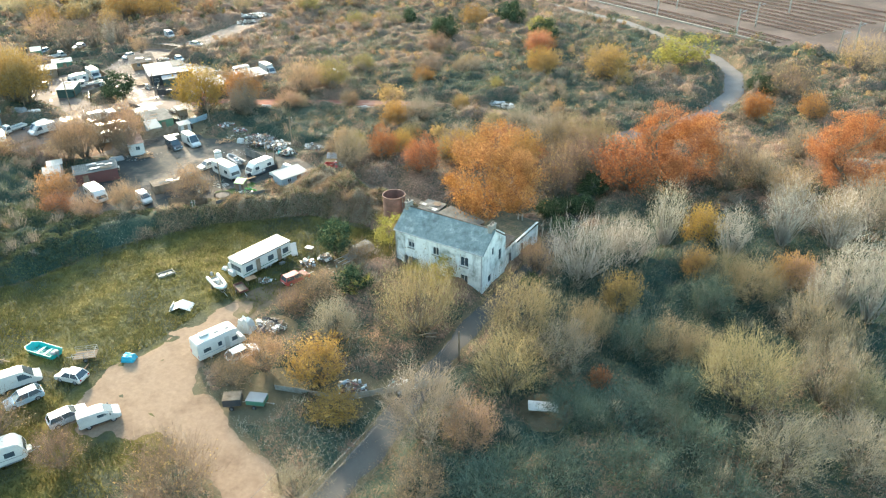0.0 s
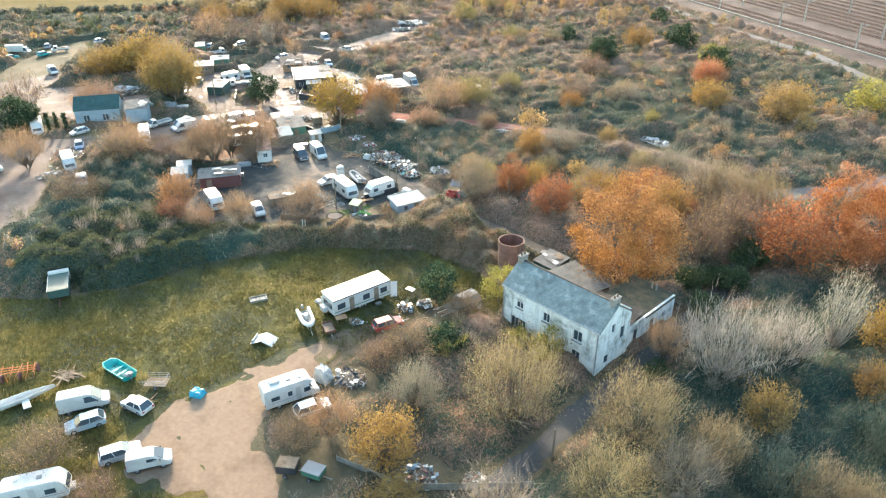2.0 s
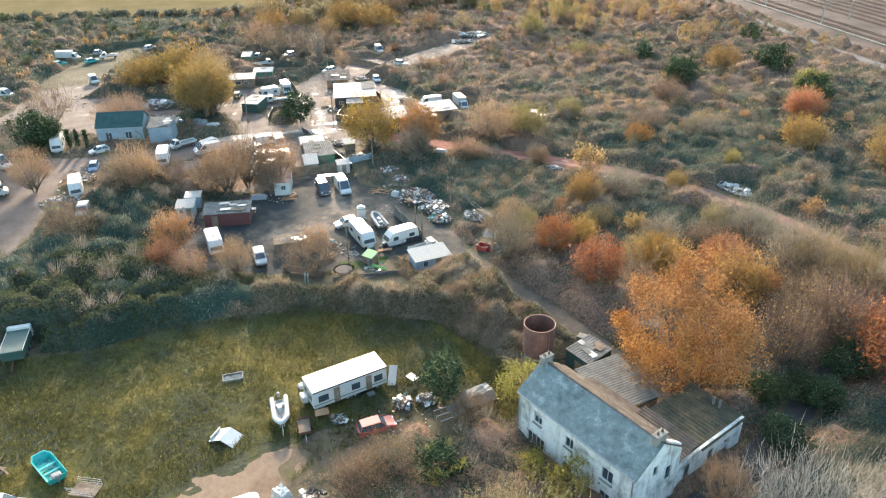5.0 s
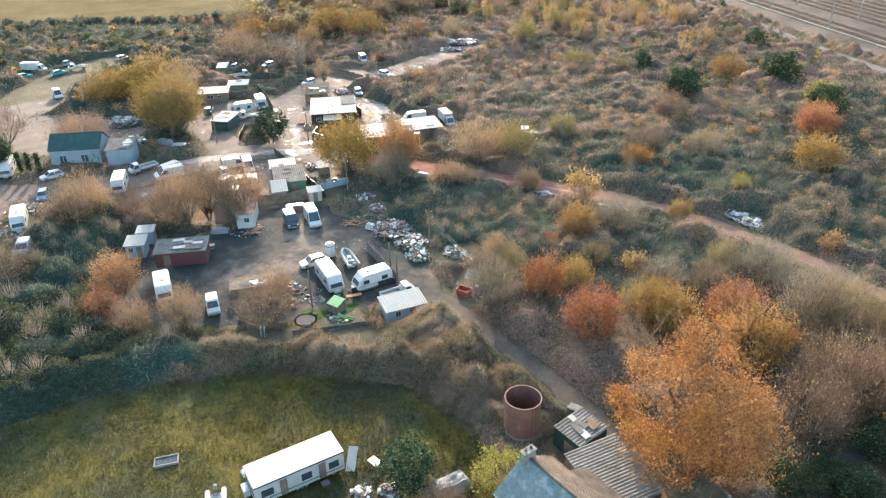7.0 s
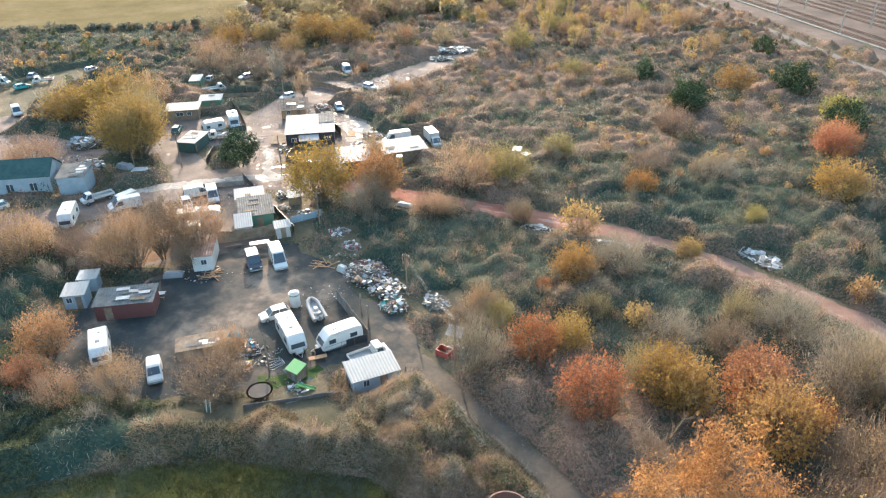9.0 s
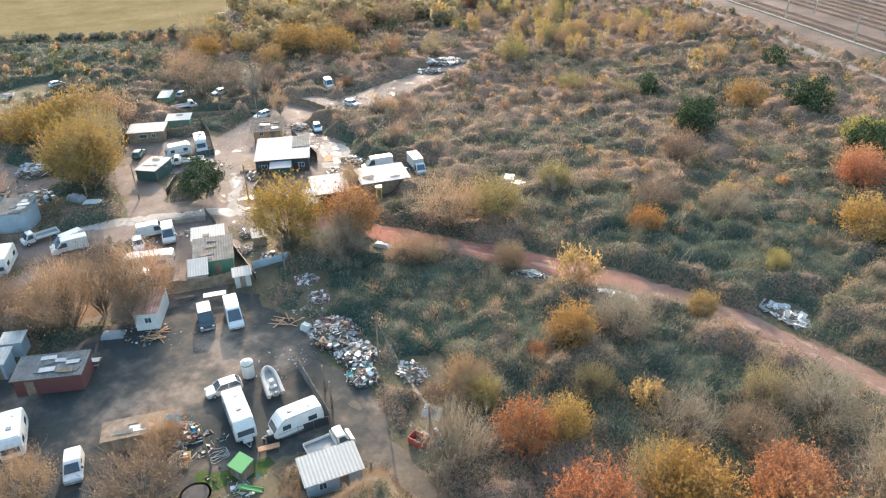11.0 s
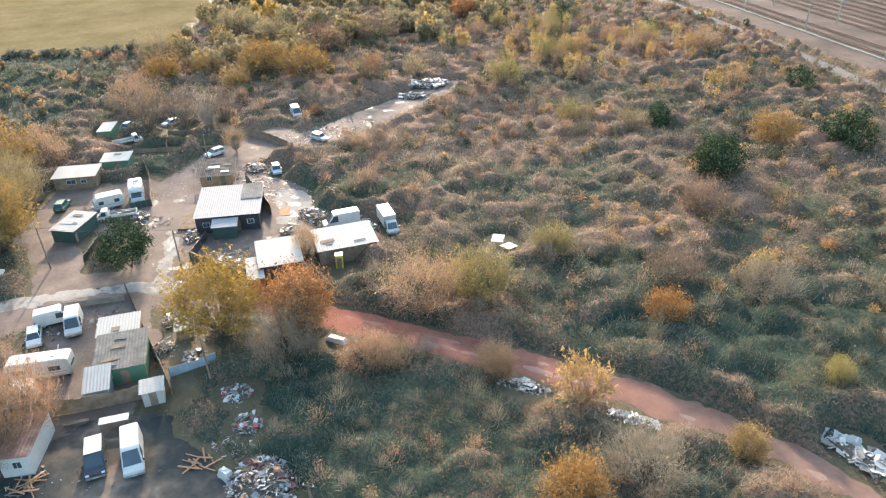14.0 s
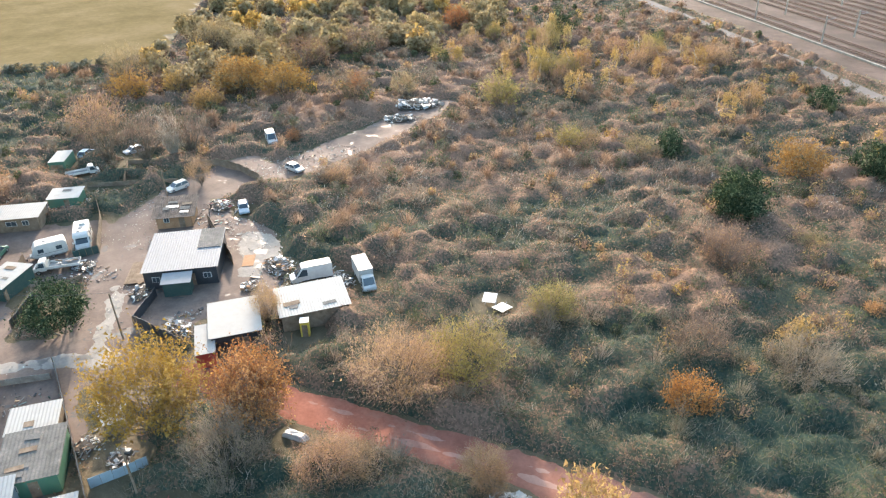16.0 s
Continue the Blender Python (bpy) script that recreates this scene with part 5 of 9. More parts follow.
def motorhome(x, y, yaw, label, L=6.4, W=2.25, H=2.9):
    r = thing("motorhome", label, "motorhome", "caravans")
    prof = [(-L / 2, 0.45), (L / 2 - 0.1, 0.35), (L / 2, 0.6), (L / 2 - 0.1, 0.95), (L / 2 - 0.75, 1.2), (L / 2 - 1.35, 2.0), (L / 2 - 0.75, 2.25), (L / 2 - 1.0, 2.7), (L / 2 - 1.6, H), (-L / 2 + 0.15, H), (-L / 2, H - 0.25)]
    hw = loft("body", r, c_white, prof, W, 2.0, H, 0.03, 0.07)
    pane("windscreen", r, c_glass, [(L / 2 - 0.74, -W / 2 + 0.25, 1.23), (L / 2 - 0.74, W / 2 - 0.25, 1.23), (L / 2 - 1.3, W / 2 - 0.3, 1.95), (L / 2 - 1.3, -W / 2 + 0.3, 1.95)], 0.03)
    for s in (1, -1):
        for cx, w, z0, z1 in ((L / 2 - 1.5, 0.75, 1.2, 1.8), (-0.3, 0.5, 1.35, 1.95), (-L / 2 + 1.2, 0.95, 1.35, 1.85)):
            c = [(cx + w / 2, s * (W / 2 + 0.004), z0), (cx - w / 2, s * (W / 2 + 0.004), z0), (cx - w / 2, s * (W / 2 + 0.004), z1), (cx + w / 2, s * (W / 2 + 0.004), z1)]
            pane("side_window", r, c_glass, c[::-1] if s > 0 else c, 0.015)
        boxpart("mirror", r, c_white, L / 2 - 1.0, s * (W / 2 + 0.14), 1.2, 0.12, 0.2, 0.36, bevel=0.03)
        boxpart("headlight", r, c_lamp, L / 2 - 0.12, s * (W / 2 - 0.35), 0.7, 0.2, 0.34, 0.2, bevel=0.03)
        boxpart("tail_light", r, c_tail, -L / 2 - 0.005, s * (W / 2 - 0.15), 0.8, 0.04, 0.14, 0.4)
        boxpart("trim_stripe", r, c_steelblue, -0.8, s * (W / 2 + 0.003), 1.02, L * 0.6, 0.012, 0.09)
    boxpart("door", r, c_cream, 0.65, -W / 2 - 0.014, 0.5, 0.6, 0.03, 1.75, bevel=0.01)
    boxpart("front_bumper", r, c_grey, L / 2 - 0.05, 0, 0.34, 0.2, W - 0.1, 0.26, bevel=0.04)
    boxpart("roof_locker", r, c_white, -L / 2 + 1.6, 0.25, H - 0.01, 1.2, 0.9, 0.34, bevel=0.08, label="white roof box")
    boxpart("roof_vent", r, c_grey, -0.1, 0, H - 0.01, 0.6, 0.6, 0.12, bevel=0.03)
    boxpart("roof_vent", r, c_grey, 1.2, -0.3, H - 0.01, 0.4, 0.4, 0.1, bevel=0.03)
    boxpart("awning_case", r, c_cream, -0.6, W / 2 + 0.05, 2.5, L * 0.55, 0.12, 0.12, bevel=0.03)
    wheels(r, (-L / 2 + 1.5, L / 2 - 0.95), W / 2 - 0.05, 0.34, 0.22)
    return set_at(r, x, y, yaw)


def ridges(L, W, pitch=0.25, amp=0.04, thick=0.02):
    """A corrugated sheet, L along the ridges by W across, lying flat round the origin."""
    n = max(4, int(W / pitch) * 2)
    v, f = [], []
    for i in range(n + 1):
        z = amp / 2 * (1 if i % 2 else -1)
        y = -W / 2 + W * i / n
        v += [(-L / 2, y, z), (L / 2, y, z), (-L / 2, y, z - thick), (L / 2, y, z - thick)]
    for i in range(n):
        a, b = 4 * i, 4 * i + 4
        f += [(a, a + 1, b + 1, b), (a + 2, b + 2, b + 3, a + 3), (a, b, b + 2, a + 2), (a + 1, a + 3, b + 3, b + 1)]
    f += [(0, 2, 3, 1), (4 * n, 4 * n + 1, 4 * n + 3, 4 * n + 2)]
    return v, f


def roof_sheet(name, parent, mat, L, W, at, rz=0.0, rx=0.0, ry=0.0, pitch=0.3, amp=0.05, label=""):
    v, f = ridges(L, W, pitch, amp)
    me = bpy.data.meshes.new(name)
    me.from_pydata(v, [], f)
    me.materials.append(mat)
    ob = new(name, me)
    ob.parent = parent
    ob.matrix_basis = pose(*at, rx, ry, rz)
    return tagged(ob, label)


def hut(x, y, yaw, label, L, W, H, wall, roof, fall=4.0, over=0.25, corrugated=True, doors=((0.0, 0.85),), windows=(), category="shed", name="shed", patch=None, back=()):
    """A shed with a single-pitch roof. The front is the side at -y; doors and windows: place along the front and width."""
    r = thing(name, label, category, "sheds and cabins")
    drop = math.tan(radians(fall)) * W / 2
    t = 0.1
    for nm, cx, cy, sx, sy, h in (("wall", 0, -W / 2 + t / 2, L, t, H - drop), ("wall", 0, W / 2 - t / 2, L, t, H + drop - 0.05), ("wall", -L / 2 + t / 2, 0, t, W - 2 * t, H - drop), ("wall", L / 2 - t / 2, 0, t, W - 2 * t, H - drop)):
        boxpart(nm, r, wall, cx, cy, -0.02, sx, sy, h)
    if corrugated:
        sheet_ = roof_sheet("roof", r, roof, W + 2 * over, L + 2 * over, (0, 0, H + 0.05), 90, 0, 0, 0.36, 0.05)
        sheet_.matrix_basis = pose(0, 0, H + 0.06, fall, 0, 0) @ pose(0, 0, 0, 0, 0, 90)
    else:
        boxpart("roof", r, roof, 0, 0, H, L + 2 * over, W + 2 * over, 0.09, rx=fall, bevel=0.02)
    if patch:
        rng = random.Random(int(abs(x * 7 + y)))
        for i in range(patch):
            o = boxpart("patch_sheet", r, rng.choice((c_roofwhite, c_metal, c_wood, c_fibre)), rng.uniform(-L / 2 + 0.8, L / 2 - 0.8), rng.uniform(-W / 2 + 0.5, W / 2 - 0.5), 0, rng.uniform(0.8, 2.2), rng.uniform(0.5, 0.9), 0.03, rng.uniform(-6, 6))
            o.matrix_basis = pose(0, 0, H + 0.1 + 0.012 * i, fall, 0, 0)
    for px, w in doors:
        d = boxpart("door", r, c_wood if wall is not c_wood else c_grey, px, -W / 2 - 0.02, 0.0, w, 0.05, min(1.95, H - drop - 0.15), bevel=0.01)
        boxpart("handle", d, c_metal, px + w * 0.38, -W / 2 - 0.07, 0.95, 0.05, 0.05, 0.12)
    for px, w in windows:
        wd = boxpart("window", r, c_white, px, -W / 2 - 0.015, 1.05, w + 0.12, 0.05, 0.85)
        boxpart("pane", wd, c_glass, px - w / 4, -W / 2 - 0.03, 1.11, w / 2 - 0.05, 0.04, 0.73)
        boxpart("pane", wd, c_glass, px + w / 4, -W / 2 - 0.03, 1.11, w / 2 - 0.05, 0.04, 0.73)
    for px, w in back:
        wd = boxpart("window", r, c_white, L / 2 + 0.015, px, 1.05, 0.05, w + 0.12, 0.85)
        boxpart("pane", wd, c_glass, L / 2 + 0.03, px, 1.11, 0.04, w - 0.05, 0.73)
    return set_at(r, x, y, yaw)


def scrap_material(name, stops):
    m, t, b = shader(name)
    c = ramp(t, t.nodes.new("ShaderNodeNewGeometry").outputs["Random Per Island"], stops)
    t.links.new(blend(t, c, ramp(t, noise_tex(t, 3.0, 5), GREY2), 0.4, "OVERLAY"), b.inputs["Base Color"])
    b.inputs["Roughness"].default_value = 0.6
    return m


c_scrap = scrap_material("mixed_scrap", [(0.0, (0.03, 0.035, 0.035)), (0.22, (0.06, 0.055, 0.045)), (0.38, (0.17, 0.11, 0.07)), (0.55, (0.21, 0.21, 0.19)), (0.68, (0.42, 0.41, 0.36)), (0.8, (0.40, 0.40, 0.37)), (0.86, (0.34, 0.22, 0.11)), (0.9, (0.16, 0.08, 0.06)), (0.94, (0.05, 0.16, 0.13)), (1.0, (0.58, 0.57, 0.53))])
c_rubble = scrap_material("pale_rubble", [(0.0, (0.20, 0.185, 0.16)), (0.5, (0.36, 0.335, 0.28)), (1.0, (0.58, 0.55, 0.48))])


def bits(name, n, rx_, ry_, H, mat, seed, lo=0.06, hi=0.55):
    """A joined spread of small loose pieces over a low mound."""
    rng = np.random.default_rng(seed)
    a, k = rng.uniform(0, 2 * np.pi, n), np.sqrt(rng.uniform(0, 1, n))
    c = np.column_stack([k * rx_ * np.cos(a), k * ry_ * np.sin(a), H * 0.75 * np.sqrt(np.maximum(0, 1 - k * k)) * rng.uniform(0.7, 1.1, n) + 0.03])
    s = np.exp(rng.uniform(np.log(lo), np.log(hi), (n, 3)))
    s *= np.where(rng.random(n) < 0.35, 1.0, 0.62)[:, None]
    s[:, 0] *= rng.uniform(0.8, 2.6, n)
    s[:, 1] *= rng.uniform(0.35, 1.0, n)
    s[:, 2] *= 0.3
    u = rng.normal(size=(n, 3)) * [1, 1, 0.3]
    u /= np.linalg.norm(u, axis=1)[:, None]
    w = np.cross(u, rng.normal(size=(n, 3)) * 0.3 + [0, 0, 1])
    w /= np.linalg.norm(w, axis=1)[:, None]
    h = np.cross(u, w)
    cube = np.array([(x, y, z) for z in (-1, 1) for y in (-1, 1) for x in (-1, 1)]) * 0.5
    v = c[:, None] + cube[None, :, :1] * (u * s[:, :1])[:, None] + cube[None, :, 1:2] * (w * s[:, 1:2])[:, None] + cube[None, :, 2:] * (h * s[:, 2:])[:, None]
    q = np.array([(0, 2, 3, 1), (4, 5, 7, 6), (0, 1, 5, 4), (2, 6, 7, 3), (0, 4, 6, 2), (1, 3, 7, 5)])
    return tagged(mesh_object(name, v.reshape(-1, 3), (q[None] + (np.arange(n) * 8)[:, None, None]).reshape(-1, 4), mat), kind="stuff")


def litter(x, y, rx_, ry_, n, label, seed, yaw=0.0, mat=None, hi=0.6):
    o = bits("litter", n, rx_, ry_, 0.12, mat or c_scrap, seed, 0.08, hi)
    tagged(o, label, "litter")
    o.matrix_basis = pose(x, y, 0, 0, 0, yaw)

# ---- the derelict farmhouse ----
def wall_with_openings(name, parent, mat, length, height, thick, openings, place):
    """A wall along x from 0, with real openings (x0, x1, z0, z1)."""
    xs = sorted({0.0, length, *[o[0] for o in openings], *[o[1] for o in openings]})
    zs = sorted({0.0, height, *[o[2] for o in openings], *[o[3] for o in openings]})
    bm = bmesh.new()
    for i in range(len(xs) - 1):
        run = []
        for j in range(len(zs) - 1):
            cx, cz = (xs[i] + xs[i + 1]) / 2, (zs[j] + zs[j + 1]) / 2
            if not any(o[0] < cx < o[1] and o[2] < cz < o[3] for o in openings):
                if run and abs(run[-1][1] - zs[j]) < 1e-6:
                    run[-1][1] = zs[j + 1]
                else:
                    run.append([zs[j], zs[j + 1]])
        for z0, z1 in run:
            block(bm, (xs[i] + xs[i + 1]) / 2, 0, z0, xs[i + 1] - xs[i], thick, z1 - z0)
    bmesh.ops.remove_doubles(bm, verts=bm.verts[:], dist=0.0005)
    ob = part(name, bm, mat, parent)
    ob.matrix_basis = place
    return ob


def casement(parent, x0, x1, z0, z1, place, frame_mat=None, lights=2, broken=False):
    w = boxpart("window", parent, frame_mat or c_white, (x0 + x1) / 2, 0, z0, x1 - x0, 0.06, 0.07)
    boxpart("frame", w, frame_mat or c_white, (x0 + x1) / 2, 0, z1 - 0.07, x1 - x0, 0.06, 0.07)
    for i in range(lights + 1):
        boxpart("frame", w, frame_mat or c_white, x0 + (x1 - x0) * i / lights, 0, z0 + 0.07, 0.07, 0.06, z1 - z0 - 0.14)
    for i in range(lights):
        a, b = x0 + (x1 - x0) * i / lights, x0 + (x1 - x0) * (i + 1) / lights
        boxpart("pane", w, c_glass, (a + b) / 2, 0.02, z0 + 0.07, b - a - 0.07, 0.02, z1 - z0 - 0.14)
    boxpart("sill", w, c_conc, (x0 + x1) / 2, -0.2, z0 - 0.08, x1 - x0 + 0.2, 0.3, 0.07)
    w.matrix_basis = place
    return w


def slate_roof(parent, L, run, rise, at, mat, over=0.2, step=0.24, flip=False):
    """Courses of slates, each a long strip that overlaps the next, with staggered joints."""
    slope = math.atan2(rise, run)
    long = math.hypot(run, rise) + over
    n = int(long / step)
    rng = random.Random(3)
    root = boxpart("roof", parent, mat, 0, 0, -0.12, L, long, 0.1)
    vs, fs = [], []
    for i in range(n):
        x0, x = -L / 2, -L / 2 + (0.2 if i % 2 else 0.4)
        ya, yb = -long / 2 + i * long / n, -long / 2 + (i + 1) * long / n + 0.04
        while x0 < L / 2 - 0.05:
            x1 = min(x, L / 2)
            z = 0.012 + rng.uniform(0, 0.008)
            k = len(vs)
            vs += [(x0 + 0.005, ya, z + 0.012), (x1 - 0.005, ya, z + 0.012), (x1 - 0.005, yb, z), (x0 + 0.005, yb, z), (x0 + 0.005, ya, -0.02), (x1 - 0.005, ya, -0.02), (x1 - 0.005, yb, -0.02), (x0 + 0.005, yb, -0.02)]
            fs += [(k, k + 1, k + 2, k + 3), (k, k + 4, k + 5, k + 1), (k + 1, k + 5, k + 6, k + 2), (k + 3, k + 7, k + 4, k), (k + 2, k + 6, k + 7, k + 3)]
            x0, x = x1, x + 0.4
    o = tagged(mesh_object("slate_cover", vs, fs, mat), kind="stuff")
    o.parent = root
    root.matrix_basis = at @ pose(0, 0, 0, math.degrees(slope) * (-1 if flip else 1))
    return root


HX, HY, HL, HD, HE, HR = -56.9, 71.0, 14.8, 6.6, 6.3, 8.7   # corner, length, depth, eaves, ridge
house = thing("house", "derelict white rendered farmhouse with blue-grey slate roof", "house")
house.matrix_basis = pose(HX, HY, 0, 0, 0, 1.0)
ops = [(2.3, 3.4, 4.1, 5.5), (6.6, 7.6, 4.1, 5.4), (11.2, 12.5, 3.7, 5.2), (1.5, 3.9, 0.9, 2.5), (6.5, 7.7, 0.0, 2.1), (11.2, 12.4, 0.9, 2.3)]
wall_with_openings("wall", house, c_render, HL, HE, 0.4, ops, pose(0, 0.2, 0))
casement(house, 2.3, 3.4, 4.1, 5.0, pose(0, 0.16, 0))
boxpart("shutter", house, c_cream, 2.85, 0.14, 5.0, 1.06, 0.06, 0.5, label="half-lowered roller shutter")
casement(house, 6.6, 7.6, 4.1, 5.4, pose(0, 0.16, 0))
casement(house, 11.2, 12.5, 3.7, 5.2, pose(0, 0.16, 0), lights=2)
casement(house, 1.5, 3.9, 0.9, 2.5, pose(0, 0.16, 0), lights=4)
casement(house, 11.2, 12.4, 0.9, 2.3, pose(0, 0.16, 0))
boxpart("door", house, c_wood, 7.1, 0.2, 0, 1.18, 0.08, 2.08)
wall_with_openings("wall", house, c_render, HL, HE - 0.1, 0.4, [(5.0, 6.0, 3.9, 5.0)], pose(0, HD - 0.2, 0))
for gx_, holes in ((0.2, []), (HL - 0.2, [(2.6, 3.3, 5.0, 6.2), (1.6, 2.6, 1.0, 2.2), (4.6, 5.5, 3.2, 5.0)])):
    wall_with_openings("gable_wall", house, c_render, HD - 0.8, HE, 0.4, [(a - 0.4, b - 0.4, c, min(d, HE)) for a, b, c, d in holes], pose(gx_, 0.4, 0, 0, 0, 90))
    bm = bmesh.new()
    pts = [(gx_ + s, y, z) for s in (-0.2, 0.2) for y, z in ((0.0, HE), (HD, HE), (HD / 2, HR - 0.05))]
    vs = [bm.verts.new(p) for p in pts]
    bm.faces.new(vs[:3]), bm.faces.new(vs[3:][::-1])
    for i in range(3):
        bm.faces.new((vs[i], vs[(i + 1) % 3], vs[3 + (i + 1) % 3], vs[3 + i]))
    bmesh.ops.recalc_face_normals(bm, faces=bm.faces)
    part("gable", bm, c_render, house)
    for y, z0, z1, w in [(0.5 * (a + b), c, min(d, HE), b - a) for a, b, c, d in holes]:
        boxpart("dark_window", house, c_glass, gx_, y, z0, 0.1, w, z1 - z0, label="dark empty window opening")
half_d = HD / 2
slate_roof(house, HL + 0.3, half_d, HR - HE, pose(HL / 2, half_d / 2 - 0.08, (HE + HR) / 2 + 0.12), c_slate)
slate_roof(house, HL + 0.1, half_d, HR - HE, pose(HL / 2, HD - half_d / 2 + 0.08, (HE + HR) / 2 + 0.12), c_tile, flip=True)
rod("ridge_tiles", house, c_tile, (0, half_d, HR + 0.12), (HL, half_d, HR + 0.12), 0.14, 8, label="clay ridge tiles")
for cx in (0.3, HL - 0.45):
    ch = boxpart("chimney", house, c_conc, cx, half_d, HR - 0.9, 0.6, 1.3, 1.7, bevel=0.03)
    boxpart("cap", ch, c_conc, cx, half_d, HR + 0.8, 0.75, 1.45, 0.12, bevel=0.02)
    for s in (-0.3, 0.3):
        rod("chimney_pot", ch, c_tile, (cx, half_d + s, HR + 0.9), (cx, half_d + s, HR + 1.25), 0.13, 8, 0.1)
boxpart("parapet", house, c_render, HL - 0.2, half_d + 2.0, HE + 1.15, 0.4, 2.6, 0.22, rx=-36, label="white rendered gable parapet")
rod("gutter", house, c_metal, (-0.1, -0.16, HE + 0.02), (HL + 0.1, -0.16, HE + 0.02), 0.08, 8)
rod("downpipe", house, c_metal, (HL - 0.12, -0.08, 0), (HL - 0.12, -0.08, HE), 0.05, 6)
rod("downpipe", house, c_metal, (0.12, -0.08, 0), (0.12, -0.08, HE), 0.05, 6)
rod("aerial", house, c_metal, (0.6, half_d - 0.6, HR - 0.3), (0.6, half_d - 0.6, HR + 1.6), 0.03, 5)
for s in (0.6, 0.9, 1.2):
    rod("aerial_arm", house, c_metal, (0.6, half_d - 1.0, HR + s), (0.6, half_d - 0.2, HR + s), 0.015, 4)
# rear wing and lean-to of the farmhouse
wing = thing("outbuilding", "white rendered rear wing with mossy flat-pitched roof", "outbuilding")
wing.matrix_basis = pose(HX, HY, 0, 0, 0, 1.0)
wall_with_openings("wall", wing, c_render, 11.2, 3.5, 0.3, [(1.6, 2.5, 0.4, 2.6), (5.4, 6.4, 0.0, 2.3), (8.2, 9.2, 1.1, 2.1)], pose(HL - 0.35, HD + 0.02, 0, 0, 0, 90))
wall_with_openings("wall", wing, c_render, 10.6, 3.0, 0.3, [], pose(HL - 6.6, HD + 0.02, 0, 0, 0, 90))
boxpart("wall", wing, c_render, HL - 3.5, HD + 11.05, 0, 6.0, 0.3, 3.2)
for y0 in (HD + 2.05, HD + 5.9):
    boxpart("door", wing, c_black, HL - 0.35, y0, 0.02, 0.08, 0.95, 2.25, label="dark boarded doorway")
roof_sheet("roof", wing, c_mossy, 6.9, 7.6, (HL - 3.4, HD + 7.7, 3.55), 0, 0, 2, 0.5, 0.06)
roof_sheet("lean_to_roof", wing, c_tile, 6.6, 3.6, (HL - 3.5, HD + 1.75, 4.2), 0, 14, 0, 0.32, 0.07, label="brown clay tiled lean-to roof")
roof_sheet("lean_to_roof", wing, c_tile, 7.4, 4.2, (HL - 10.2, HD + 1.9, 4.4), 0, -24, 0, 0.32, 0.07, label="brown clay tiled lean-to roof")
wall_with_openings("wall", wing, c_render, 7.2, 3.3, 0.3, [(3, 4, 0, 2.1)], pose(HL - 13.8, HD + 3.7, 0))
for s in (0, 0.7):
    rod("vent_pipe", wing, c_conc, (HL - 2.6 - s, HD + 10.4, 3.5), (HL - 2.6 - s, HD + 10.4, 4.5), 0.14, 8)

# corrugated sheds behind the house
hut(-60.6, 85.4, 0, "lean-to shed roofed with pale and green corrugated sheets", 3.6, 3.8, 2.9, c_tarpgreen, c_fibre, fall=6, over=0.1, doors=((0.3, 1.2),), patch=7)
hut(-54.6, 83.4, -14, "long open shed with mossy corrugated fibre-cement roof", 7.6, 5.4, 2.9, c_wood, c_fibre, fall=5, over=0.2, doors=())
boxsheet = thing("roof_slab", "small concrete slab on the hedge", "slab")
boxpart("slab", boxsheet, c_conc, -64.0, 88.2, 0.0, 1.5, 1.1, 1.6, 20, bevel=0.05)
tank = thing("water_tank", "rusted open steel water tank on a concrete base", "tank")
bm = bmesh.new()
n = 28
rings = []
for r_, z_ in ((1.85, 1.7), (1.85, 5.5), (1.92, 5.55), (1.92, 5.66), (1.78, 5.66), (1.78, 2.0)):
    rings.append([bm.verts.new((r_ * math.cos(2 * math.pi * i / n), r_ * math.sin(2 * math.pi * i / n), z_)) for i in range(n)])
for a, b in zip(rings, rings[1:]):
    for i in range(n):
        bm.faces.new((a[i], a[(i + 1) % n], b[(i + 1) % n], b[i]))
bm.faces.new(rings[-1])
part("steel_shell", bm, c_tank, tank)
rod("concrete_base", tank, c_conc, (0, 0, 0), (0, 0, 1.72), 1.75, 24)
boxpart("opening", tank, c_black, 0.1, -1.72, 0.05, 0.8, 0.12, 1.3, label="dark opening in the base")
rod("pipe", tank, c_metal, (1.9, -0.2, 0), (1.9, -0.2, 5.4), 0.05, 6)
for i in range(5):
    boxpart("debris_board", tank, c_wood, 0.3 * i - 0.6, 0.1, 2.02 + 0.05 * i, 1.4, 0.15, 0.05, 40 * i)
tank.matrix_basis = pose(-65.2, 81.6, 0)

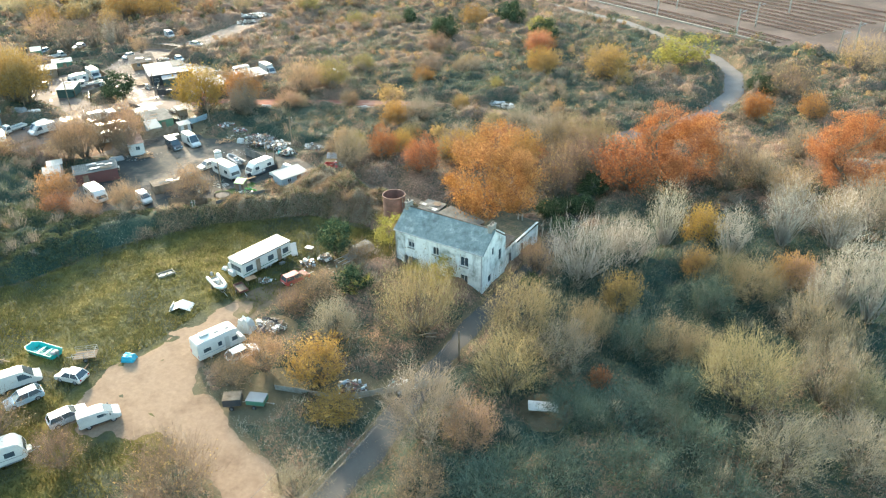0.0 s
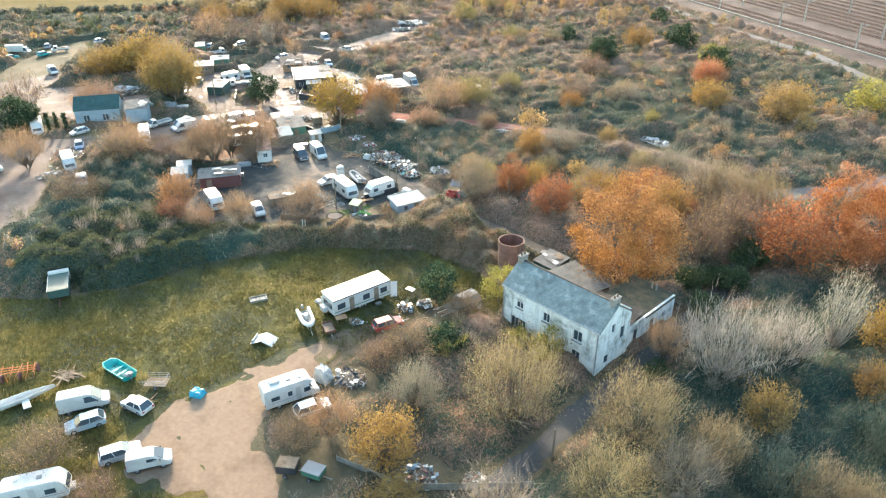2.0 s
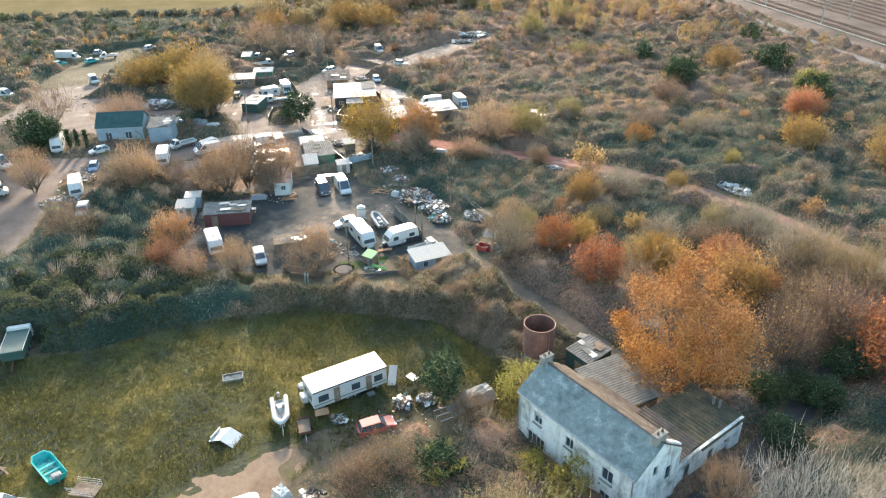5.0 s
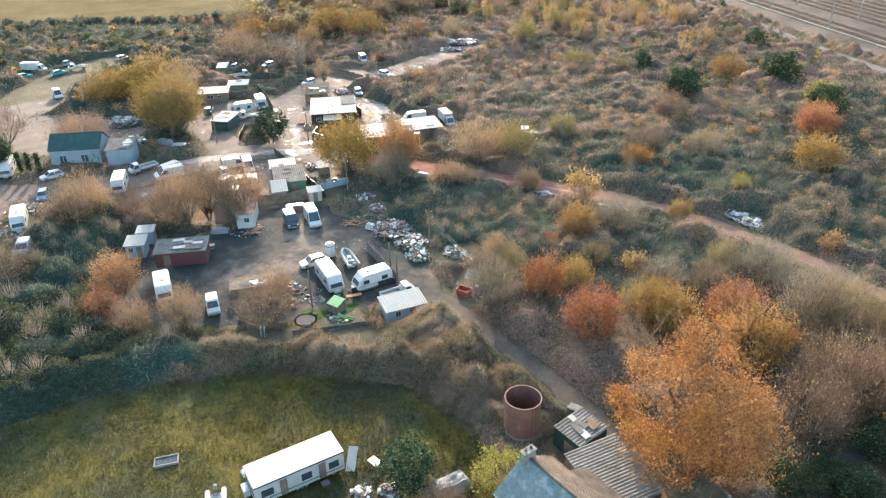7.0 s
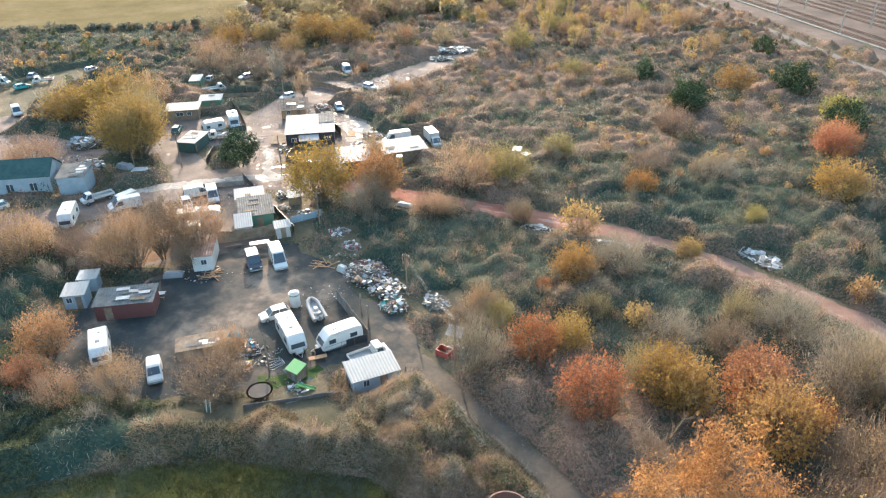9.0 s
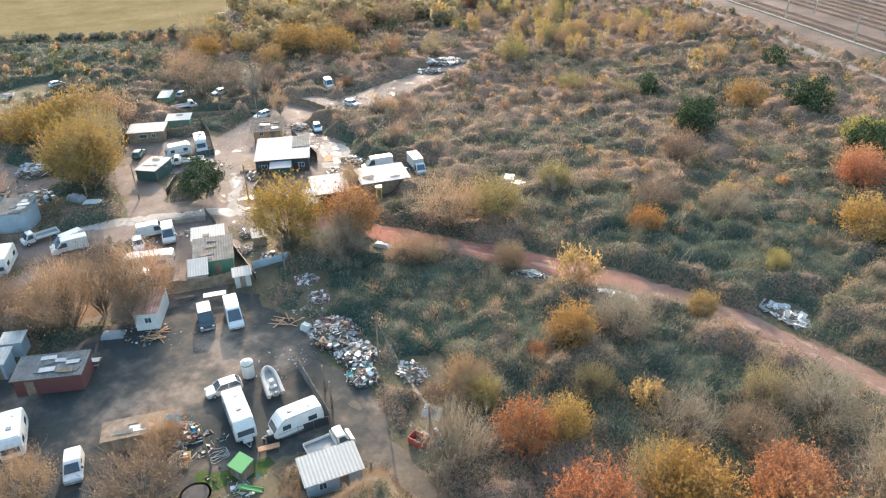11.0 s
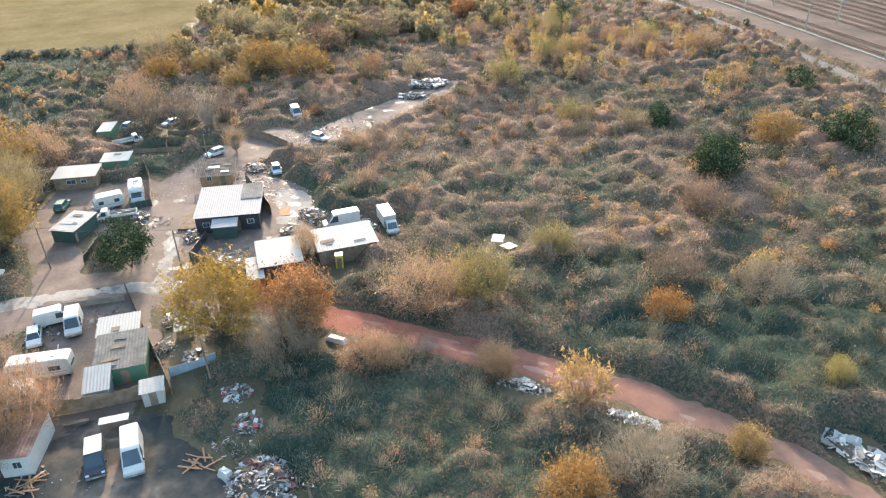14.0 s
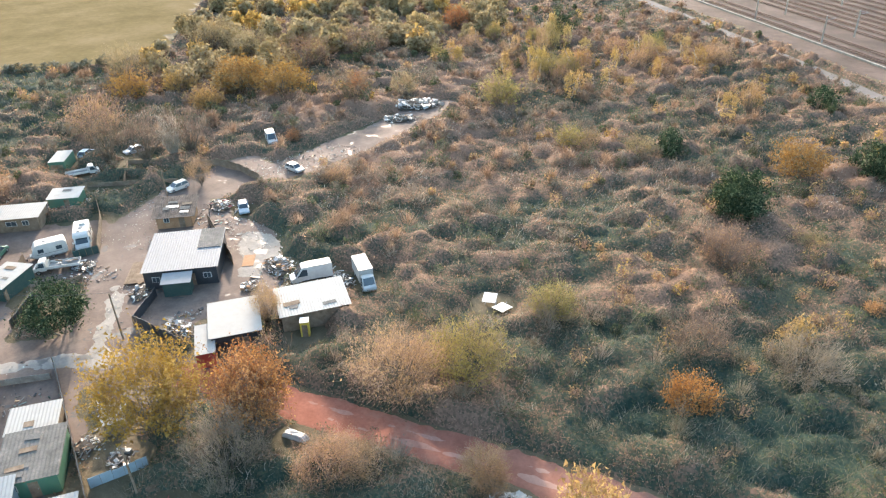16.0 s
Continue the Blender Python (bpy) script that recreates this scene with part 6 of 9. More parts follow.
# ---- static caravan on the meadow ----
static = thing("static_caravan", "long cream static caravan with dark trim and doors", "caravan", "caravans")
SL, SW, SH = 9.0, 3.2, 2.9
loft("body", static, c_white, [(-SL / 2, 0.55), (SL / 2, 0.55), (SL / 2, SH - 0.1), (SL / 2 - 0.1, SH), (-SL / 2 + 0.1, SH), (-SL / 2, SH - 0.1)], SW, bevel=0.06)
boxpart("roof", static, c_cream, 0, 0, SH - 0.01, SL + 0.12, SW + 0.14, 0.07, bevel=0.03)
for s in (1, -1):
    boxpart("roof_trim", static, c_black, 0, s * (SW / 2 + 0.02), SH - 0.16, SL, 0.05, 0.1, label="dark brown roof trim")
    boxpart("trim_stripe", static, c_greenpaint, 0, s * (SW / 2 + 0.006), 0.95, SL - 0.1, 0.02, 0.12)
    for cx, w in ((-SL / 2 + 1.2, 1.1), (0.6, 0.95), (SL / 2 - 1.1, 0.95)):
        w_ = boxpart("window", static, c_black, cx, s * (SW / 2 + 0.005), 1.3, w + 0.1, 0.03, 0.85)
        boxpart("pane", w_, c_glass, cx, s * (SW / 2 + 0.012), 1.35, w, 0.03, 0.75)
for cx in (-1.7, 2.2):
    boxpart("door", static, c_wood, cx, -SW / 2 - 0.02, 0.6, 0.72, 0.05, 1.95)
w_ = boxpart("window", static, c_black, -SL / 2 - 0.005, 0, 1.3, 0.03, 2.3, 0.85)
for s in (-0.75, 0, 0.75):
    boxpart("pane", w_, c_glass, -SL / 2 - 0.012, s, 1.35, 0.03, 0.68, 0.75)
boxpart("side_locker", static, c_white, -SL / 2 + 0.7, SW / 2 + 0.35, 0.5, 1.1, 0.7, 1.2, bevel=0.05)
boxpart("hitch_box", static, c_white, -SL / 2 - 0.35, 0.7, 0.4, 0.6, 1.2, 0.8, bevel=0.05)
for sx in (-3.4, 0, 3.4):
    for s in (-1.1, 1.1):
        boxpart("support_block", static, c_conc, sx, s, 0, 0.4, 0.4, 0.56)
wheels(static, (-0.4, 0.5), SW / 2 - 0.2, 0.32)
boxpart("step", static, c_metal, 2.2, -SW / 2 - 0.4, 0.0, 0.8, 0.6, 0.3)
set_at(static, -74.3, 60.2, 84.5)

# ---- grey-blue bungalow ----
bung = thing("house", "grey-blue rendered bungalow with dark green roof", "house")
bung.matrix_basis = pose(-177.8, 57.0, 0, 0, 0, 61)
BL, BD, BE, BR = 9.6, 6.6, 3.9, 6.2
wall_with_openings("wall", bung, c_bluerender, BL, BE, 0.3, [(1.7, 3.0, 1.2, 2.8), (5.8, 7.1, 1.2, 2.8)], pose(0, 0.15, 0))
wall_with_openings("wall", bung, c_bluerender, BL, BE, 0.3, [], pose(0, BD - 0.15, 0))
for gx_ in (0.15, BL - 0.15):
    boxpart("gable_wall", bung, c_bluerender, gx_, BD / 2, 0, 0.3, BD - 0.6, BE)
    bm = bmesh.new()
    vs = [bm.verts.new((gx_ + s, y, z)) for s in (-0.15, 0.15) for y, z in ((0, BE), (BD, BE), (BD / 2, BR))]
    bm.faces.new(vs[:3]), bm.faces.new(vs[3:][::-1])
    for i in range(3):
        bm.faces.new((vs[i], vs[(i + 1) % 3], vs[3 + (i + 1) % 3], vs[3 + i]))
    bmesh.ops.recalc_face_normals(bm, faces=bm.faces)
    part("gable", bm, c_bluerender, bung)
for a in (1.7, 5.8):
    casement(bung, a, a + 1.3, 1.2, 2.8, pose(0, 0.12, 0))
c_darkgreen = mottled("dark_green_tile", [(0.3, (0.03, 0.06, 0.055)), (0.7, (0.055, 0.095, 0.085))], GREY2, 0.8, 6, bump=0.2)
slate_roof(bung, BL + 0.4, BD / 2, BR - BE, pose(BL / 2, BD / 4 - 0.08, (BE + BR) / 2 + 0.1), c_darkgreen)
slate_roof(bung, BL + 0.4, BD / 2, BR - BE, pose(BL / 2, BD * 0.75 + 0.08, (BE + BR) / 2 + 0.1), c_darkgreen, flip=True)
hut(-173.2, 69.6, 61, "grey-blue rendered annexe with tan sheet roof", 4.8, 5.0, 3.9, c_bluerender, c_fibre, fall=7, doors=(), patch=6)
for i, (px, py) in enumerate(((-178.6, 53.0), (-177.6, 54.6), (-180.2, 51.6))):
    cy = thing("cypress", "tall thin dark cypress clipped to a column", "tree", "clipped cypresses")
    rng_ = np.random.default_rng(30 + i)
    v_, f_ = leaf_cards(rng_, np.stack([rng_.normal(size=500) * 0.22, rng_.normal(size=500) * 0.22, rng_.uniform(0.2, 4.2, 500)], 1), 0.3)
    o = mesh_object("crown", v_, f_, l_green)
    o.parent = cy
    rod("trunk", cy, m_bark, (0, 0, -0.1), (0, 0, 2.0), 0.08, 6)
    cy.matrix_basis = pose(px, py, 0)

# ---- yard sheds and cabins ----
hut(-92.0, 84.4, 77, "pale blue shed with white sheet roof by the lane", 5.4, 3.2, 2.35, c_steelblue, c_roofwhite, fall=6, doors=((0.9, 0.9),), windows=((-1.2, 0.7),))
hut(-125.2, 65.9, 62, "red-brown container shed with patched sheet roof", 7.4, 3.8, 2.5, c_rust, c_fibre, fall=5, doors=((-2.0, 1.0),), patch=12)
hut(-131.4, 60.8, 63, "small pale cabin with white roof and green door", 2.7, 2.8, 2.4, c_steelblue, c_roofwhite, fall=5, doors=((0.6, 0.8),), windows=((-0.6, 0.7),))
hut(-134.6, 63.2, 63, "narrow grey-blue shed with rusty roof sheet", 2.4, 2.0, 2.3, c_steelblue, c_cream, fall=5, doors=())
hut(-132.0, 79.2, 62, "white cabin with ribbed clay-brown roof and small window", 2.9, 6.2, 2.6, c_white, c_rustroof, fall=3, over=0.12, doors=(), windows=((0.2, 0.8),), category="cabin", name="cabin")
hut(-132.2, 92.0, 72, "little white-roofed garden shed", 2.2, 1.9, 2.1, c_cream, c_roofwhite, fall=6, doors=((0.0, 0.8),))
hut(-140.4, 91.0, 70, "green walled shack with mixed brown and white roofs", 5.4, 6.5, 2.6, c_greenpaint, c_fibre, fall=4, doors=((0.5, 0.9),), windows=((-1.3, 0.7),), patch=5)
hut(-145.8, 92.2, 70, "shack extension with white sheet roof", 4.6, 3.6, 2.7, c_wood, c_roofwhite, fall=4, doors=(), patch=1)
hut(-137.0, 87.4, 70, "slanting white porch roof of a shack", 2.4, 3.4, 2.3, c_steelblue, c_roofwhite, fall=12, doors=())
hut(-98.3, 77.8, 20, "wooden playhouse with lime green roof", 1.7, 1.5, 1.5, c_wood, c_lime, fall=14, over=0.15, corrugated=False, doors=((0.2, 0.5),))
hut(-109.8, 71.2, 70, "long low timber lean-to with weathered boards on top", 7.0, 2.8, 1.6, c_wood, c_wood, fall=3, over=0.1, corrugated=False, doors=(), patch=5)
# upper settlement
hut(-202.8, 99.6, 62, "white-roofed chalet with glazed doors", 7.2, 4.6, 2.6, c_wood, c_roofwhite, fall=4, over=0.35, doors=(), windows=((-0.6, 1.6), (1.6, 0.9)), category="cabin", name="cabin")
hut(-206.2, 107.6, 62, "small cabin with pale patched roof", 5.0, 3.8, 2.4, c_greenpaint, c_roofwhite, fall=4, doors=((0.5, 0.9),), patch=2)
hut(-181.4, 94.4, 42, "open carport with white sheet roof", 4.0, 6.0, 2.3, c_tarpgreen, c_roofwhite, fall=3, doors=(), patch=3)
hut(-225.6, 110.7, 62, "dark green freight container with white roof", 3.0, 6.0, 2.6, c_greenpaint, c_roofwhite, fall=1, over=0.02, doors=((0, 2.2),), category="container", name="container")
hut(-170.8, 116.8, 62, "large dark cabin with pale grey sheet roof", 10.0, 10.5, 3.1, c_black, c_tarpsilver, fall=3, over=0.3, doors=((1.5, 0.9),), windows=((-3.4, 1.0), (3.6, 1.0)), category="cabin", name="cabin")
hut(-164.9, 113.4, 62, "dark green sheeted porch in front of a cabin", 3.6, 2.0, 2.3, c_tarpgreen, c_tarpsilver, fall=10, doors=(), corrugated=False)
strip = thing("roof_panel", "pale corrugated sheets laid over a cabin roof", "roof panel")
roof_sheet("sheet", strip, c_fibre, 5.6, 3.4, (0, 0, 0), 0, 0, 0, 0.3, 0.05)
strip.matrix_basis = pose(-170.8, 116.8, 3.28, 0, 0, 62) @ pose(0, 0, 0, 3, 0, 0) @ pose(3.5, 2.6, 0, 0, 0, 90)
hut(-187.4, 120.8, 62, "tan hut with ribbed brown tiled roof", 5.6, 5.2, 2.6, c_newwood, c_tile, fall=9, over=0.7, doors=((1.2, 0.9),), windows=((-1.2, 0.8),), patch=6)
hut(-150.0, 115.8, 70, "dark cabin with flat white roof", 5.8, 7.0, 2.8, c_black, c_roofwhite, fall=3, over=0.3, corrugated=False, doors=((1.0, 0.8),), category="cabin", name="cabin")
hut(-148.6, 111.4, 70, "red-walled lean-to with white roof", 2.2, 5.6, 2.2, c_red, c_roofwhite, fall=4, over=0.1, corrugated=False, doors=())
hut(-148.0, 125.6, 72, "long open shed with stained white roof", 8.6, 6.0, 2.8, c_wood, c_roofwhite, fall=4, over=0.3, doors=(), patch=3)
hut(-144.4, 122.6, 60, "yellow and white portable toilet cabin", 1.1, 1.1, 2.3, c_yellow, c_white, fall=2, over=0.03, corrugated=False, doors=((0, 0.7),), category="toilet", name="portable_toilet")
hut(-164.6, 31.4, 52, "long shed with white roof and blue-grey walls", 6.5, 7.5, 2.9, c_steelblue, c_roofwhite, fall=4, doors=((1.5, 1.5),))
hut(-196.0, 33.0, 52, "blue-roofed shed among parked vans", 6.0, 5.0, 2.4, c_wood, c_tarpblue, fall=4, doors=())
hut(-203.8, 38.6, 52, "white box cabin beside a shed", 3.6, 3.0, 2.3, c_white, c_roofwhite, fall=2, doors=())
hut(-142.2, 99.0, 72, "small wooden lean-to by the fence", 2.0, 2.4, 1.9, c_wood, c_roofwhite, fall=8, doors=())

# ---- vehicles and caravans ----
van(-78.4, 25.0, 68, "white panel van parked on the meadow edge")
car(-75.0, 23.9, -105, "silver-blue saloon car parked on grass", c_steelblue)
car(-74.0, 29.2, -162, "white hatchback parked on grass", c_white, L=3.8)
car(-67.9, 25.0, 74, "silver estate car beside the gravel", c_silver, estate=True)
van(-64.7, 26.8, 65, "small white delivery van with dark side strip", L=4.3, W=1.78, H=1.85, small=True)
caravan(-67.9, 17.1, 66, "white touring caravan on grass beside the clearing", L=6.0)
motorhome(-63.6, 42.8, 77, "white motorhome with overcab bed and roof box on gravel")
car(-60.0, 43.4, 75, "dusty silver car half hidden by shrubs", c_silver)
car(-66.9, 59.8, 76, "dark red estate car overgrown by branches", c_red, estate=True)
caravan(-105.1, 80.4, -9, "long white caravan in the tarmac yard", L=6.6, H=2.7)
car(-111.4, 81.0, -98, "white hatchback parked beside a caravan", c_white)
caravan(-100.9, 85.0, -95, "white caravan with slanted nose behind a panel fence", L=5.6, slant=0.9)
flatbed(-95.9, 86.3, 83, "white dropside truck behind a shed", L=5.0)
caravan(-117.0, 60.4, -12, "old white caravan half hidden by russet shrubs", drawbar=False, L=5.8)
van(-108.8, 64.5, -15, "small white pickup-like van with dark windscreen", L=3.9, W=1.7, H=1.8, small=True)
van(-126.0, 84.3, -14, "dark blue van with white roof", paint=c_black, L=4.6, H=2.0, windows=True, top=c_white)
van(-124.4, 87.5, -14, "long white high-roof van in the yard", L=5.6, H=2.5)
caravan(-145.1, 82.6, -115, "long white static caravan with brown windows", L=7.6, H=2.7)
caravan(-141.1, 79.4, -106, "small white caravan beside a fence", L=4.6)
van(-153.0, 88.0, -15, "white panel van seen end on", L=5.0)
car(-153.2, 83.3, -11, "white hatchback with blue windscreen", c_white)
van(-159.0, 74.4, -96, "white panel van beside the street", L=5.4)
flatbed(-165.7, 71.3, -83, "white flatbed truck with empty bed", L=5.6)
van(-160.6, 74.5, -72, "white panel van behind bare trees")
caravan(-159.4, 65.3, -21, "white caravan standing beside the street", L=6.4, H=2.8)
caravan(-181.3, 49.5, -15, "white caravan beside tall grey posts", L=6.6, H=2.9)
car(-173.2, 55.9, -85, "white hatchback parked before the bungalow", c_white)
car(-164.0, 52.8, -18, "dark blue car parked on the street", c_blue)
caravan(-154.1, 47.6, -11, "white caravan with dark rear window", L=6.4, H=2.8)
van(-177.6, 37.1, 34, "long white panel van on the street", L=7.2, W=2.1, H=2.8)
van(-182.4, 33.3, 31, "white van behind another van", L=4.6)
motorhome(-161.7, 33.9, 85, "white motorhome beside a shed", L=6.8)
van(-145.9, 28.1, 138, "white panel van beside the scrub", L=6.2, H=2.5)
van(-148.6, 32.5, 166, "blue-grey people carrier with dark windows", paint=c_steelblue, L=4.6, H=1.9, windows=True)
caravan(-134.8, 25.9, 170, "white caravan at the edge of the scrub", L=6.6)
van(-143.4, 46.5, -20, "pale blue small van overgrown by brambles", paint=c_steelblue, L=4.0, H=1.8, small=True)
flatbed(-264.7, 67.8, 53, "white box lorry among parked cars", L=7.0, boxy=2.0)
car(-258.8, 64.1, 101, "green saloon car in the far parking ground", c_teal)
car(-256.4, 72.8, 108, "green hatchback in the far parking ground", c_teal)
flatbed(-258.8, 78.5, -107, "white recovery truck in the far parking ground", load=3)
car(-267.2, 77.1, 154, "dark car in the far parking ground", c_steelblue)
van(-232.2, 45.7, 44, "white van on rough ground")
van(-242.2, 42.8, 153, "white van with green front", L=4.4)
car(-262.8, 92.4, 105, "pale car beside a scrap heap", c_silver)
van(-231.4, 67.9, -1, "white van wreck in scrub", L=4.4)
flatbed(-218.9, 112.9, 85, "white dropside lorry beside a container", L=6.0)
car(-229.9, 116.0, 138, "grey car beside a container", c_steelblue)
car(-193.6, 94.7, 150, "dark green car before a cabin", c_greenpaint)
motorhome(-188.9, 106.3, -15, "white motorhome with dark windscreen", L=6.2)
caravan(-188.4, 101.3, -96, "white caravan beside a tow truck", L=5.0)
flatbed(-182.8, 101.2, -112, "white tow truck loaded with scrap", load=5, L=6.4)
car(-225.1, 124.2, -83, "pale green car under bare trees", c_silver)
car(-200.3, 125.0, -77, "white off-road car behind a tiled hut", c_white, estate=True)
car(-183.9, 131.0, -19, "blue-grey car on the rubble track", c_steelblue)
car(-194.2, 145.8, 13, "white car on the rubble track", c_white)
van(-211.9, 149.1, -15, "abandoned white van with blue stripe", L=4.8)
van(-156.3, 129.6, -107, "large white van behind a white-roofed shed", L=6.0, H=2.5)
flatbed(-150.5, 135.0, -17, "white cattle lorry with slatted box body", L=6.6, boxy=2.0, load_mat=c_cream)
van(-155.9, 86.5, 79, "white van beside a shack", L=5.0)

# ---- fences, poles, boats, trailers, heaps ----
def plank_fence(x0, y0, x1, y1, label, mat, H=1.9, board=0.9, z=0.0):
    """Panels between posts."""
    L = math.hypot(x1 - x0, y1 - y0)
    r = thing("fence", label, "fence", "fences")
    n = max(1, round(L / board))
    rng = random.Random(int(abs(x0 * 3 + y0 * 5)))
    for i in range(n):
        boxpart("panel", r, mat, (i + 0.5) * L / n, 0, 0.03, L / n - 0.03, 0.05, H * rng.uniform(0.9, 1.05), rx=rng.uniform(-2, 2))
    for i in range(n + 1):
        rod("post", r, c_wood, (i * L / n, 0.07, -0.2), (i * L / n, 0.07, H + 0.05), 0.05, 6)
    return set_at(r, x0, y0, math.degrees(math.atan2(y1 - y0, x1 - x0)), z)


def pole(x, y, H, label="weathered wooden telegraph pole", lean=2.0, arm=True):
    r = thing("pole", label, "pole", "poles")
    rod("shaft", r, c_wood, (0, 0, -0.3), (0, 0, H), 0.13, 10, 0.09)
    if arm:
        boxpart("crossarm", r, c_wood, 0, 0, H - 0.5, 1.1, 0.1, 0.1)
        for s in (-0.45, 0.45):
            rod("insulator", r, c_white, (s, 0, H - 0.4), (s, 0, H - 0.22), 0.04, 6)
    r.matrix_basis = pose(x, y, 0, lean, lean * 0.6, 40)
    return r


def wire(p, q, sag, label="thin black overhead cable"):
    cu = bpy.data.curves.new("cable", "CURVE")
    cu.dimensions, cu.bevel_depth, cu.bevel_resolution = "3D", 0.02, 1
    sp = cu.splines.new("POLY")
    sp.points.add(12)
    for i in range(13):
        k = i / 12
        sp.points[i].co = (p[0] + (q[0] - p[0]) * k, p[1] + (q[1] - p[1]) * k, p[2] + (q[2] - p[2]) * k - sag * 4 * k * (1 - k), 1)
    cu.materials.append(c_black)
    ob = new("cable", cu)
    return tagged(ob, label, "cable", "cables")


def hull(name, parent, mat, L, W, H, z=0.0, flat=0.75, n=12, inner=None):
    """An open boat hull, bow at +x."""
    bm = bmesh.new()
    rows = []
    for i in range(n + 1):
        u = i / n
        w = W / 2 * (flat + (1 - flat) * min(1, u * 4)) * (1 - max(0, (u - 0.45) / 0.55) ** 2.2)
        keel = H * 0.75 * max(0, (u - 0.6) / 0.4) ** 2
        x = -L / 2 + L * u
        t = 0.05
        sec = [(w, H), (w * 0.92, H * 0.45), (w * 0.4, keel), (0, keel), (-w * 0.4, keel), (-w * 0.92, H * 0.45), (-w, H), (-max(w - t, 0), H), (-max(w * 0.85 - t, 0), H * 0.5), (0, keel + t), (max(w * 0.85 - t, 0), H * 0.5), (max(w - t, 0), H)]
        rows.append([bm.verts.new((x, a, z + b + 0.12 * H * u)) for a, b in sec])
    m = len(rows[0])
    for a, b in zip(rows, rows[1:]):
        for j in range(m):
            bm.faces.new((a[j], a[(j + 1) % m], b[(j + 1) % m], b[j]))
    bm.faces.new(rows[0][:7])
    bmesh.ops.remove_doubles(bm, verts=bm.verts[:], dist=0.01)
    bmesh.ops.recalc_face_normals(bm, faces=bm.faces)
    return part(name, bm, mat, parent)


def dinghy(x, y, yaw, label, mat, L=4.2, W=1.7):
    r = thing("boat", label, "boat", "boats")
    bm = bmesh.new()
    rings = []
    for k, z_, e in ((0.72, 0.0, 0.3), (1.0, 0.75, 0.0), (0.93, 0.75, 0.08), (0.68, 0.08, 0.4)):
        rings.append([bm.verts.new((px_, py_ * k, z_)) for px_, py_ in ((-L / 2 + e * 0.4, -W / 2), (L * 0.32, -W / 2), (L / 2 - e * 1.6, -W * 0.3), (L / 2 - e * 1.6, W * 0.3), (L * 0.32, W / 2), (-L / 2 + e * 0.4, W / 2))])
    bm.faces.new(rings[0][::-1]), bm.faces.new(rings[-1])
    for ra, rb in zip(rings, rings[1:]):
        for i in range(6):
            bm.faces.new((ra[i], ra[(i + 1) % 6], rb[(i + 1) % 6], rb[i]))
    bmesh.ops.recalc_face_normals(bm, faces=bm.faces)
    part("hull", bm, mat, r)
    boxpart("thwart", r, mat, 0.2, 0, 0.42, 0.3, W * 0.85, 0.06)
    boxpart("thwart", r, mat, -0.9, 0, 0.42, 0.3, W * 0.9, 0.06)
    m = boxpart("outboard_motor", r, c_grey, -L / 2 - 0.15, 0, 0.55, 0.4, 0.35, 0.5, bevel=0.08)
    rod("motor_shaft", m, c_grey, (-L / 2 - 0.2, 0, 0.02), (-L / 2 - 0.2, 0, 0.6), 0.07, 6)
    boxpart("engine_cover", r, c_tarpsilver, -L / 2 + 0.3, 0, 0.5, 0.8, 1.0, 0.4, bevel=0.15, label="crumpled silver cover")
    return set_at(r, x, y, yaw)


def inflatable(x, y, yaw, label, mat, L=4.6, W=1.9, z=0.55):
    r = thing("inflatable_boat", label, "boat", "boats")
    pts = [(-L / 2, s * W / 2 * 0.8) for s in (1,)] + [(L * 0.15, W / 2 * 0.8), (L * 0.36, W * 0.27), (L / 2, 0), (L * 0.36, -W * 0.27), (L * 0.15, -W / 2 * 0.8), (-L / 2, -W / 2 * 0.8)]
    cu = bpy.data.curves.new("tube", "CURVE")
    cu.dimensions, cu.bevel_depth, cu.bevel_resolution, cu.use_fill_caps = "3D", 0.26, 3, True
    sp = cu.splines.new("NURBS")
    sp.points.add(len(pts) - 1)
    for p, (a, b) in zip(sp.points, pts):
        p.co = (a, b, z + 0.45 + (0.25 if a > L * 0.3 else 0), 1)
    sp.use_endpoint_u, sp.order_u = True, 3
    cu.materials.append(mat)
    tube = new("tube", cu)
    tube.parent = r
    hull("floor", r, c_cream, L * 0.86, W * 0.62, 0.4, z)
    boxpart("console", r, c_white, -0.3, 0, z + 0.15, 0.6, 0.5, 0.75, bevel=0.06)
    boxpart("seat", r, c_cream, -1.0, 0, z + 0.15, 0.5, 0.9, 0.4, bevel=0.05)
    boxpart("outboard_motor", r, c_grey, -L / 2 - 0.15, 0, z + 0.45, 0.4, 0.34, 0.6, bevel=0.08)
    tr = [(-1.0, 0.0), (1.9, 0.0)]
    for s in (-0.5, 0.5):
        rod("trailer_rail", r, c_metal, (-L / 2 + 0.3, s, 0.42), (L / 2 - 0.4, s * 0.4, 0.42), 0.05, 6)
    rod("trailer_bar", r, c_metal, (L / 2 - 0.6, 0, 0.42), (L / 2 + 1.0, 0, 0.4), 0.05, 6)
    wheels(r, (-0.6,), W / 2 - 0.05, 0.28, 0.16)
    return set_at(r, x, y, yaw)


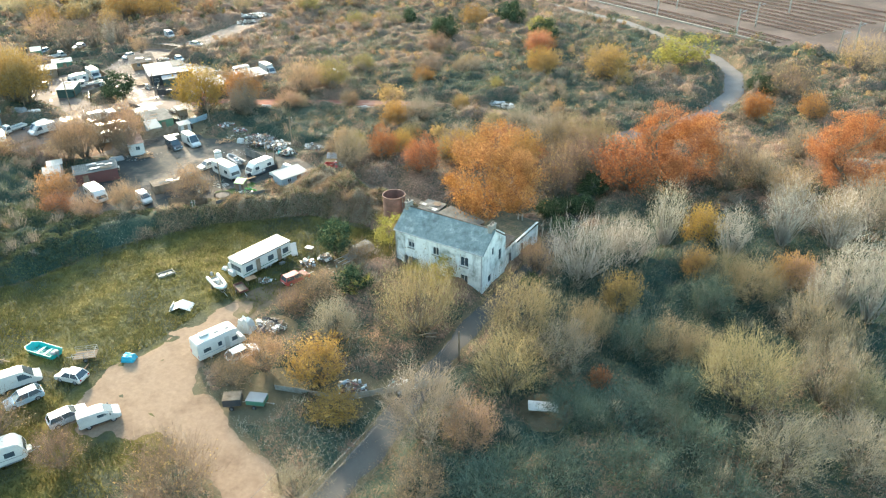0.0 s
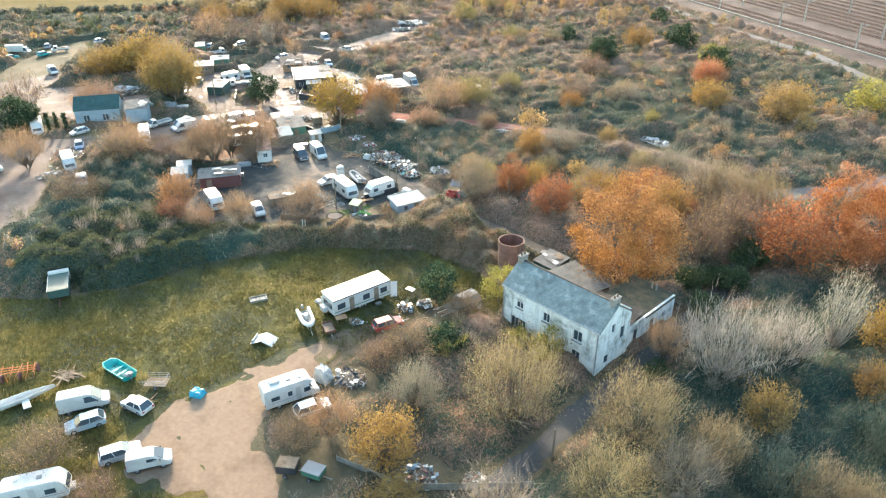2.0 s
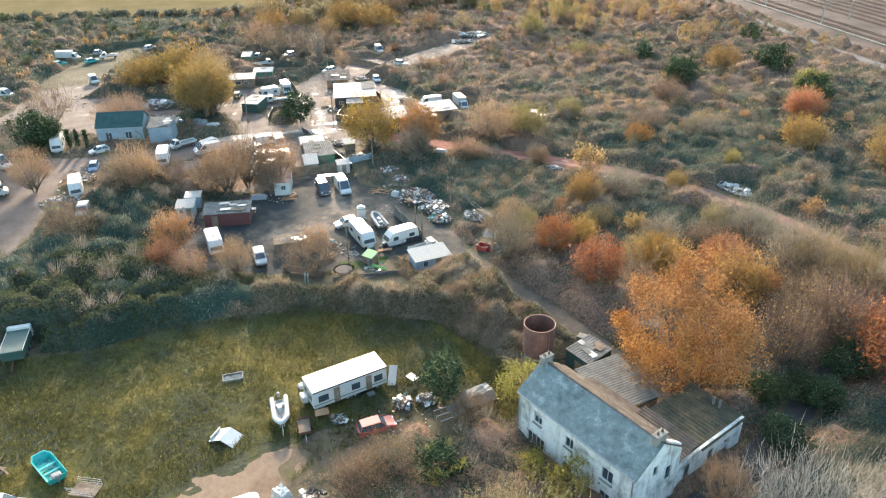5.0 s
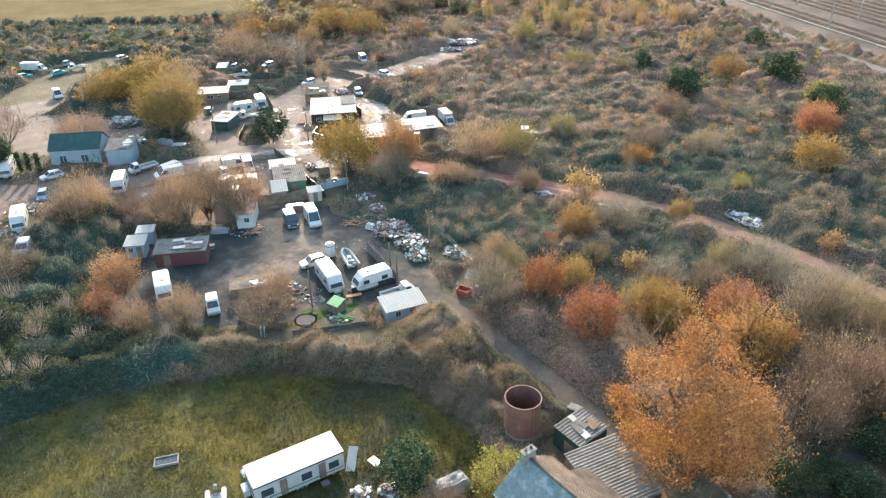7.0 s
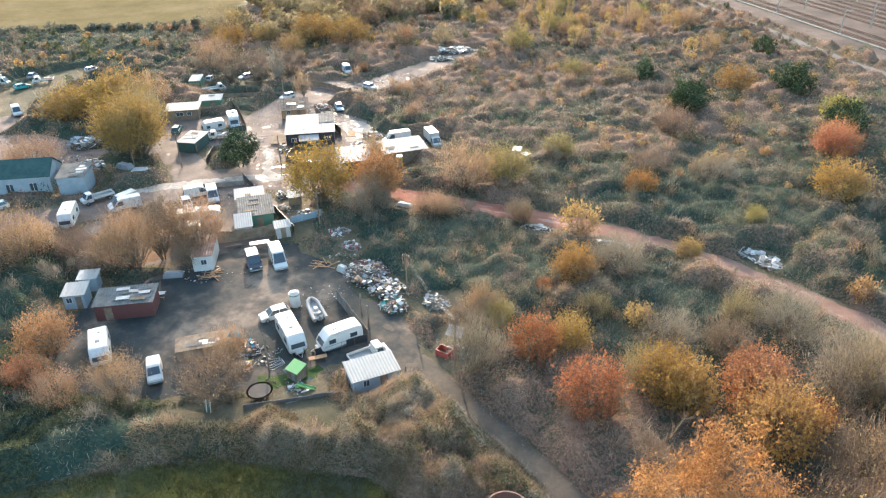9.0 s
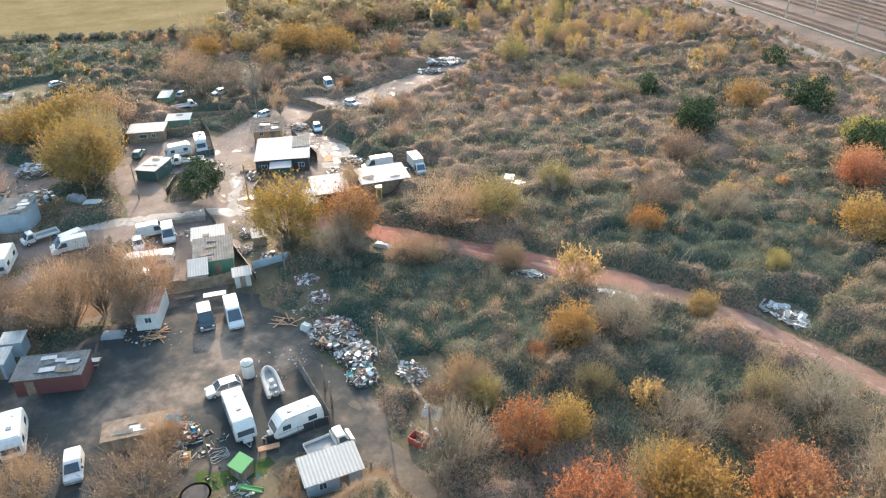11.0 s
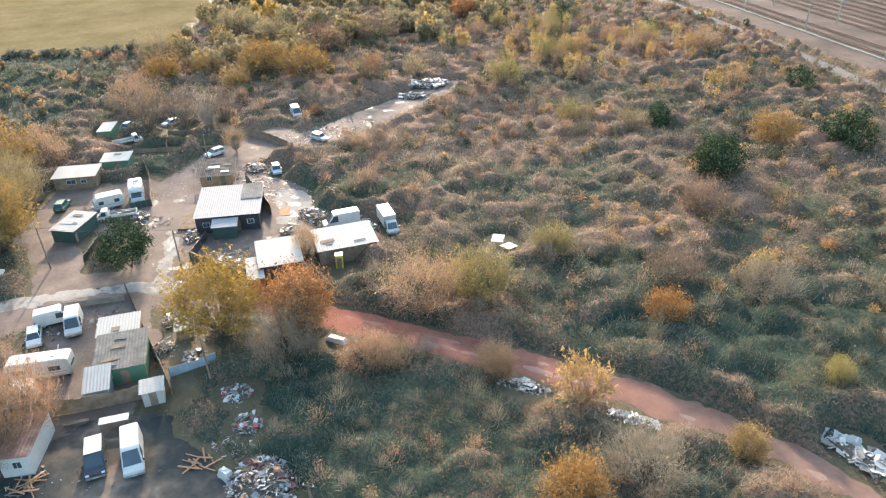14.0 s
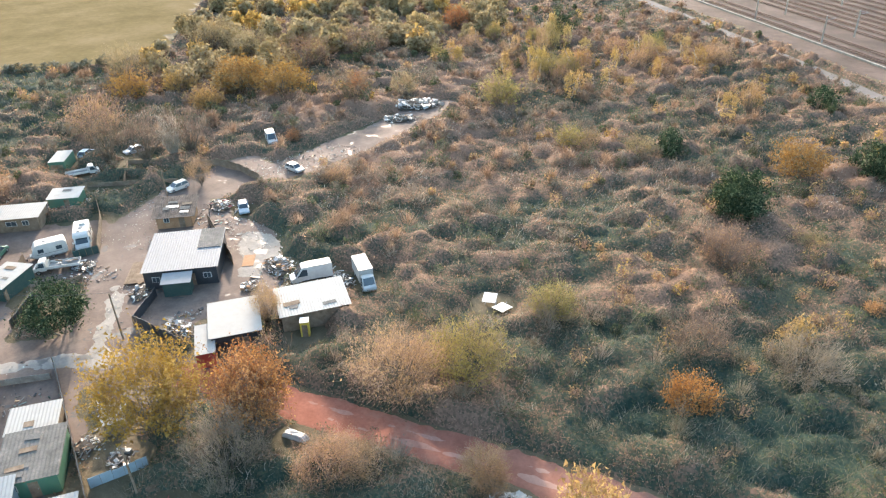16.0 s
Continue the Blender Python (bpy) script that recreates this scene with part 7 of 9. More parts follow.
def cart(x, y, yaw, label, L=2.4, W=1.4, H=0.45, side=None, cover=None, hoop=False):
    r = thing("trailer", label, "trailer", "trailers")
    side = side or c_metal
    boxpart("floor", r, c_wood, 0, 0, 0.5, L, W, 0.05)
    if hoop:
        for s in (-1, 1):
            for zz in (0.7, 1.0, 1.3):
                rod("rail", r, side, (-L / 2, s * W / 2, zz), (L / 2, s * W / 2, zz), 0.03, 5)
            for px in (-L / 2, 0, L / 2):
                rod("upright", r, side, (px, s * W / 2, 0.5), (px, s * W / 2, 1.32), 0.03, 5)
        rod("rail", r, side, (-L / 2, -W / 2, 1.3), (-L / 2, W / 2, 1.3), 0.03, 5)
    else:
        for s in (-1, 1):
            boxpart("side", r, side, 0, s * (W / 2 - 0.02), 0.52, L, 0.04, H)
            boxpart("end", r, side, s * (L / 2 - 0.02), 0, 0.52, 0.04, W - 0.08, H)
    if cover:
        boxpart("cover", r, cover, 0, 0, 0.5 + H, L + 0.06, W + 0.06, 0.1, bevel=0.04)
    rod("drawbar", r, c_metal, (L / 2, 0, 0.46), (L / 2 + 1.0, 0, 0.42), 0.04, 6)
    rod("prop", r, c_metal, (L / 2 + 0.8, 0, 0), (L / 2 + 0.8, 0, 0.44), 0.03, 5)
    wheels(r, (-0.1,), W / 2 + 0.16, 0.27, 0.15)
    return set_at(r, x, y, yaw)


def heap(x, y, rx_, ry_, H, n, label, mats, seed, yaw=0.0, category="rubbish heap", size=1.0):
    """A heap of loose pieces over a low mound."""
    rng = random.Random(seed)
    r = thing("rubbish_heap", label, category, "rubbish and scrap")
    bm = bmesh.new()
    bmesh.ops.create_icosphere(bm, subdivisions=3, radius=1)
    for v in bm.verts:
        k = 1 + 0.22 * noise.noise(v.co * 2.3 + Vector((seed, 0, 0)))
        v.co = Vector((v.co.x * rx_ * 0.85 * k, v.co.y * ry_ * 0.85 * k, max(-0.1, v.co.z * H * 0.75 * k)))
    part("mound", bm, m_lane, r)
    o = bits("scrap", 40 + 3 * n, rx_ * 1.05, ry_ * 1.05, H * 1.05, c_rubble if category == "rubble" else c_scrap, seed, 0.07, 0.5 * size)
    o.parent = r
    for i in range(n // 2 + 6):
        a, k = rng.uniform(0, 2 * math.pi), math.sqrt(rng.uniform(0, 1))
        px, py = k * rx_ * math.cos(a), k * ry_ * math.sin(a)
        pz = H * 0.75 * math.sqrt(max(0, 1 - k * k)) * rng.uniform(0.75, 1.05)
        kind = rng.random()
        s = size
        if category == "rubble":
            kind = 0.5
        if kind < 0.36:
            d = Vector((rng.uniform(-1, 1), rng.uniform(-1, 1), rng.uniform(-0.2, 0.35))) * rng.uniform(0.5, 1.1) * s
            rod("bar", r, rng.choice(mats), Vector((px, py, pz + 0.12)) - d / 2, Vector((px, py, pz + 0.12)) + d / 2, rng.uniform(0.03, 0.07), 5)
        elif kind < 0.86:
            boxpart("sheet", r, rng.choice(mats), px, py, pz, rng.uniform(0.4, 1.2) * s, rng.uniform(0.25, 0.7) * s, 0.05, rng.uniform(0, 180), rng.uniform(-25, 25), rng.uniform(-25, 25))
        else:
            boxpart("crate", r, rng.choice(mats), px, py, pz - 0.05, rng.uniform(0.25, 0.7) * s, rng.uniform(0.25, 0.6) * s, rng.uniform(0.2, 0.5) * s, rng.uniform(0, 180), rng.uniform(-20, 20), rng.uniform(-15, 15), bevel=0.03)
    return set_at(r, x, y, yaw)


def covered(x, y, yaw, label, mat, L, W, H, seed=1, category="covered object"):
    """Something under a draped cover."""
    r = thing("covered_heap", label, category)
    bm = bmesh.new()
    bmesh.ops.create_cube(bm, size=2)
    bmesh.ops.subdivide_edges(bm, edges=bm.edges[:], cuts=6, use_grid_fill=True)
    for v in bm.verts:
        p = v.co
        z = (p.z + 1) / 2
        k = 1 - 0.28 * z ** 2
        w = 1 + 0.12 * noise.noise(p * 2.1 + Vector((seed * 3.1, 0, 0))) + 0.06 * noise.noise(p * 5.3)
        v.co = Vector((p.x * L / 2 * k * w, p.y * W / 2 * k * w, z * H * (1 + 0.2 * noise.noise(Vector((p.x * 1.6, p.y * 1.6, seed)))) - 0.05))
    part("cover", bm, mat, r)
    for s in (-1, 1):
        rod("rope", r, c_rubber, (s * L * 0.2, -W / 2 * 0.9, 0.02), (s * L * 0.2, W / 2 * 0.9, H * 0.95), 0.015, 4)
    return set_at(r, x, y, yaw)


def table(x, y, yaw, label, top, L=1.6, W=0.8, H=0.75, benches=False, furniture="table"):
    r = thing(furniture, label, furniture, "outdoor furniture")
    boxpart("top", r, top, 0, 0, H - 0.06, L, W, 0.06, bevel=0.01)
    for sx in (-1, 1):
        for sy in (-1, 1):
            rod("leg", r, c_wood, (sx * (L / 2 - 0.12), sy * (W / 2 - 0.1), 0), (sx * (L / 2 - 0.12), sy * (W / 2 - 0.1), H - 0.05), 0.04, 5)
    if benches:
        for s in (-1, 1):
            boxpart("bench_board", r, c_wood, 0, s * (W / 2 + 0.35), 0.4, L, 0.26, 0.05)
            for sx in (-1, 1):
                rod("bench_leg", r, c_wood, (sx * (L / 2 - 0.15), s * (W / 2 + 0.35), 0), (sx * (L / 2 - 0.15), s * (W / 2 + 0.35), 0.42), 0.035, 5)
    return set_at(r, x, y, yaw)


def boards(x, y, yaw, label, mat, n, L, spread, seed, category="timber"):
    """Loose boards or branches lying crosswise."""
    rng = random.Random(seed)
    r = thing("timber_pile", label, category, "rubbish and scrap")
    for i in range(n):
        boxpart("board", r, mat, rng.uniform(-spread, spread), rng.uniform(-spread, spread), 0.02 + 0.05 * (i % 6), L * rng.uniform(0.5, 1.1), rng.uniform(0.08, 0.22), 0.05, rng.uniform(-35, 35) + (90 if rng.random() < 0.25 else 0), rng.uniform(-4, 4), rng.uniform(-5, 5))
    return set_at(r, x, y, yaw)


# clearing and meadow
dinghy(-81.9, 30.1, 192, "teal plastic dinghy lying on the grass", c_teal, 4.8, 2.0)
cart(-76.3, 32.5, 225, "empty galvanised trailer with rail sides", 2.6, 1.6, side=c_metal, hoop=True)
boards(-74.8, 31.0, 55, "two long planks lying on grass", c_newwood, 2, 2.6, 0.4, 4)
covered(-71.5, 35.2, 30, "blue tarpaulin over a small heap", c_tarpblue, 1.6, 1.2, 0.8, 2)
covered(-63.7, 47.4, 10, "white sheet draped over a tall bundle", c_white, 1.9, 1.5, 1.9, 3)
heap(-61.4, 49.6, 2.2, 1.8, 0.9, 34, "dark tangle of bicycles and scrap beside the motorhome", (c_black, c_rubber, c_metal, c_white), 11)
broken = thing("hull_shell", "broken white boat shell lying on the grass", "boat hull")
bm = bmesh.new()
for a in range(2):
    block(bm, 0.75 * (1 if a else -1), 0, 0.3, 1.7, 2.0, 0.07, 0, 0, 24 if a else -24)
part("shell", bm, c_white, broken, "white folded fibreglass panel")
boxpart("transom", broken, c_white, -1.3, 0, 0.0, 0.1, 1.7, 0.55, ry=10)
set_at(broken, -75.4, 46.2, 35)
inflatable(-74.8, 52.3, -20, "white inflatable boat on a road trailer", c_white)
cart(-71.5, 53.5, -20, "bare rusty trailer frame", 2.4, 1.3, 0.3, c_rust)
table(-72.2, 56.0, 70, "brown wooden table by the static caravan", c_newwood, 1.5, 1.1)
heap(-70.6, 57.2, 0.9, 0.7, 0.5, 12, "small clutter of white and green bits", (c_white, c_greenpaint, c_wood), 5)
ramp_ = thing("ramp_board", "pale board leaning on the static caravan", "board")
boxpart("board", ramp_, c_cream, 0, 0, 0.55, 2.6, 0.95, 0.06, 0, 0, 24)
set_at(ramp_, -73.0, 65.7, -40)
table(-71.2, 67.3, 10, "white plastic table on the grass", c_white, 1.3, 0.9)
heap(-68.6, 64.3, 1.3, 1.0, 0.8, 22, "pale boards and blue bits dumped by the drive", (c_newwood, c_white, c_steelblue), 6)
heap(-67.4, 66.6, 1.1, 1.0, 1.0, 20, "white panels and boards leaning together", (c_newwood, c_white, c_cream), 7)
covered(-64.2, 71.6, 80, "car under a silver-blue cover", c_tarpsilver, 3.9, 1.9, 1.4, 4, "covered car")
wreck = thing("chicken_run", "open timber frame with a grey roof in brambles", "pen")
for sx in (-1.3, 1.3):
    for sy in (-0.9, 0.9):
        rod("post", wreck, c_wood, (sx, sy, 0), (sx, sy, 1.4), 0.05, 5)
for sy in (-0.9, 0, 0.9):
    rod("beam", wreck, c_cream, (-1.4, sy, 1.4), (1.4, sy, 1.4), 0.05, 5)
boxpart("roof_sheet", wreck, c_fibre, 0.8, 0, 1.44, 1.5, 2.0, 0.05)
set_at(wreck, -63.2, 66.7, 80)
# dark block and sheet stand for the trailer's open, shaded inside
ftr = thing("field_trailer", "farm trailer with white ends, dark green tarpaulin for its shaded inside", "trailer", "trailers")
boxpart("load_bed", ftr, c_tarpgreen, 0, 0, 0.75, 5.0, 2.6, 1.25, bevel=0.08)
bm = bmesh.new()
bmesh.ops.create_grid(bm, x_segments=14, y_segments=8, size=1)
for v_ in bm.verts:
    v_.co = Vector((v_.co.x * 2.45, v_.co.y * 1.32, 2.04 - 0.16 * (1 - v_.co.y ** 2) + 0.05 * noise.noise(v_.co * 4)))
part("tarpaulin", bm, c_tarpgreen, ftr, "sagging dark green sheet that stands for the shaded inside")
boxpart("front_board", ftr, c_white, 2.75, 0, 0.7, 0.7, 2.7, 1.65, bevel=0.06)
for s_ in (-1, 1):
    boxpart("side_rail", ftr, c_white, 0, s_ * 1.33, 1.98, 5.0, 0.06, 0.08)
rod("drawbar", ftr, c_rust, (-2.4, 0, 0.7), (-4.2, 0, 0.35), 0.07, 6)
rod("prop", ftr, c_rust, (-3.9, 0, 0), (-3.9, 0, 0.45), 0.05, 6)
wheels(ftr, (-0.7, 0.6), 1.25, 0.42, 0.28)
set_at(ftr, -105.4, 30.8, 161)
boards(-90.2, 76.6, 30, "broken white planks lying on the grass", c_white, 4, 2.2, 0.7, 81)
har = thing("hay_rake", "rusty orange hay rake with spoked wheels in weeds", "farm machine")
rng_h = random.Random(12)
for i in range(3):
    rod("beam", har, c_orange, (-2.6, -0.5 + 0.5 * i, 0.7 + 0.1 * i), (2.6, -0.4 + 0.45 * i, 0.8 - 0.05 * i), 0.07, 6)
for i in range(9):
    x_ = -2.4 + 0.6 * i
    rod("crossbar", har, c_orange if i % 3 else c_rust, (x_, -0.9, 0.65), (x_ + rng_h.uniform(-0.4, 0.4), 0.9, 0.85 + rng_h.uniform(-0.2, 0.3)), 0.05, 6)
    for j in range(3):
        y_ = -0.9 + 0.8 * j
        rod("tine", har, c_orange if (i + j) % 2 else c_rust, (x_, y_, 0.75), (x_ + rng_h.uniform(-0.4, 0.4), y_ - 0.5, 0.03), 0.03, 5)
for x_, y_ in ((-2.7, 0.2), (2.7, 0.2), (-0.9, -1.2), (1.0, -1.2)):
    rim_ = rod("wheel", har, c_rust, (x_ - 0.06, y_, 0.55), (x_ + 0.06, y_, 0.55), 0.55, 14)
    rod("tyre", rim_, c_rubber, (x_ - 0.09, y_, 0.55), (x_ - 0.05, y_, 0.55), 0.5, 14)
set_at(har, -90.0, 20.6, 62)
boards(-85.4, 25.2, 40, "heap of cut branches on the grass", c_wood, 26, 3.0, 1.0, 8)
glider = thing("boat_hull", "long white hull with a side float on grass", "boat hull")
hull("hull", glider, c_white, 8.2, 1.3, 0.8, 0.1, 0.3)
boxpart("float_arm", glider, c_white, 0.8, -1.3, 0.55, 0.8, 1.8, 0.14, bevel=0.05)
set_at(glider, -84.0, 19.4, 84)
cart(-54.1, 36.6, 40, "small box trailer with brown canvas cover", 2.0, 1.5, 0.9, c_black, c_wood)
cart(-51.9, 38.2, 25, "small trailer with pale grey cover", 2.1, 1.5, 0.6, c_greenpaint, c_tarpsilver)
panelf = thing("door_panel", "white weathered panel lying in the undergrowth", "panel")
boxpart("panel", panelf, c_white, 0, 0, 0.9, 3.3, 1.4, 0.08, 0, 6, 3)
set_at(panelf, -24.2, 54.6, 30)
heap(-44.5, 46.0, 2.0, 1.4, 0.7, 30, "blue and rusty scrap by the stone wall", (c_steelblue, c_rust, c_white, c_conc), 9)
heap(-40.0, 49.5, 1.6, 1.2, 0.6, 20, "reddish rubble and white bits by the wall", (c_tile, c_white, c_conc), 10)

# yard by the lane
tank2 = thing("plastic_tank", "white plastic water tank with green band", "tank")
rod("barrel", tank2, c_white, (0, 0, 0.25), (0, 0, 2.3), 0.72, 18)
rod("band", tank2, c_greenpaint, (0, 0, 2.0), (0, 0, 2.12), 0.735, 18)
rod("lid", tank2, c_cream, (0, 0, 2.3), (0, 0, 2.55), 0.7, 18, 0.3)
for i in range(3):
    a = 2.1 * i
    rod("leg", tank2, c_metal, (0.6 * math.cos(a), 0.6 * math.sin(a), 0), (0.6 * math.cos(a), 0.6 * math.sin(a), 0.3), 0.06, 5)
set_at(tank2, -112.0, 84.3, 0)
inflatable(-108.8, 85.7, 168, "grey inflatable boat with outboard motor", c_tarpsilver, 5.2, 2.0, 0.3)
plank_fence(-110.0, 89.6, -99.4, 88.2, "white and dark sheet fence round a caravan pitch", c_fibre, 1.7, 1.2)
plank_fence(-99.2, 88.0, -100.6, 81.4, "dark panel fence beside a caravan", c_black, 1.1, 1.6)
for px, py in ((-104.5, 90.3), (-101.5, 89.6)):
    pole(px, py, 3.6, "thin bare post by the fence", 1.0, False)
table(-99.5, 81.2, 72, "pale plank bench table on the lawn", c_newwood, 2.2, 0.7, 0.6)
trampo = thing("trampoline", "round garden trampoline on thin legs", "trampoline")
bm = bmesh.new()
ro, ri = [], []
for i in range(20):
    a = 2 * math.pi * i / 20
    ro.append(bm.verts.new((1.5 * math.cos(a), 1.5 * math.sin(a), 0.75)))
    ri.append(bm.verts.new((1.28 * math.cos(a), 1.28 * math.sin(a), 0.75)))
for i in range(20):
    bm.faces.new((ro[i], ro[(i + 1) % 20], ri[(i + 1) % 20], ri[i]))
bmesh.ops.solidify(bm, geom=bm.faces[:], thickness=0.06)
part("rim", bm, c_steelblue, trampo)
rod("mat", trampo, c_rubber, (0, 0, 0.71), (0, 0, 0.73), 1.27, 20)
for i in range(6):
    a = math.pi * i / 3
    rod("leg", trampo, c_metal, (1.4 * math.cos(a), 1.4 * math.sin(a), 0), (1.4 * math.cos(a), 1.4 * math.sin(a), 0.74), 0.03, 5)
set_at(trampo, -97.9, 73.0, 0)
slide = thing("play_slide", "lime green plastic garden slide", "slide")
boxpart("chute", slide, c_lime, 0, 0, 0.5, 2.2, 0.45, 0.06, 0, 0, 24, bevel=0.02)
for s in (-1, 1):
    boxpart("chute_side", slide, c_lime, 0, s * 0.24, 0.52, 2.2, 0.05, 0.18, 0, 0, 24)
    rod("ladder_rail", slide, c_lime, (-1.0, s * 0.2, 1.0), (-1.4, s * 0.2, 0.0), 0.04, 5)
for i in range(3):
    rod("rung", slide, c_lime, (-1.1 - 0.1 * i, -0.2, 0.8 - 0.25 * i), (-1.1 - 0.1 * i, 0.2, 0.8 - 0.25 * i), 0.03, 5)
set_at(slide, -95.4, 77.6, 60)
heap(-96.2, 77.0, 1.3, 1.0, 0.4, 14, "scattered pale toys on the lawn", (c_lime, c_white, c_cream), 21, category="toys", size=0.8)
covered(-94.6, 75.6, 70, "grey-green sheet crumpled on the grass", c_tarpsilver, 2.2, 0.9, 0.35, 8, "sheet")
plank_fence(-96.6, 70.5, -92.2, 80.2, "low wire fence below the lawn", c_fibre, 0.8, 1.5)
plank_fence(-104.3, 66.2, -98.4, 70.0, "low dark board fence in the scrub", c_wood, 1.2, 1.2)
heap(-107.2, 75.2, 1.8, 1.4, 0.9, 34, "pallets, crates and tarpaulin beside a lean-to", (c_newwood, c_white, c_wood, c_tarpblue, c_red), 12)
heap(-103.8, 73.4, 1.3, 1.0, 0.6, 20, "boards with yellow and orange toys", (c_newwood, c_yellow, c_orange, c_cream), 13)
covered(-108.6, 74.4, 60, "blue tarpaulin on a timber lean-to", c_tarpblue, 1.6, 1.0, 2.0, 9)
boards(-111.0, 72.0, 65, "white boards on a lean-to roof", c_white, 4, 2.6, 0.5, 14)
hose = bpy.data.curves.new("hose", "CURVE")
hose.dimensions, hose.bevel_depth = "3D", 0.03
sp = hose.splines.new("NURBS")
sp.points.add(23)
for i in range(24):
    sp.points[i].co = (1.3 * math.cos(i * 0.9) * (0.6 + 0.4 * math.sin(i * 1.7)) + 0.05 * i, 1.1 * math.sin(i * 0.9), 0.05, 1)
sp.order_u = 3
hose.materials.append(c_cream)
tagged(new("hose", hose), "pale coiled garden hose on tarmac", "hose").matrix_basis = pose(-102.8, 76.8, 0)
pole(-101.2, 75.6, 6.0, "dark wooden post in the yard", 3.0, False)
table(-126.0, 70.2, 62, "white picnic table with benches", c_white, 1.7, 0.8, benches=True)
table(-130.7, 87.3, 70, "long white counter by parked vans", c_white, 3.0, 1.1, 1.0)
table(-133.4, 84.0, 70, "dark wooden bench along the fence", c_wood, 2.6, 0.5, 0.5, furniture="bench")
boards(-127.4, 78.0, 60, "orange-brown boards stacked before a cabin", c_newwood, 16, 2.6, 0.9, 15)
covered(-130.6, 73.6, 60, "small boat under a grey cover", c_tarpsilver, 2.8, 1.2, 0.8, 11)
heap(-113.0, 96.2, 3.6, 3.2, 1.7, 150, "large heap of scrap metal, furniture and boards", (c_metal, c_white, c_cream, c_newwood, c_grey, c_wood, c_metal, c_rust), 31, size=1.15)
heap(-107.6, 96.4, 3.0, 2.4, 1.3, 90, "heap of metal frames and pale scrap", (c_metal, c_white, c_metal, c_white, c_wood, c_cream), 32, size=1.1)
heap(-103.6, 94.8, 2.2, 1.8, 0.9, 60, "heap of green plastic and broken crates", (c_teal, c_greenpaint, c_wood, c_white, c_rust), 33)
boards(-119.6, 92.6, 20, "red-brown planks and pallets on the yard edge", c_newwood, 14, 2.2, 1.2, 16)
heap(-121.8, 98.6, 1.8, 1.4, 0.7, 36, "white and red rubbish under bushes", (c_white, c_red, c_wood, c_metal), 34)
heap(-127.2, 99.6, 1.8, 1.6, 0.6, 36, "scattered pale rubbish and rubble", (c_white, c_cream, c_conc, c_red), 35)
covered(-116.3, 94.0, 20, "white upright freezer lying by the heap", c_white, 1.6, 0.9, 1.0, 12, "freezer")
heap(-100.4, 99.6, 2.4, 1.8, 0.9, 50, "grey-green mound of plastic and leaves", (c_greenpaint, c_grey, c_wood, c_metal), 36)
heap(-90.4, 95.4, 1.6, 1.2, 0.6, 26, "red metal box and dumped sheets by the lane", (c_red, c_metal, c_grey, c_white), 37)
shel = thing("sheet_lean_to", "corrugated sheet leaning by a pole", "sheet")
roof_sheet("sheet", shel, c_metal, 2.2, 1.6, (0, 0, 1.0), 0, 28, 0, 0.2, 0.04)
rod("prop", shel, c_wood, (0.8, 0.5, 0), (0.8, 0.5, 1.25), 0.05, 5)
rod("prop", shel, c_wood, (-0.8, 0.5, 0), (-0.8, 0.5, 1.25), 0.05, 5)
set_at(shel, -93.0, 97.2, 30)
skip = thing("metal_bin", "open red metal bin by the lane", "bin")
for s in (-1, 1):
    boxpart("side", skip, c_red, 0, s * 0.6, 0, 1.8, 0.05, 0.9)
    boxpart("end", skip, c_red, s * 0.88, 0, 0, 0.05, 1.15, 0.9)
boxpart("floor", skip, c_rust, 0, 0, 0.02, 1.7, 1.15, 0.05)
set_at(skip, -91.0, 94.0, 20)
pole(-88.3, 93.6, 7.5)
pole(-104.8, 97.8, 7.0)
wire((-88.3, 93.6, 7.2), (-104.8, 97.8, 6.8), 0.8)
wire((-88.3, 93.6, 7.0), (-104.8, 97.8, 6.5), 1.1)
pole(-131.0, 98.0, 6.8)
rod("post", thing("gate_post", "leaning wooden gate post by the lane", "post"), c_wood, (-90.6, 87.9, -0.2), (-90.4, 88.0, 1.6), 0.09, 6)
# settlement fences
plank_fence(-137.4, 80.6, -134.6, 86.8, "weathered plank fence behind the yard", c_wood, 1.9)
plank_fence(-134.6, 86.8, -133.2, 91.0, "weathered plank fence by a garden shed", c_wood, 1.9)
plank_fence(-131.6, 93.8, -158.0, 95.9, "long dark fence beside the shack", c_black, 1.3, 1.6)
plank_fence(-134.8, 94.6, -134.2, 100.0, "pale blue corrugated sheet fence", c_steelblue, 1.5, 1.0)
plank_fence(-160.2, 85.0, -155.6, 95.0, "low stone-grey wall of slabs by the street", c_conc, 0.9, 1.6)
plank_fence(-160.6, 106.0, -151.6, 109.4, "dark panel fence round a cabin yard", c_black, 1.6)
plank_fence(-160.6, 106.0, -166.0, 110.6, "dark panel fence along the street", c_black, 1.4)
plank_fence(-176.4, 96.8, -170.2, 93.0, "low dark fence around a caravan pitch", c_black, 1.2)
plank_fence(-176.4, 96.8, -176.8, 103.4, "low wooden fence beside parked trucks", c_wood, 1.2)
plank_fence(-172.0, 100.6, -165.4, 100.0, "dark green low fence below an evergreen", c_tarpgreen, 0.9)
plank_fence(-185.5, 104.0, -195.0, 108.6, "wooden fence along the sandy street", c_wood, 1.3)
plank_fence(-198.0, 89.0, -188.0, 84.0, "long pale fence beside yellow willows", c_wood, 1.6)
plank_fence(-200.0, 93.0, -198.0, 89.0, "short wooden fence end", c_wood, 1.6)
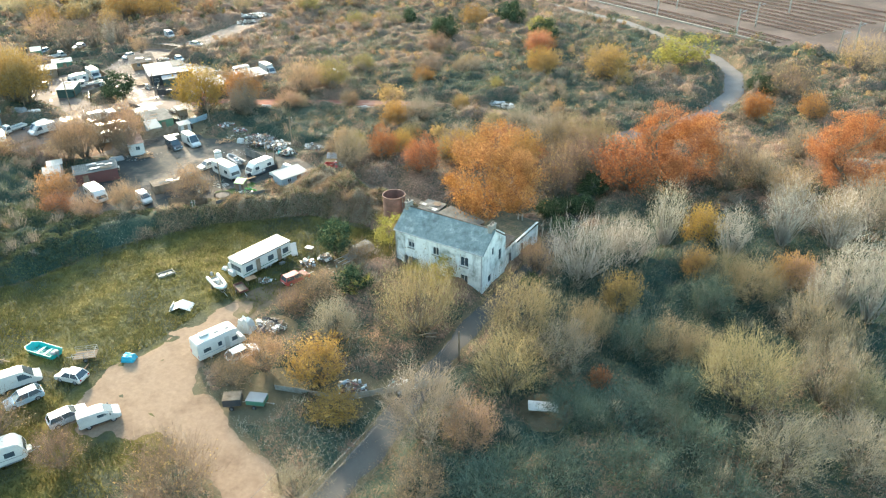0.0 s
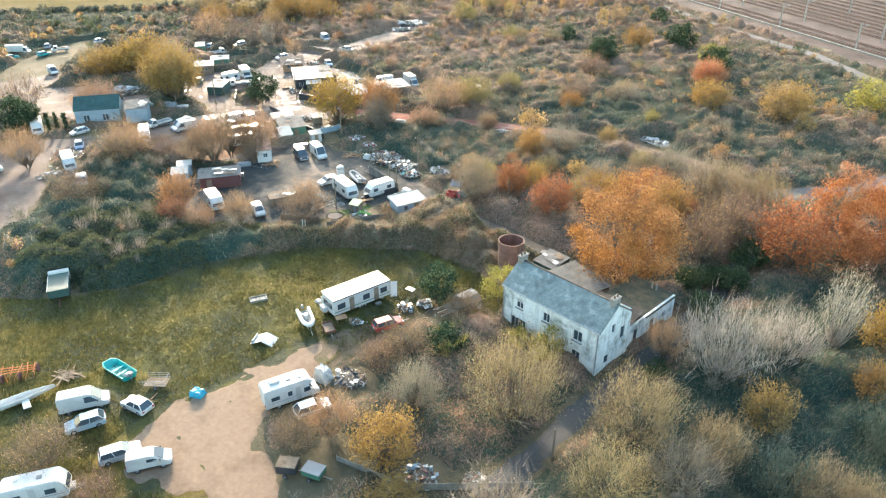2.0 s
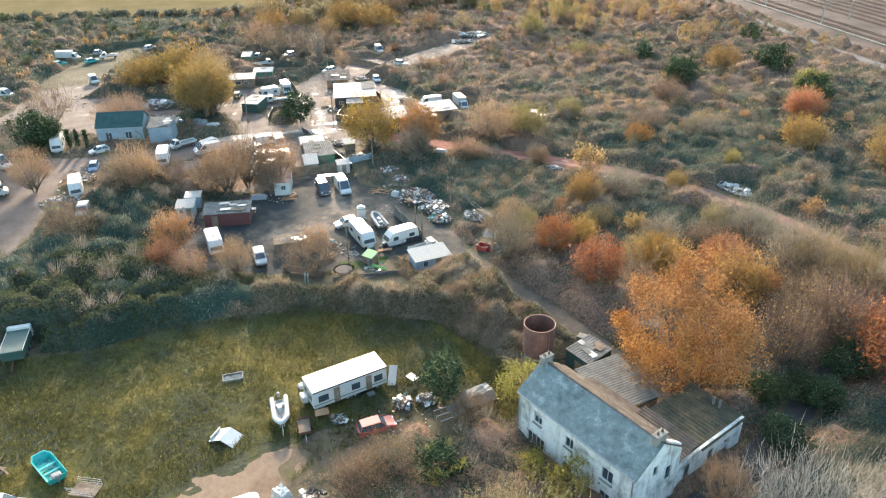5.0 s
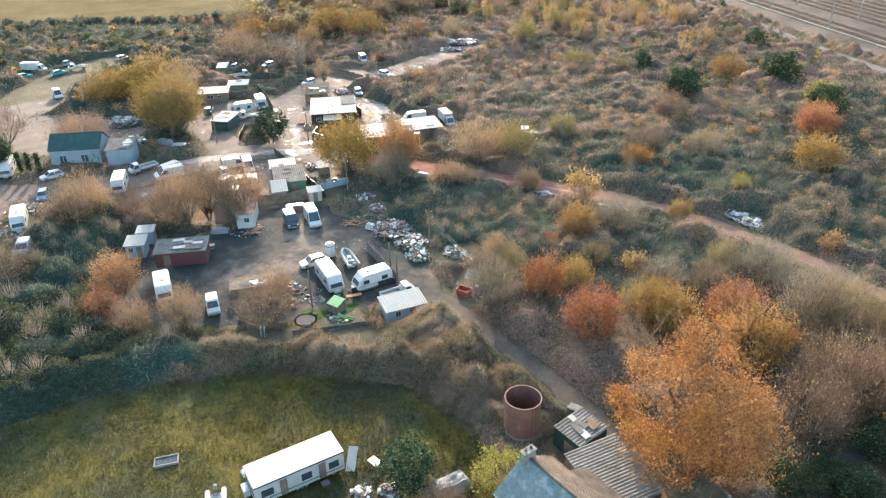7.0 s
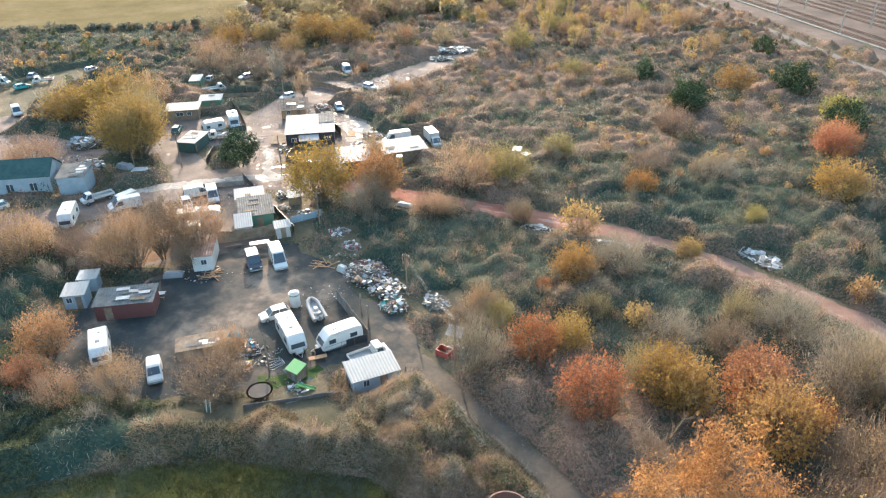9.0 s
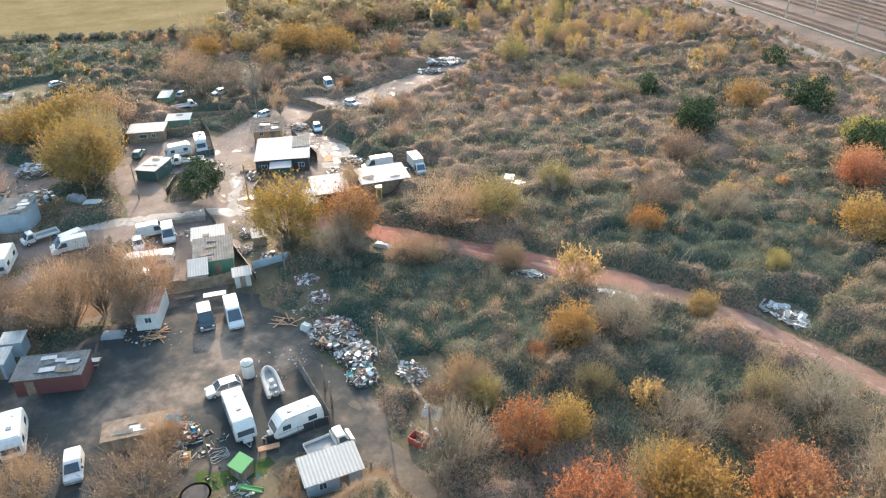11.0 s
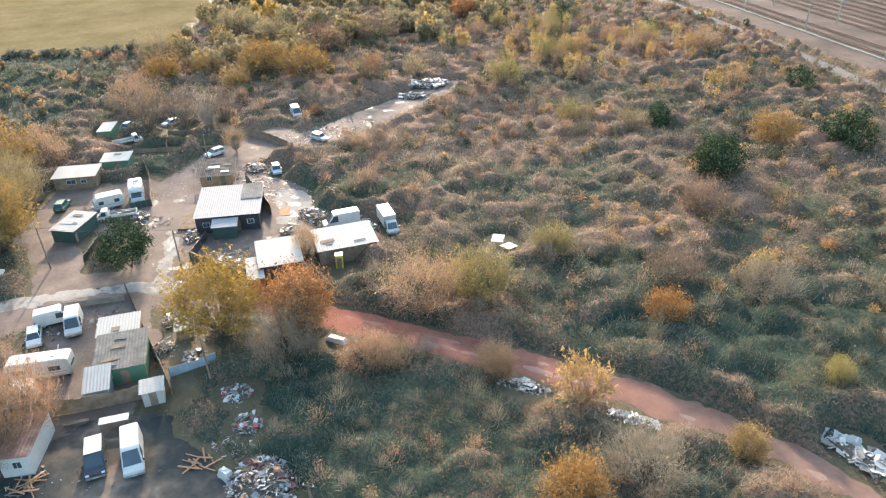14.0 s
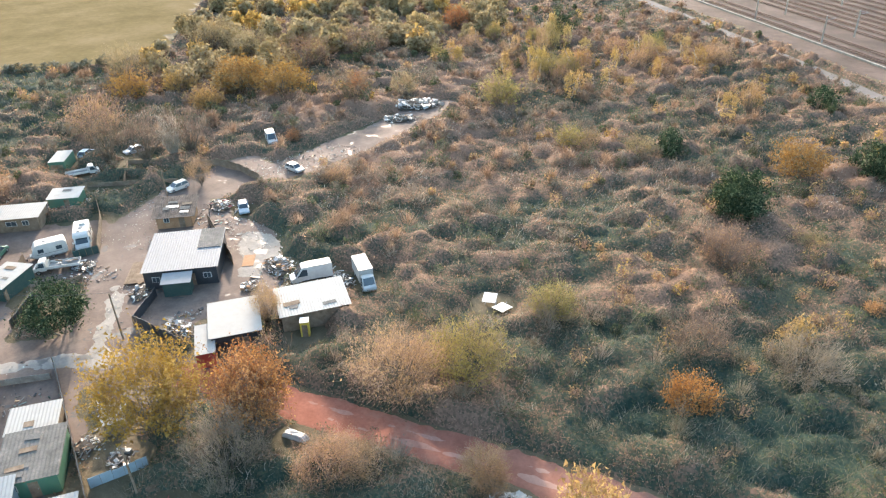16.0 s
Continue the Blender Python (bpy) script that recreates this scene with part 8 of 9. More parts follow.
plank_fence(-207.0, 135.0, -201.1, 137.5, "weathered plank fence beside red scrap", c_wood, 1.5, 1.2)
plank_fence(-201.1, 137.5, -194.0, 138.4, "weathered plank fence along the rubble track", c_wood, 1.5, 1.2)
plank_fence(-218.7, 121.3, -207.0, 135.0, "long low plank fence below bare trees", c_wood, 1.2, 1.6)
plank_fence(-208.3, 117.8, -217.2, 120.9, "dark plank fence beside scrap trucks", c_wood, 1.5, 1.4)
plank_fence(-184.3, 107.4, -195.9, 110.6, "dark plank fence beside a parked camper", c_wood, 1.6, 1.2)
plank_fence(-195.9, 110.6, -205.2, 112.0, "dark plank fence behind a cabin yard", c_wood, 1.6, 1.4)
plank_fence(-184.3, 107.4, -184.6, 103.8, "short dark green fence in front of a camper", c_tarpgreen, 1.3, 1.0)
plank_fence(-177.5, 93.7, -188.6, 97.7, "tall plank fence beside an open carport", c_wood, 1.7, 1.2)
plank_fence(-167.3, 122.3, -182.8, 124.4, "dark plank fence along the side of a cabin", c_wood, 1.9, 1.3)
plank_fence(-212.0, 112.0, -203.0, 126.0, "low timber fence behind the pitches", c_wood, 1.1, 1.4)
for px, py in ((-171.9, 88.6), (-158.6, 104.0), (-179.0, 81.3), (-194.0, 121.5)):
    pole(px, py, 7.0, arm=False)
wire((-171.9, 88.6, 6.9), (-158.6, 104.0, 6.9), 0.6)
wire((-171.9, 88.6, 6.9), (-179.0, 81.3, 6.9), 0.5)
covered(-178.6, 79.4, 30, "boat under a white cover beside a mast", c_tarpsilver, 3.4, 1.8, 1.1, 14)
covered(-175.6, 81.4, 60, "striped grey sheet over a low stack", c_white, 3.2, 1.8, 0.5, 15)
heap(-146.2, 98.6, 1.6, 1.4, 0.8, 30, "white broken chairs and scrap behind a shack", (c_white, c_cream, c_wood), 41)
heap(-141.0, 95.6, 1.2, 1.6, 0.8, 26, "pale junk by the long fence", (c_white, c_metal, c_wood), 42)
heap(-137.0, 98.0, 1.6, 1.4, 0.7, 26, "white scrap among brambles", (c_white, c_cream, c_metal), 43)
heap(-155.6, 110.6, 3.0, 1.4, 0.7, 46, "row of scrap and pallets along a cabin fence", (c_metal, c_white, c_wood, c_grey), 44, 20)
heap(-168.2, 109.0, 1.2, 2.4, 0.6, 30, "white goods and benches beside a cabin", (c_white, c_grey, c_wood), 45, 60)
heap(-159.8, 121.6, 1.4, 1.2, 0.6, 24, "white garden chairs and boxes", (c_white, c_cream, c_newwood), 46)
boards(-156.8, 124.4, 60, "yellowish board lying by a cabin", c_newwood, 3, 3.2, 0.4, 47)
heap(-162.5, 127.4, 3.0, 2.0, 0.8, 60, "spread of pale timber and poles", (c_newwood, c_cream, c_white, c_wood), 48)
boards(-156.0, 131.4, 40, "pile of pale poles by the track", c_cream, 20, 3.0, 1.4, 49)
heap(-152.6, 132.6, 2.4, 1.6, 0.7, 40, "corrugated sheets and blue drum in scrub", (c_metal, c_steelblue, c_conc, c_white), 50)
heap(-181.0, 104.6, 1.8, 1.4, 0.7, 34, "grey scrap and logs by the sandy street", (c_grey, c_metal, c_wood, c_white), 51)
heap(-188.0, 128.4, 2.6, 2.0, 1.0, 50, "red and white scrap behind a tiled hut", (c_red, c_white, c_metal, c_wood), 52)
heap(-212.0, 186.0, 7.0, 4.0, 1.4, 150, "long heap of white rubble and dumped panels", (c_white, c_cream, c_conc, c_white), 53, 60, size=1.7)
heap(-206.0, 178.0, 4.0, 2.4, 0.8, 60, "white rubble strewn along the track", (c_white, c_conc, c_cream), 54, 60, size=1.4)
heap(-183.4, 73.6, 3.2, 3.0, 1.5, 90, "blue-grey heap of scrap metal sheets", (c_steelblue, c_metal, c_white, c_tarpsilver), 55, size=1.4)
heap(-198.0, 76.0, 4.0, 3.6, 1.8, 110, "large silver-blue heap of scrap metal", (c_steelblue, c_metal, c_white, c_tarpsilver), 56, size=1.5)
heap(-225.0, 76.0, 2.6, 2.2, 1.3, 40, "rusty brown scrap bodies on rough ground", (c_rust, c_red, c_grey), 57, size=1.5)
heap(-150.6, 44.6, 4.2, 2.6, 0.8, 60, "pale sheets and boards dumped by parked vans", (c_white, c_cream, c_wood, c_newwood), 58, 50, size=1.3)
heap(-160.0, 50.0, 3.4, 2.2, 0.9, 50, "mixed white and brown rubbish by the street", (c_white, c_cream, c_wood, c_rust), 59, 50, size=1.2)
heap(-80.6, 144.4, 4.4, 1.5, 0.7, 70, "broken concrete slabs dumped beside the red track", (c_conc, c_cream, c_white), 60, -6, size=1.5, category="rubble")
heap(-97.0, 131.2, 3.0, 0.9, 0.4, 30, "pale stones along the red track", (c_conc, c_cream), 61, 28, category="rubble")
heap(-108.0, 125.8, 3.0, 1.0, 0.5, 30, "pale rubble bank beside the red track", (c_conc, c_cream), 62, 30, category="rubble")
covered(-128.8, 113.4, 30, "white sheet caught in the bushes", c_white, 2.8, 1.0, 0.8, 16, "sheet")
tr16 = thing("roof_panels", "two white panels on a broken trailer frame", "trailer")
boxpart("panel", tr16, c_white, -0.8, 0.6, 1.0, 1.8, 2.0, 0.08, 10, 6)
boxpart("panel", tr16, c_white, 1.3, -0.4, 0.6, 1.8, 2.2, 0.08, -20, -8)
for sx in (-1.2, 0.2, 1.6):
    rod("leg", tr16, c_metal, (sx, -0.4, 0), (sx, 0.5, 1.0), 0.06, 5)
set_at(tr16, -134.2, 145.0, 30)
covered(-103.0, 142.0, 20, "small white stone block in the scrub", c_white, 0.9, 0.7, 0.5, 17, "block")
# low stone wall along the dark lane below the house
plank_fence(-52.0, 41.0, -44.0, 44.0, "low mossy stone wall beside the garden", c_conc, 0.9, 1.2)
plank_fence(-44.0, 44.0, -36.0, 53.0, "low mossy stone wall along the ditch", c_conc, 0.9, 1.2)

# ---- railway ----
def rail_track(off, label):
    """A pair of rails with sleepers, off metres beyond the yard's edge."""
    r = thing("rail_track", label, "railway track", "railway tracks")
    d = Vector((-0.891, 0.454, 0)).normalized()
    nrm = Vector((0.454, 0.891, 0)).normalized()
    L = 330.0
    n = int(L / 1.3)
    cube = np.array([(x, y, z) for z in (0.06, 0.18) for y in (-1.25, 1.25) for x in (-0.13, 0.13)])
    v_ = (cube[None] + np.arange(n)[:, None, None] * np.array([1.3, 0, 0])).reshape(-1, 3)
    q = np.array([(4, 5, 7, 6), (0, 1, 5, 4), (2, 6, 7, 3), (0, 4, 6, 2), (1, 3, 7, 5)])
    o = tagged(mesh_object("sleeper_bed", v_, (q[None] + (np.arange(n) * 8)[:, None, None]).reshape(-1, 4), c_wood), kind="stuff")
    o.parent = r
    for s in (-0.72, 0.72):
        boxpart("rail", r, c_tank, L / 2, s, 0.18, L, 0.08, 0.16)
    o = Vector((-40, 238, 0)) + nrm * off
    r.matrix_basis = pose(o.x, o.y, 0.0, 0, 0, math.degrees(math.atan2(d.y, d.x)))


for i, off in enumerate((5, 10, 22, 27, 32, 37, 42, 48, 54, 60, 66, 74)):
    rail_track(off, "railway track with rusty rails and dark sleepers")


def mast(x, y, yaw):
    r = thing("catenary_mast", "grey overhead-line mast with bracket arm", "mast", "overhead-line masts")
    for s in (-0.2, 0.2):
        rod("upright", r, c_metal, (s, 0, -0.2), (s * 0.5, 0, 8.0), 0.13, 6)
    rod("bracket", r, c_metal, (0, 0, 6.8), (0, 3.0, 7.2), 0.09, 5)
    rod("stay", r, c_metal, (0, 0, 7.9), (0, 2.9, 7.2), 0.03, 5)
    for z_ in (1.5, 3.5, 5.5):
        rod("lattice", r, c_metal, (-0.18, 0, z_), (0.18, 0, z_ + 0.9), 0.03, 4)
    r.matrix_basis = pose(x, y, 0, 0, 0, yaw)


rd, rn = Vector((-0.891, 0.454)), Vector((0.454, 0.891))
for off in (3.0, 17.0, 45.0, 70.0):
    for i in range(8):
        p = Vector((-20, 228)) + rn * off + rd * (i * 36 + off * 0.3)
        mast(p.x, p.y, -27)
low = thing("cable_trough", "pale concrete cable trough along the tracks", "trough")
boxpart("trough", low, c_conc, 150, 0, 0.0, 300, 0.7, 0.5)
low.matrix_basis = pose(-40 + 0.454 * 1.2, 238 + 0.891 * 1.2, 0, 0, 0, math.degrees(math.atan2(0.454, -0.891)))

# strewn litter through the settlement
for i, (x_, y_, rx_, ry_, n_) in enumerate(((-126, 97, 5, 3, 120), (-119, 97, 4, 2.5, 120), (-140, 97, 4, 3, 110), (-105, 75.5, 3.4, 2, 110), (-97, 76, 3.5, 3.5, 60), (-129, 77, 3, 3, 80), (-157, 110, 5, 2, 120),
                                            (-160, 126, 6, 4, 200), (-185, 127, 7, 4, 180), (-198, 150, 5, 12, 260), (-150, 47, 8, 5, 160), (-162, 51, 6, 5, 120), (-178, 104, 5, 3, 110), (-205, 112, 6, 4, 100))):
    litter(x_, y_, rx_, ry_, n_, "strewn scrap, boards and litter on bare ground", 300 + i, 20 * i)
for i, (x_, y_, rx_, ry_, n_) in enumerate(((-151, 83, 6, 4, 90), (-146, 76, 6, 4, 110), (-152, 92, 4, 3, 60), (-171, 79, 6, 3, 60), (-190, 70, 6, 5, 160), (-215, 62, 9, 6, 140), (-67, 62, 3, 6, 70), (-92, 95, 4, 2, 70))):
    litter(x_, y_, rx_, ry_, n_, "scattered pale litter and boards", 340 + i, 25 * i)

pit = thing("trough", "dark open trough sunk in the meadow", "trough")
for s_ in (-1, 1):
    boxpart("side", pit, c_conc, 0, s_ * 0.6, 0, 2.4, 0.12, 0.28)
    boxpart("end", pit, c_conc, s_ * 1.14, 0, 0, 0.12, 1.08, 0.28)
boxpart("water", pit, c_glass, 0, 0, 0.02, 2.2, 1.08, 0.12, label="dark still water")
set_at(pit, -84.6, 50.6, 70)
for i, (px, py) in enumerate(((-78.2, 56.4), (-77.8, 58.0), (-75.6, 52.6))):
    covered(px, py, 40 * i, "white plastic sack of feed on the grass", c_white, 0.9, 0.7, 0.5, 60 + i, "sack")
lad = thing("striped_frame", "green and white striped wooden frame in the scrub", "frame")
for i in range(4):
    boxpart("slat", lad, c_white if i % 2 else c_greenpaint, 0.22 * i, 0, 0.0, 0.12, 0.08, 1.7, rx=-14)
boxpart("rail", lad, c_white, 0.33, 0.3, 1.2, 0.9, 0.06, 0.1)
set_at(lad, -99.0, 67.0, 50)

# plots round the large cabin
deck = thing("deck", "weathered grey timber deck beside a dark cabin", "deck")
for i in range(9):
    boxpart("plank", deck, c_wood, 0, (i - 4) * 0.34, 0.32, 6.2, 0.31, 0.05)
for sx_ in (-2.9, 2.9):
    for sy_ in (-1.4, 1.4):
        boxpart("leg", deck, c_wood, sx_, sy_, -0.05, 0.12, 0.12, 0.37)
set_at(deck, -173.6, 110.4, 152)
board_ = thing("board", "pale yellow sheet of plywood lying on grass", "board")
boxpart("sheet", board_, c_newwood, 0, 0, 0.0, 3.4, 1.7, 0.05, bevel=0.01)
set_at(board_, -167.0, 124.6, 150, 0.03)
litter(-171.0, 128.6, 6.0, 4.0, 150, "pale sticks and rubble strewn on sandy ground", 171, 40, c_rubble, 0.25)
litter(-178.0, 128.0, 4.0, 3.0, 90, "broken laths and rubble beside a cabin", 172, 40, c_rubble, 0.3)
litter(-198.0, 146.0, 10.0, 5.0, 260, "whitish rubble covering the bare track", 173, 58, c_rubble, 0.22)
litter(-200.0, 118.0, 6.0, 5.0, 120, "brown and white rubbish on bare earth", 174, 30, c_scrap, 0.3)
heap(-206.0, 107.0, 5.0, 3.2, 1.0, 80, "brown earth and rubble bank behind the cabins", (c_tile, c_conc, c_wood, c_rust), 175, 60, size=1.2, category="rubble")

# cables over the lane beside the clearing
pole(-36.9, 57.1, 4.6, "weathered wooden cable pole beside the lane", 1.0, False)
pole(-33.4, 22.0, 7.2, "weathered wooden cable pole over the lane", 1.0, False)
wire((-36.9, 57.1, 4.5), (-33.4, 22.0, 7.1), 0.3)
wire((-36.9, 57.1, 4.2), (-32.9, 22.0, 6.9), 0.5)
pole(-40.4, 30.4, 3.2, "short post at the end of a stone wall", 1.0, False)
wire((-40.4, 30.4, 3.1), (-40.3, 20.0, 3.0), 0.2)

for i, (x_, y_, rx_, ry_, n_) in enumerate(((-178, 100, 5, 4, 60), (-186, 112, 6, 3, 90), (-164, 104, 6, 3, 70), (-170, 108, 3, 2, 50), (-158, 90, 5, 3, 60), (-193, 118, 7, 4, 110), (-187, 134, 8, 4, 130), (-213, 168, 8, 4, 160), (-123, 84, 6, 4, 50), (-112, 88, 7, 3, 60))):
    litter(x_, y_, rx_, ry_, n_, "small scraps and stones on bare ground", 400 + i, 30 * i, c_rubble if i % 2 else None, 0.22)

# ---- brambles, undergrowth and grass ----
thicket_area = poly_sdf([(-98, 30), (-97, 46), (-95, 59), (-88, 68.5), (-80, 76.8), (-71, 81), (-66, 84), (-66, 87.4), (-78, 87.6), (-88, 87), (-91, 81), (-95.5, 71), (-101, 62), (-106, 55), (-118, 50), (-128, 52), (-140, 60), (-150, 62), (-146, 40), (-130, 28), (-116, 26)])


# a raster of the plan, one metre a cell, to look distances up in
PX, PY = np.meshgrid(np.arange(-482, 48), np.arange(-18, 364))
# parts of the scrub where the brambles are greener and darker
green_area = union(poly_sdf([(-150, 64), (-134, 62), (-127, 55), (-118, 48), (-116, 36), (-128, 30), (-144, 40), (-152, 52)]), poly_sdf([(-134, 96), (-124, 117), (-108, 128), (-90, 132), (-72, 130), (-66, 118), (-72, 104), (-98, 97), (-112, 96)]), poly_sdf([(-132, 134), (-100, 139), (-60, 144), (-45, 165), (-62, 182), (-104, 172), (-130, 152)]), poly_sdf([(-302, 130), (-250, 126), (-235, 100), (-262, 60), (-330, 10), (-345, 60), (-322, 110)]))
P_GREEN = green_area(PX, PY)
# floor of the wood east of the farmhouse, its shade put into bramble colour
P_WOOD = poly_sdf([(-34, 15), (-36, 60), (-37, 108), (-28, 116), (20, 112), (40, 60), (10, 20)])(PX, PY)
P_CLEAR, P_VIEW, P_THICKET = clear_area(PX, PY), view_area(PX, PY), thicket_area(PX, PY)
PARKED.remove((-103.0, 142.0))
for px_, py_ in PARKED:
    P_CLEAR = np.minimum(P_CLEAR, np.hypot(PX - px_, PY - py_) - 2.6)
P_REACH = np.hypot(55, seg_dist(PX, PY, [(0, 0), (-76, 95)], False))


def lookup(R, X, Y):
    fx, fy = np.clip(X + 482, 0, PX.shape[1] - 1.001), np.clip(Y + 18, 0, PX.shape[0] - 1.001)
    i, j = fx.astype(int), fy.astype(int)
    u, w = fx - i, fy - j
    return (R[j, i] * (1 - u) + R[j, i + 1] * u) * (1 - w) + (R[j + 1, i] * (1 - u) + R[j + 1, i + 1] * u) * w


def cells(X, Y, size, seed):
    """Cellular pattern: distance to the nearest bush centre, in cells, and a number for that bush."""
    x, y = np.asarray(X, float) / size, np.asarray(Y, float) / size
    xi, yi = np.floor(x), np.floor(y)
    best, who = np.full(x.shape, 9.0), np.zeros(x.shape)
    for a in (-1, 0, 1):
        for b in (-1, 0, 1):
            cx, cy = xi + a, yi + b
            h1 = np.sin(cx * 127.1 + cy * 311.7 + seed) * 43758.5453
            h2 = np.sin(cx * 269.5 + cy * 183.3 + seed) * 43758.5453
            h1, h2 = h1 - np.floor(h1), h2 - np.floor(h2)
            d = np.hypot(cx + h1 - x, cy + h2 - y)
            k = d < best
            best, who = np.where(k, d, best), np.where(k, (h1 * 7.31 + h2 * 3.77) % 1, who)
    return best, who


def mound(X, Y):
    """Height of the bramble cover: rounded bushes that crowd each other."""
    X, Y = np.asarray(X, float), np.asarray(Y, float)
    e = np.clip((lookup(P_CLEAR, X, Y) + 0.2) / 2.4, 0, 1)
    wx, wy = X + 2.2 * vnoise(X, Y, 3.5, 21), Y + 2.2 * vnoise(X, Y, 3.5, 22)
    d1, w1 = cells(wx, wy, 5.2, 11)
    d2, w2 = cells(wx, wy, 2.3, 12)
    big = vnoise(X, Y, 22, 13)
    t = np.clip(-lookup(P_THICKET, X, Y) / 2.0, 0, 1)
    b = np.clip(1 - d1 * d1 * 1.25, 0, 1) * (0.35 + 1.0 * w1)
    c = np.clip(1 - d2 * d2 * 1.4, 0, 1) * (0.3 + 0.9 * w2)
    h = (0.12 + 1.55 * b + 0.85 * c) * (0.4 + 1.05 * big) + t * (0.5 + 0.8 * b + 0.3 * c)
    return h * e - 0.15 * (1 - e) + (0.42 * vnoise(X, Y, 1.7, 14) + 0.25 * vnoise(X, Y, 0.8, 15) - 0.2) * e


def kind_of(X, Y):
    """A number from 0 to 1 for the bush that stands there."""
    wx, wy = X + 2.2 * vnoise(X, Y, 3.5, 21), Y + 2.2 * vnoise(X, Y, 3.5, 22)
    # wood and western thicket: shade painted as darker, greener bush colour
    shade = np.clip(-lookup(P_GREEN, X, Y) / 5, 0, 1) * 0.2 + np.clip(-lookup(P_WOOD, X, Y) / 4, 0, 1) * 0.22 + np.clip((2 - lookup(P_THICKET, X, Y)) / 4, 0, 1) * np.clip((-86 - X) / 14, 0, 1) * 0.22
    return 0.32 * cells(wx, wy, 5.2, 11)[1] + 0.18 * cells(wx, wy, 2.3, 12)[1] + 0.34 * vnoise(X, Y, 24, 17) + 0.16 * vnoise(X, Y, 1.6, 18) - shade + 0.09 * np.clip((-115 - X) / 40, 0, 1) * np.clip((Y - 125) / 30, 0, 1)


def scrub_here(X, Y):
    return (lookup(P_VIEW, X, Y) < 6) & (lookup(P_CLEAR, X, Y) > -0.35)


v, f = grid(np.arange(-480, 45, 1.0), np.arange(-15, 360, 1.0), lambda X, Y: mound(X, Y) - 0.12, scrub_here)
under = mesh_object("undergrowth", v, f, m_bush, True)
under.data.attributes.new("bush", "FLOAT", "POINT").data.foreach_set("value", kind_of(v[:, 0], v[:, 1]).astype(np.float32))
tagged(under, "rolling mass of brown and green bramble mounds", "brambles", kind="stuff")


def scatter(n, seed, where, near=1.8):
    """n places in the scrub, denser towards the camera's line of flight, and how coarse the growth there may be."""
    rng = np.random.default_rng(seed)
    X, Y = PX.ravel().astype(float), PY.ravel().astype(float)
    k = where(X, Y)
    X, Y, r = X[k], Y[k], P_REACH.ravel()[k]
    w = r ** -near
    i = rng.choice(len(X), n, p=w / w.sum())
    p = np.column_stack([X[i], Y[i]]) + rng.uniform(-0.55, 0.55, (n, 2))
    return p, rng, r[i]


def drift(X, Y, seed, scale=16):
    return 0.6 * vnoise(X, Y, scale, seed) + 0.4 * vnoise(X, Y, scale / 3.7, seed + 1)


def stems(name, n, seed, mat, label, pick, length=0.75, width=0.00028, lift=0.5):
    p, rng, reach = scatter(n, seed, lambda X, Y: scrub_here(X, Y) & pick(X, Y))
    st = np.column_stack([p, mound(p[:, 0], p[:, 1]) - 0.1])
    d = rng.normal(size=(n, 3))
    d[:, 2] = np.abs(d[:, 2]) * 0.6 + lift
    d /= np.linalg.norm(d, axis=1)[:, None]
    en = st + d * (length * rng.uniform(0.5, 1.4, n))[:, None]
    v, f = twig_cards(st, en, width * reach * rng.uniform(0.6, 1.4, n))
    tagged(mesh_object(name, v, f, mat), label, "brambles", kind="stuff")


def sprays(name, n, seed, mat, label, pick, size=0.0026, up=0.45):
    p, rng, reach = scatter(n, seed, lambda X, Y: scrub_here(X, Y) & pick(X, Y))
    z = mound(p[:, 0], p[:, 1]) + rng.uniform(-0.1, up, n)
    v, f = leaf_bits(rng, np.column_stack([p, z]), size * reach)
    tagged(mesh_object(name, v, f, mat), label, "brambles", kind="stuff")


l_bramble = leafy("bramble_leaves", [(0.0, (0.05, 0.065, 0.036)), (0.5, (0.085, 0.10, 0.052)), (0.85, (0.135, 0.135, 0.07)), (1.0, (0.20, 0.165, 0.095))], 0.35)
l_dead = leafy("dead_leaves", [(0.0, (0.17, 0.112, 0.075)), (0.5, (0.28, 0.182, 0.12)), (1.0, (0.38, 0.26, 0.17))], 0.4)
stems("dead_canes", 95000, 51, l_brush, "tangle of tan dead bramble canes", lambda X, Y: kind_of(X, Y) > 0.42)
stems("grey_canes", 90000, 52, l_grey, "grey-green bramble canes and weeds", lambda X, Y: kind_of(X, Y) < 0.55)
stems("pale_canes", 50000, 53, l_pale, "pale straw canes catching the sun", lambda X, Y: (drift(X, Y, 71) > 0.55) & (lookup(P_GREEN, X, Y) > -3) & (lookup(P_WOOD, X, Y) > 0), 0.8)
sprays("bramble_leaves", 225000, 54, l_bramble, "dull green bramble leaves", lambda X, Y: kind_of(X, Y) < 0.5)
sprays("dead_leaves", 200000, 55, l_dead, "brown withered leaves on brambles", lambda X, Y: kind_of(X, Y) > 0.38)

green_scrub = lambda X, Y: np.minimum(lookup(P_GREEN, X, Y), lookup(P_WOOD, X, Y)) < 1
stems("damp_stems", 60000, 59, l_ash, "thin grey dead stems standing in green brambles", lambda X, Y: green_scrub(X, Y) & (drift(X, Y, 77, 6) > 0.42), 1.0, 0.00026, 0.8)
in_thicket = lambda X, Y: (lookup(P_THICKET, X, Y) < 3) & (X > -125)
stems("thicket_canes", 60000, 56, l_brush, "dense pale canes of the bramble bank", lambda X, Y: in_thicket(X, Y) & (X > -98) & (drift(X, Y, 66, 9) > 0.4), 0.8)
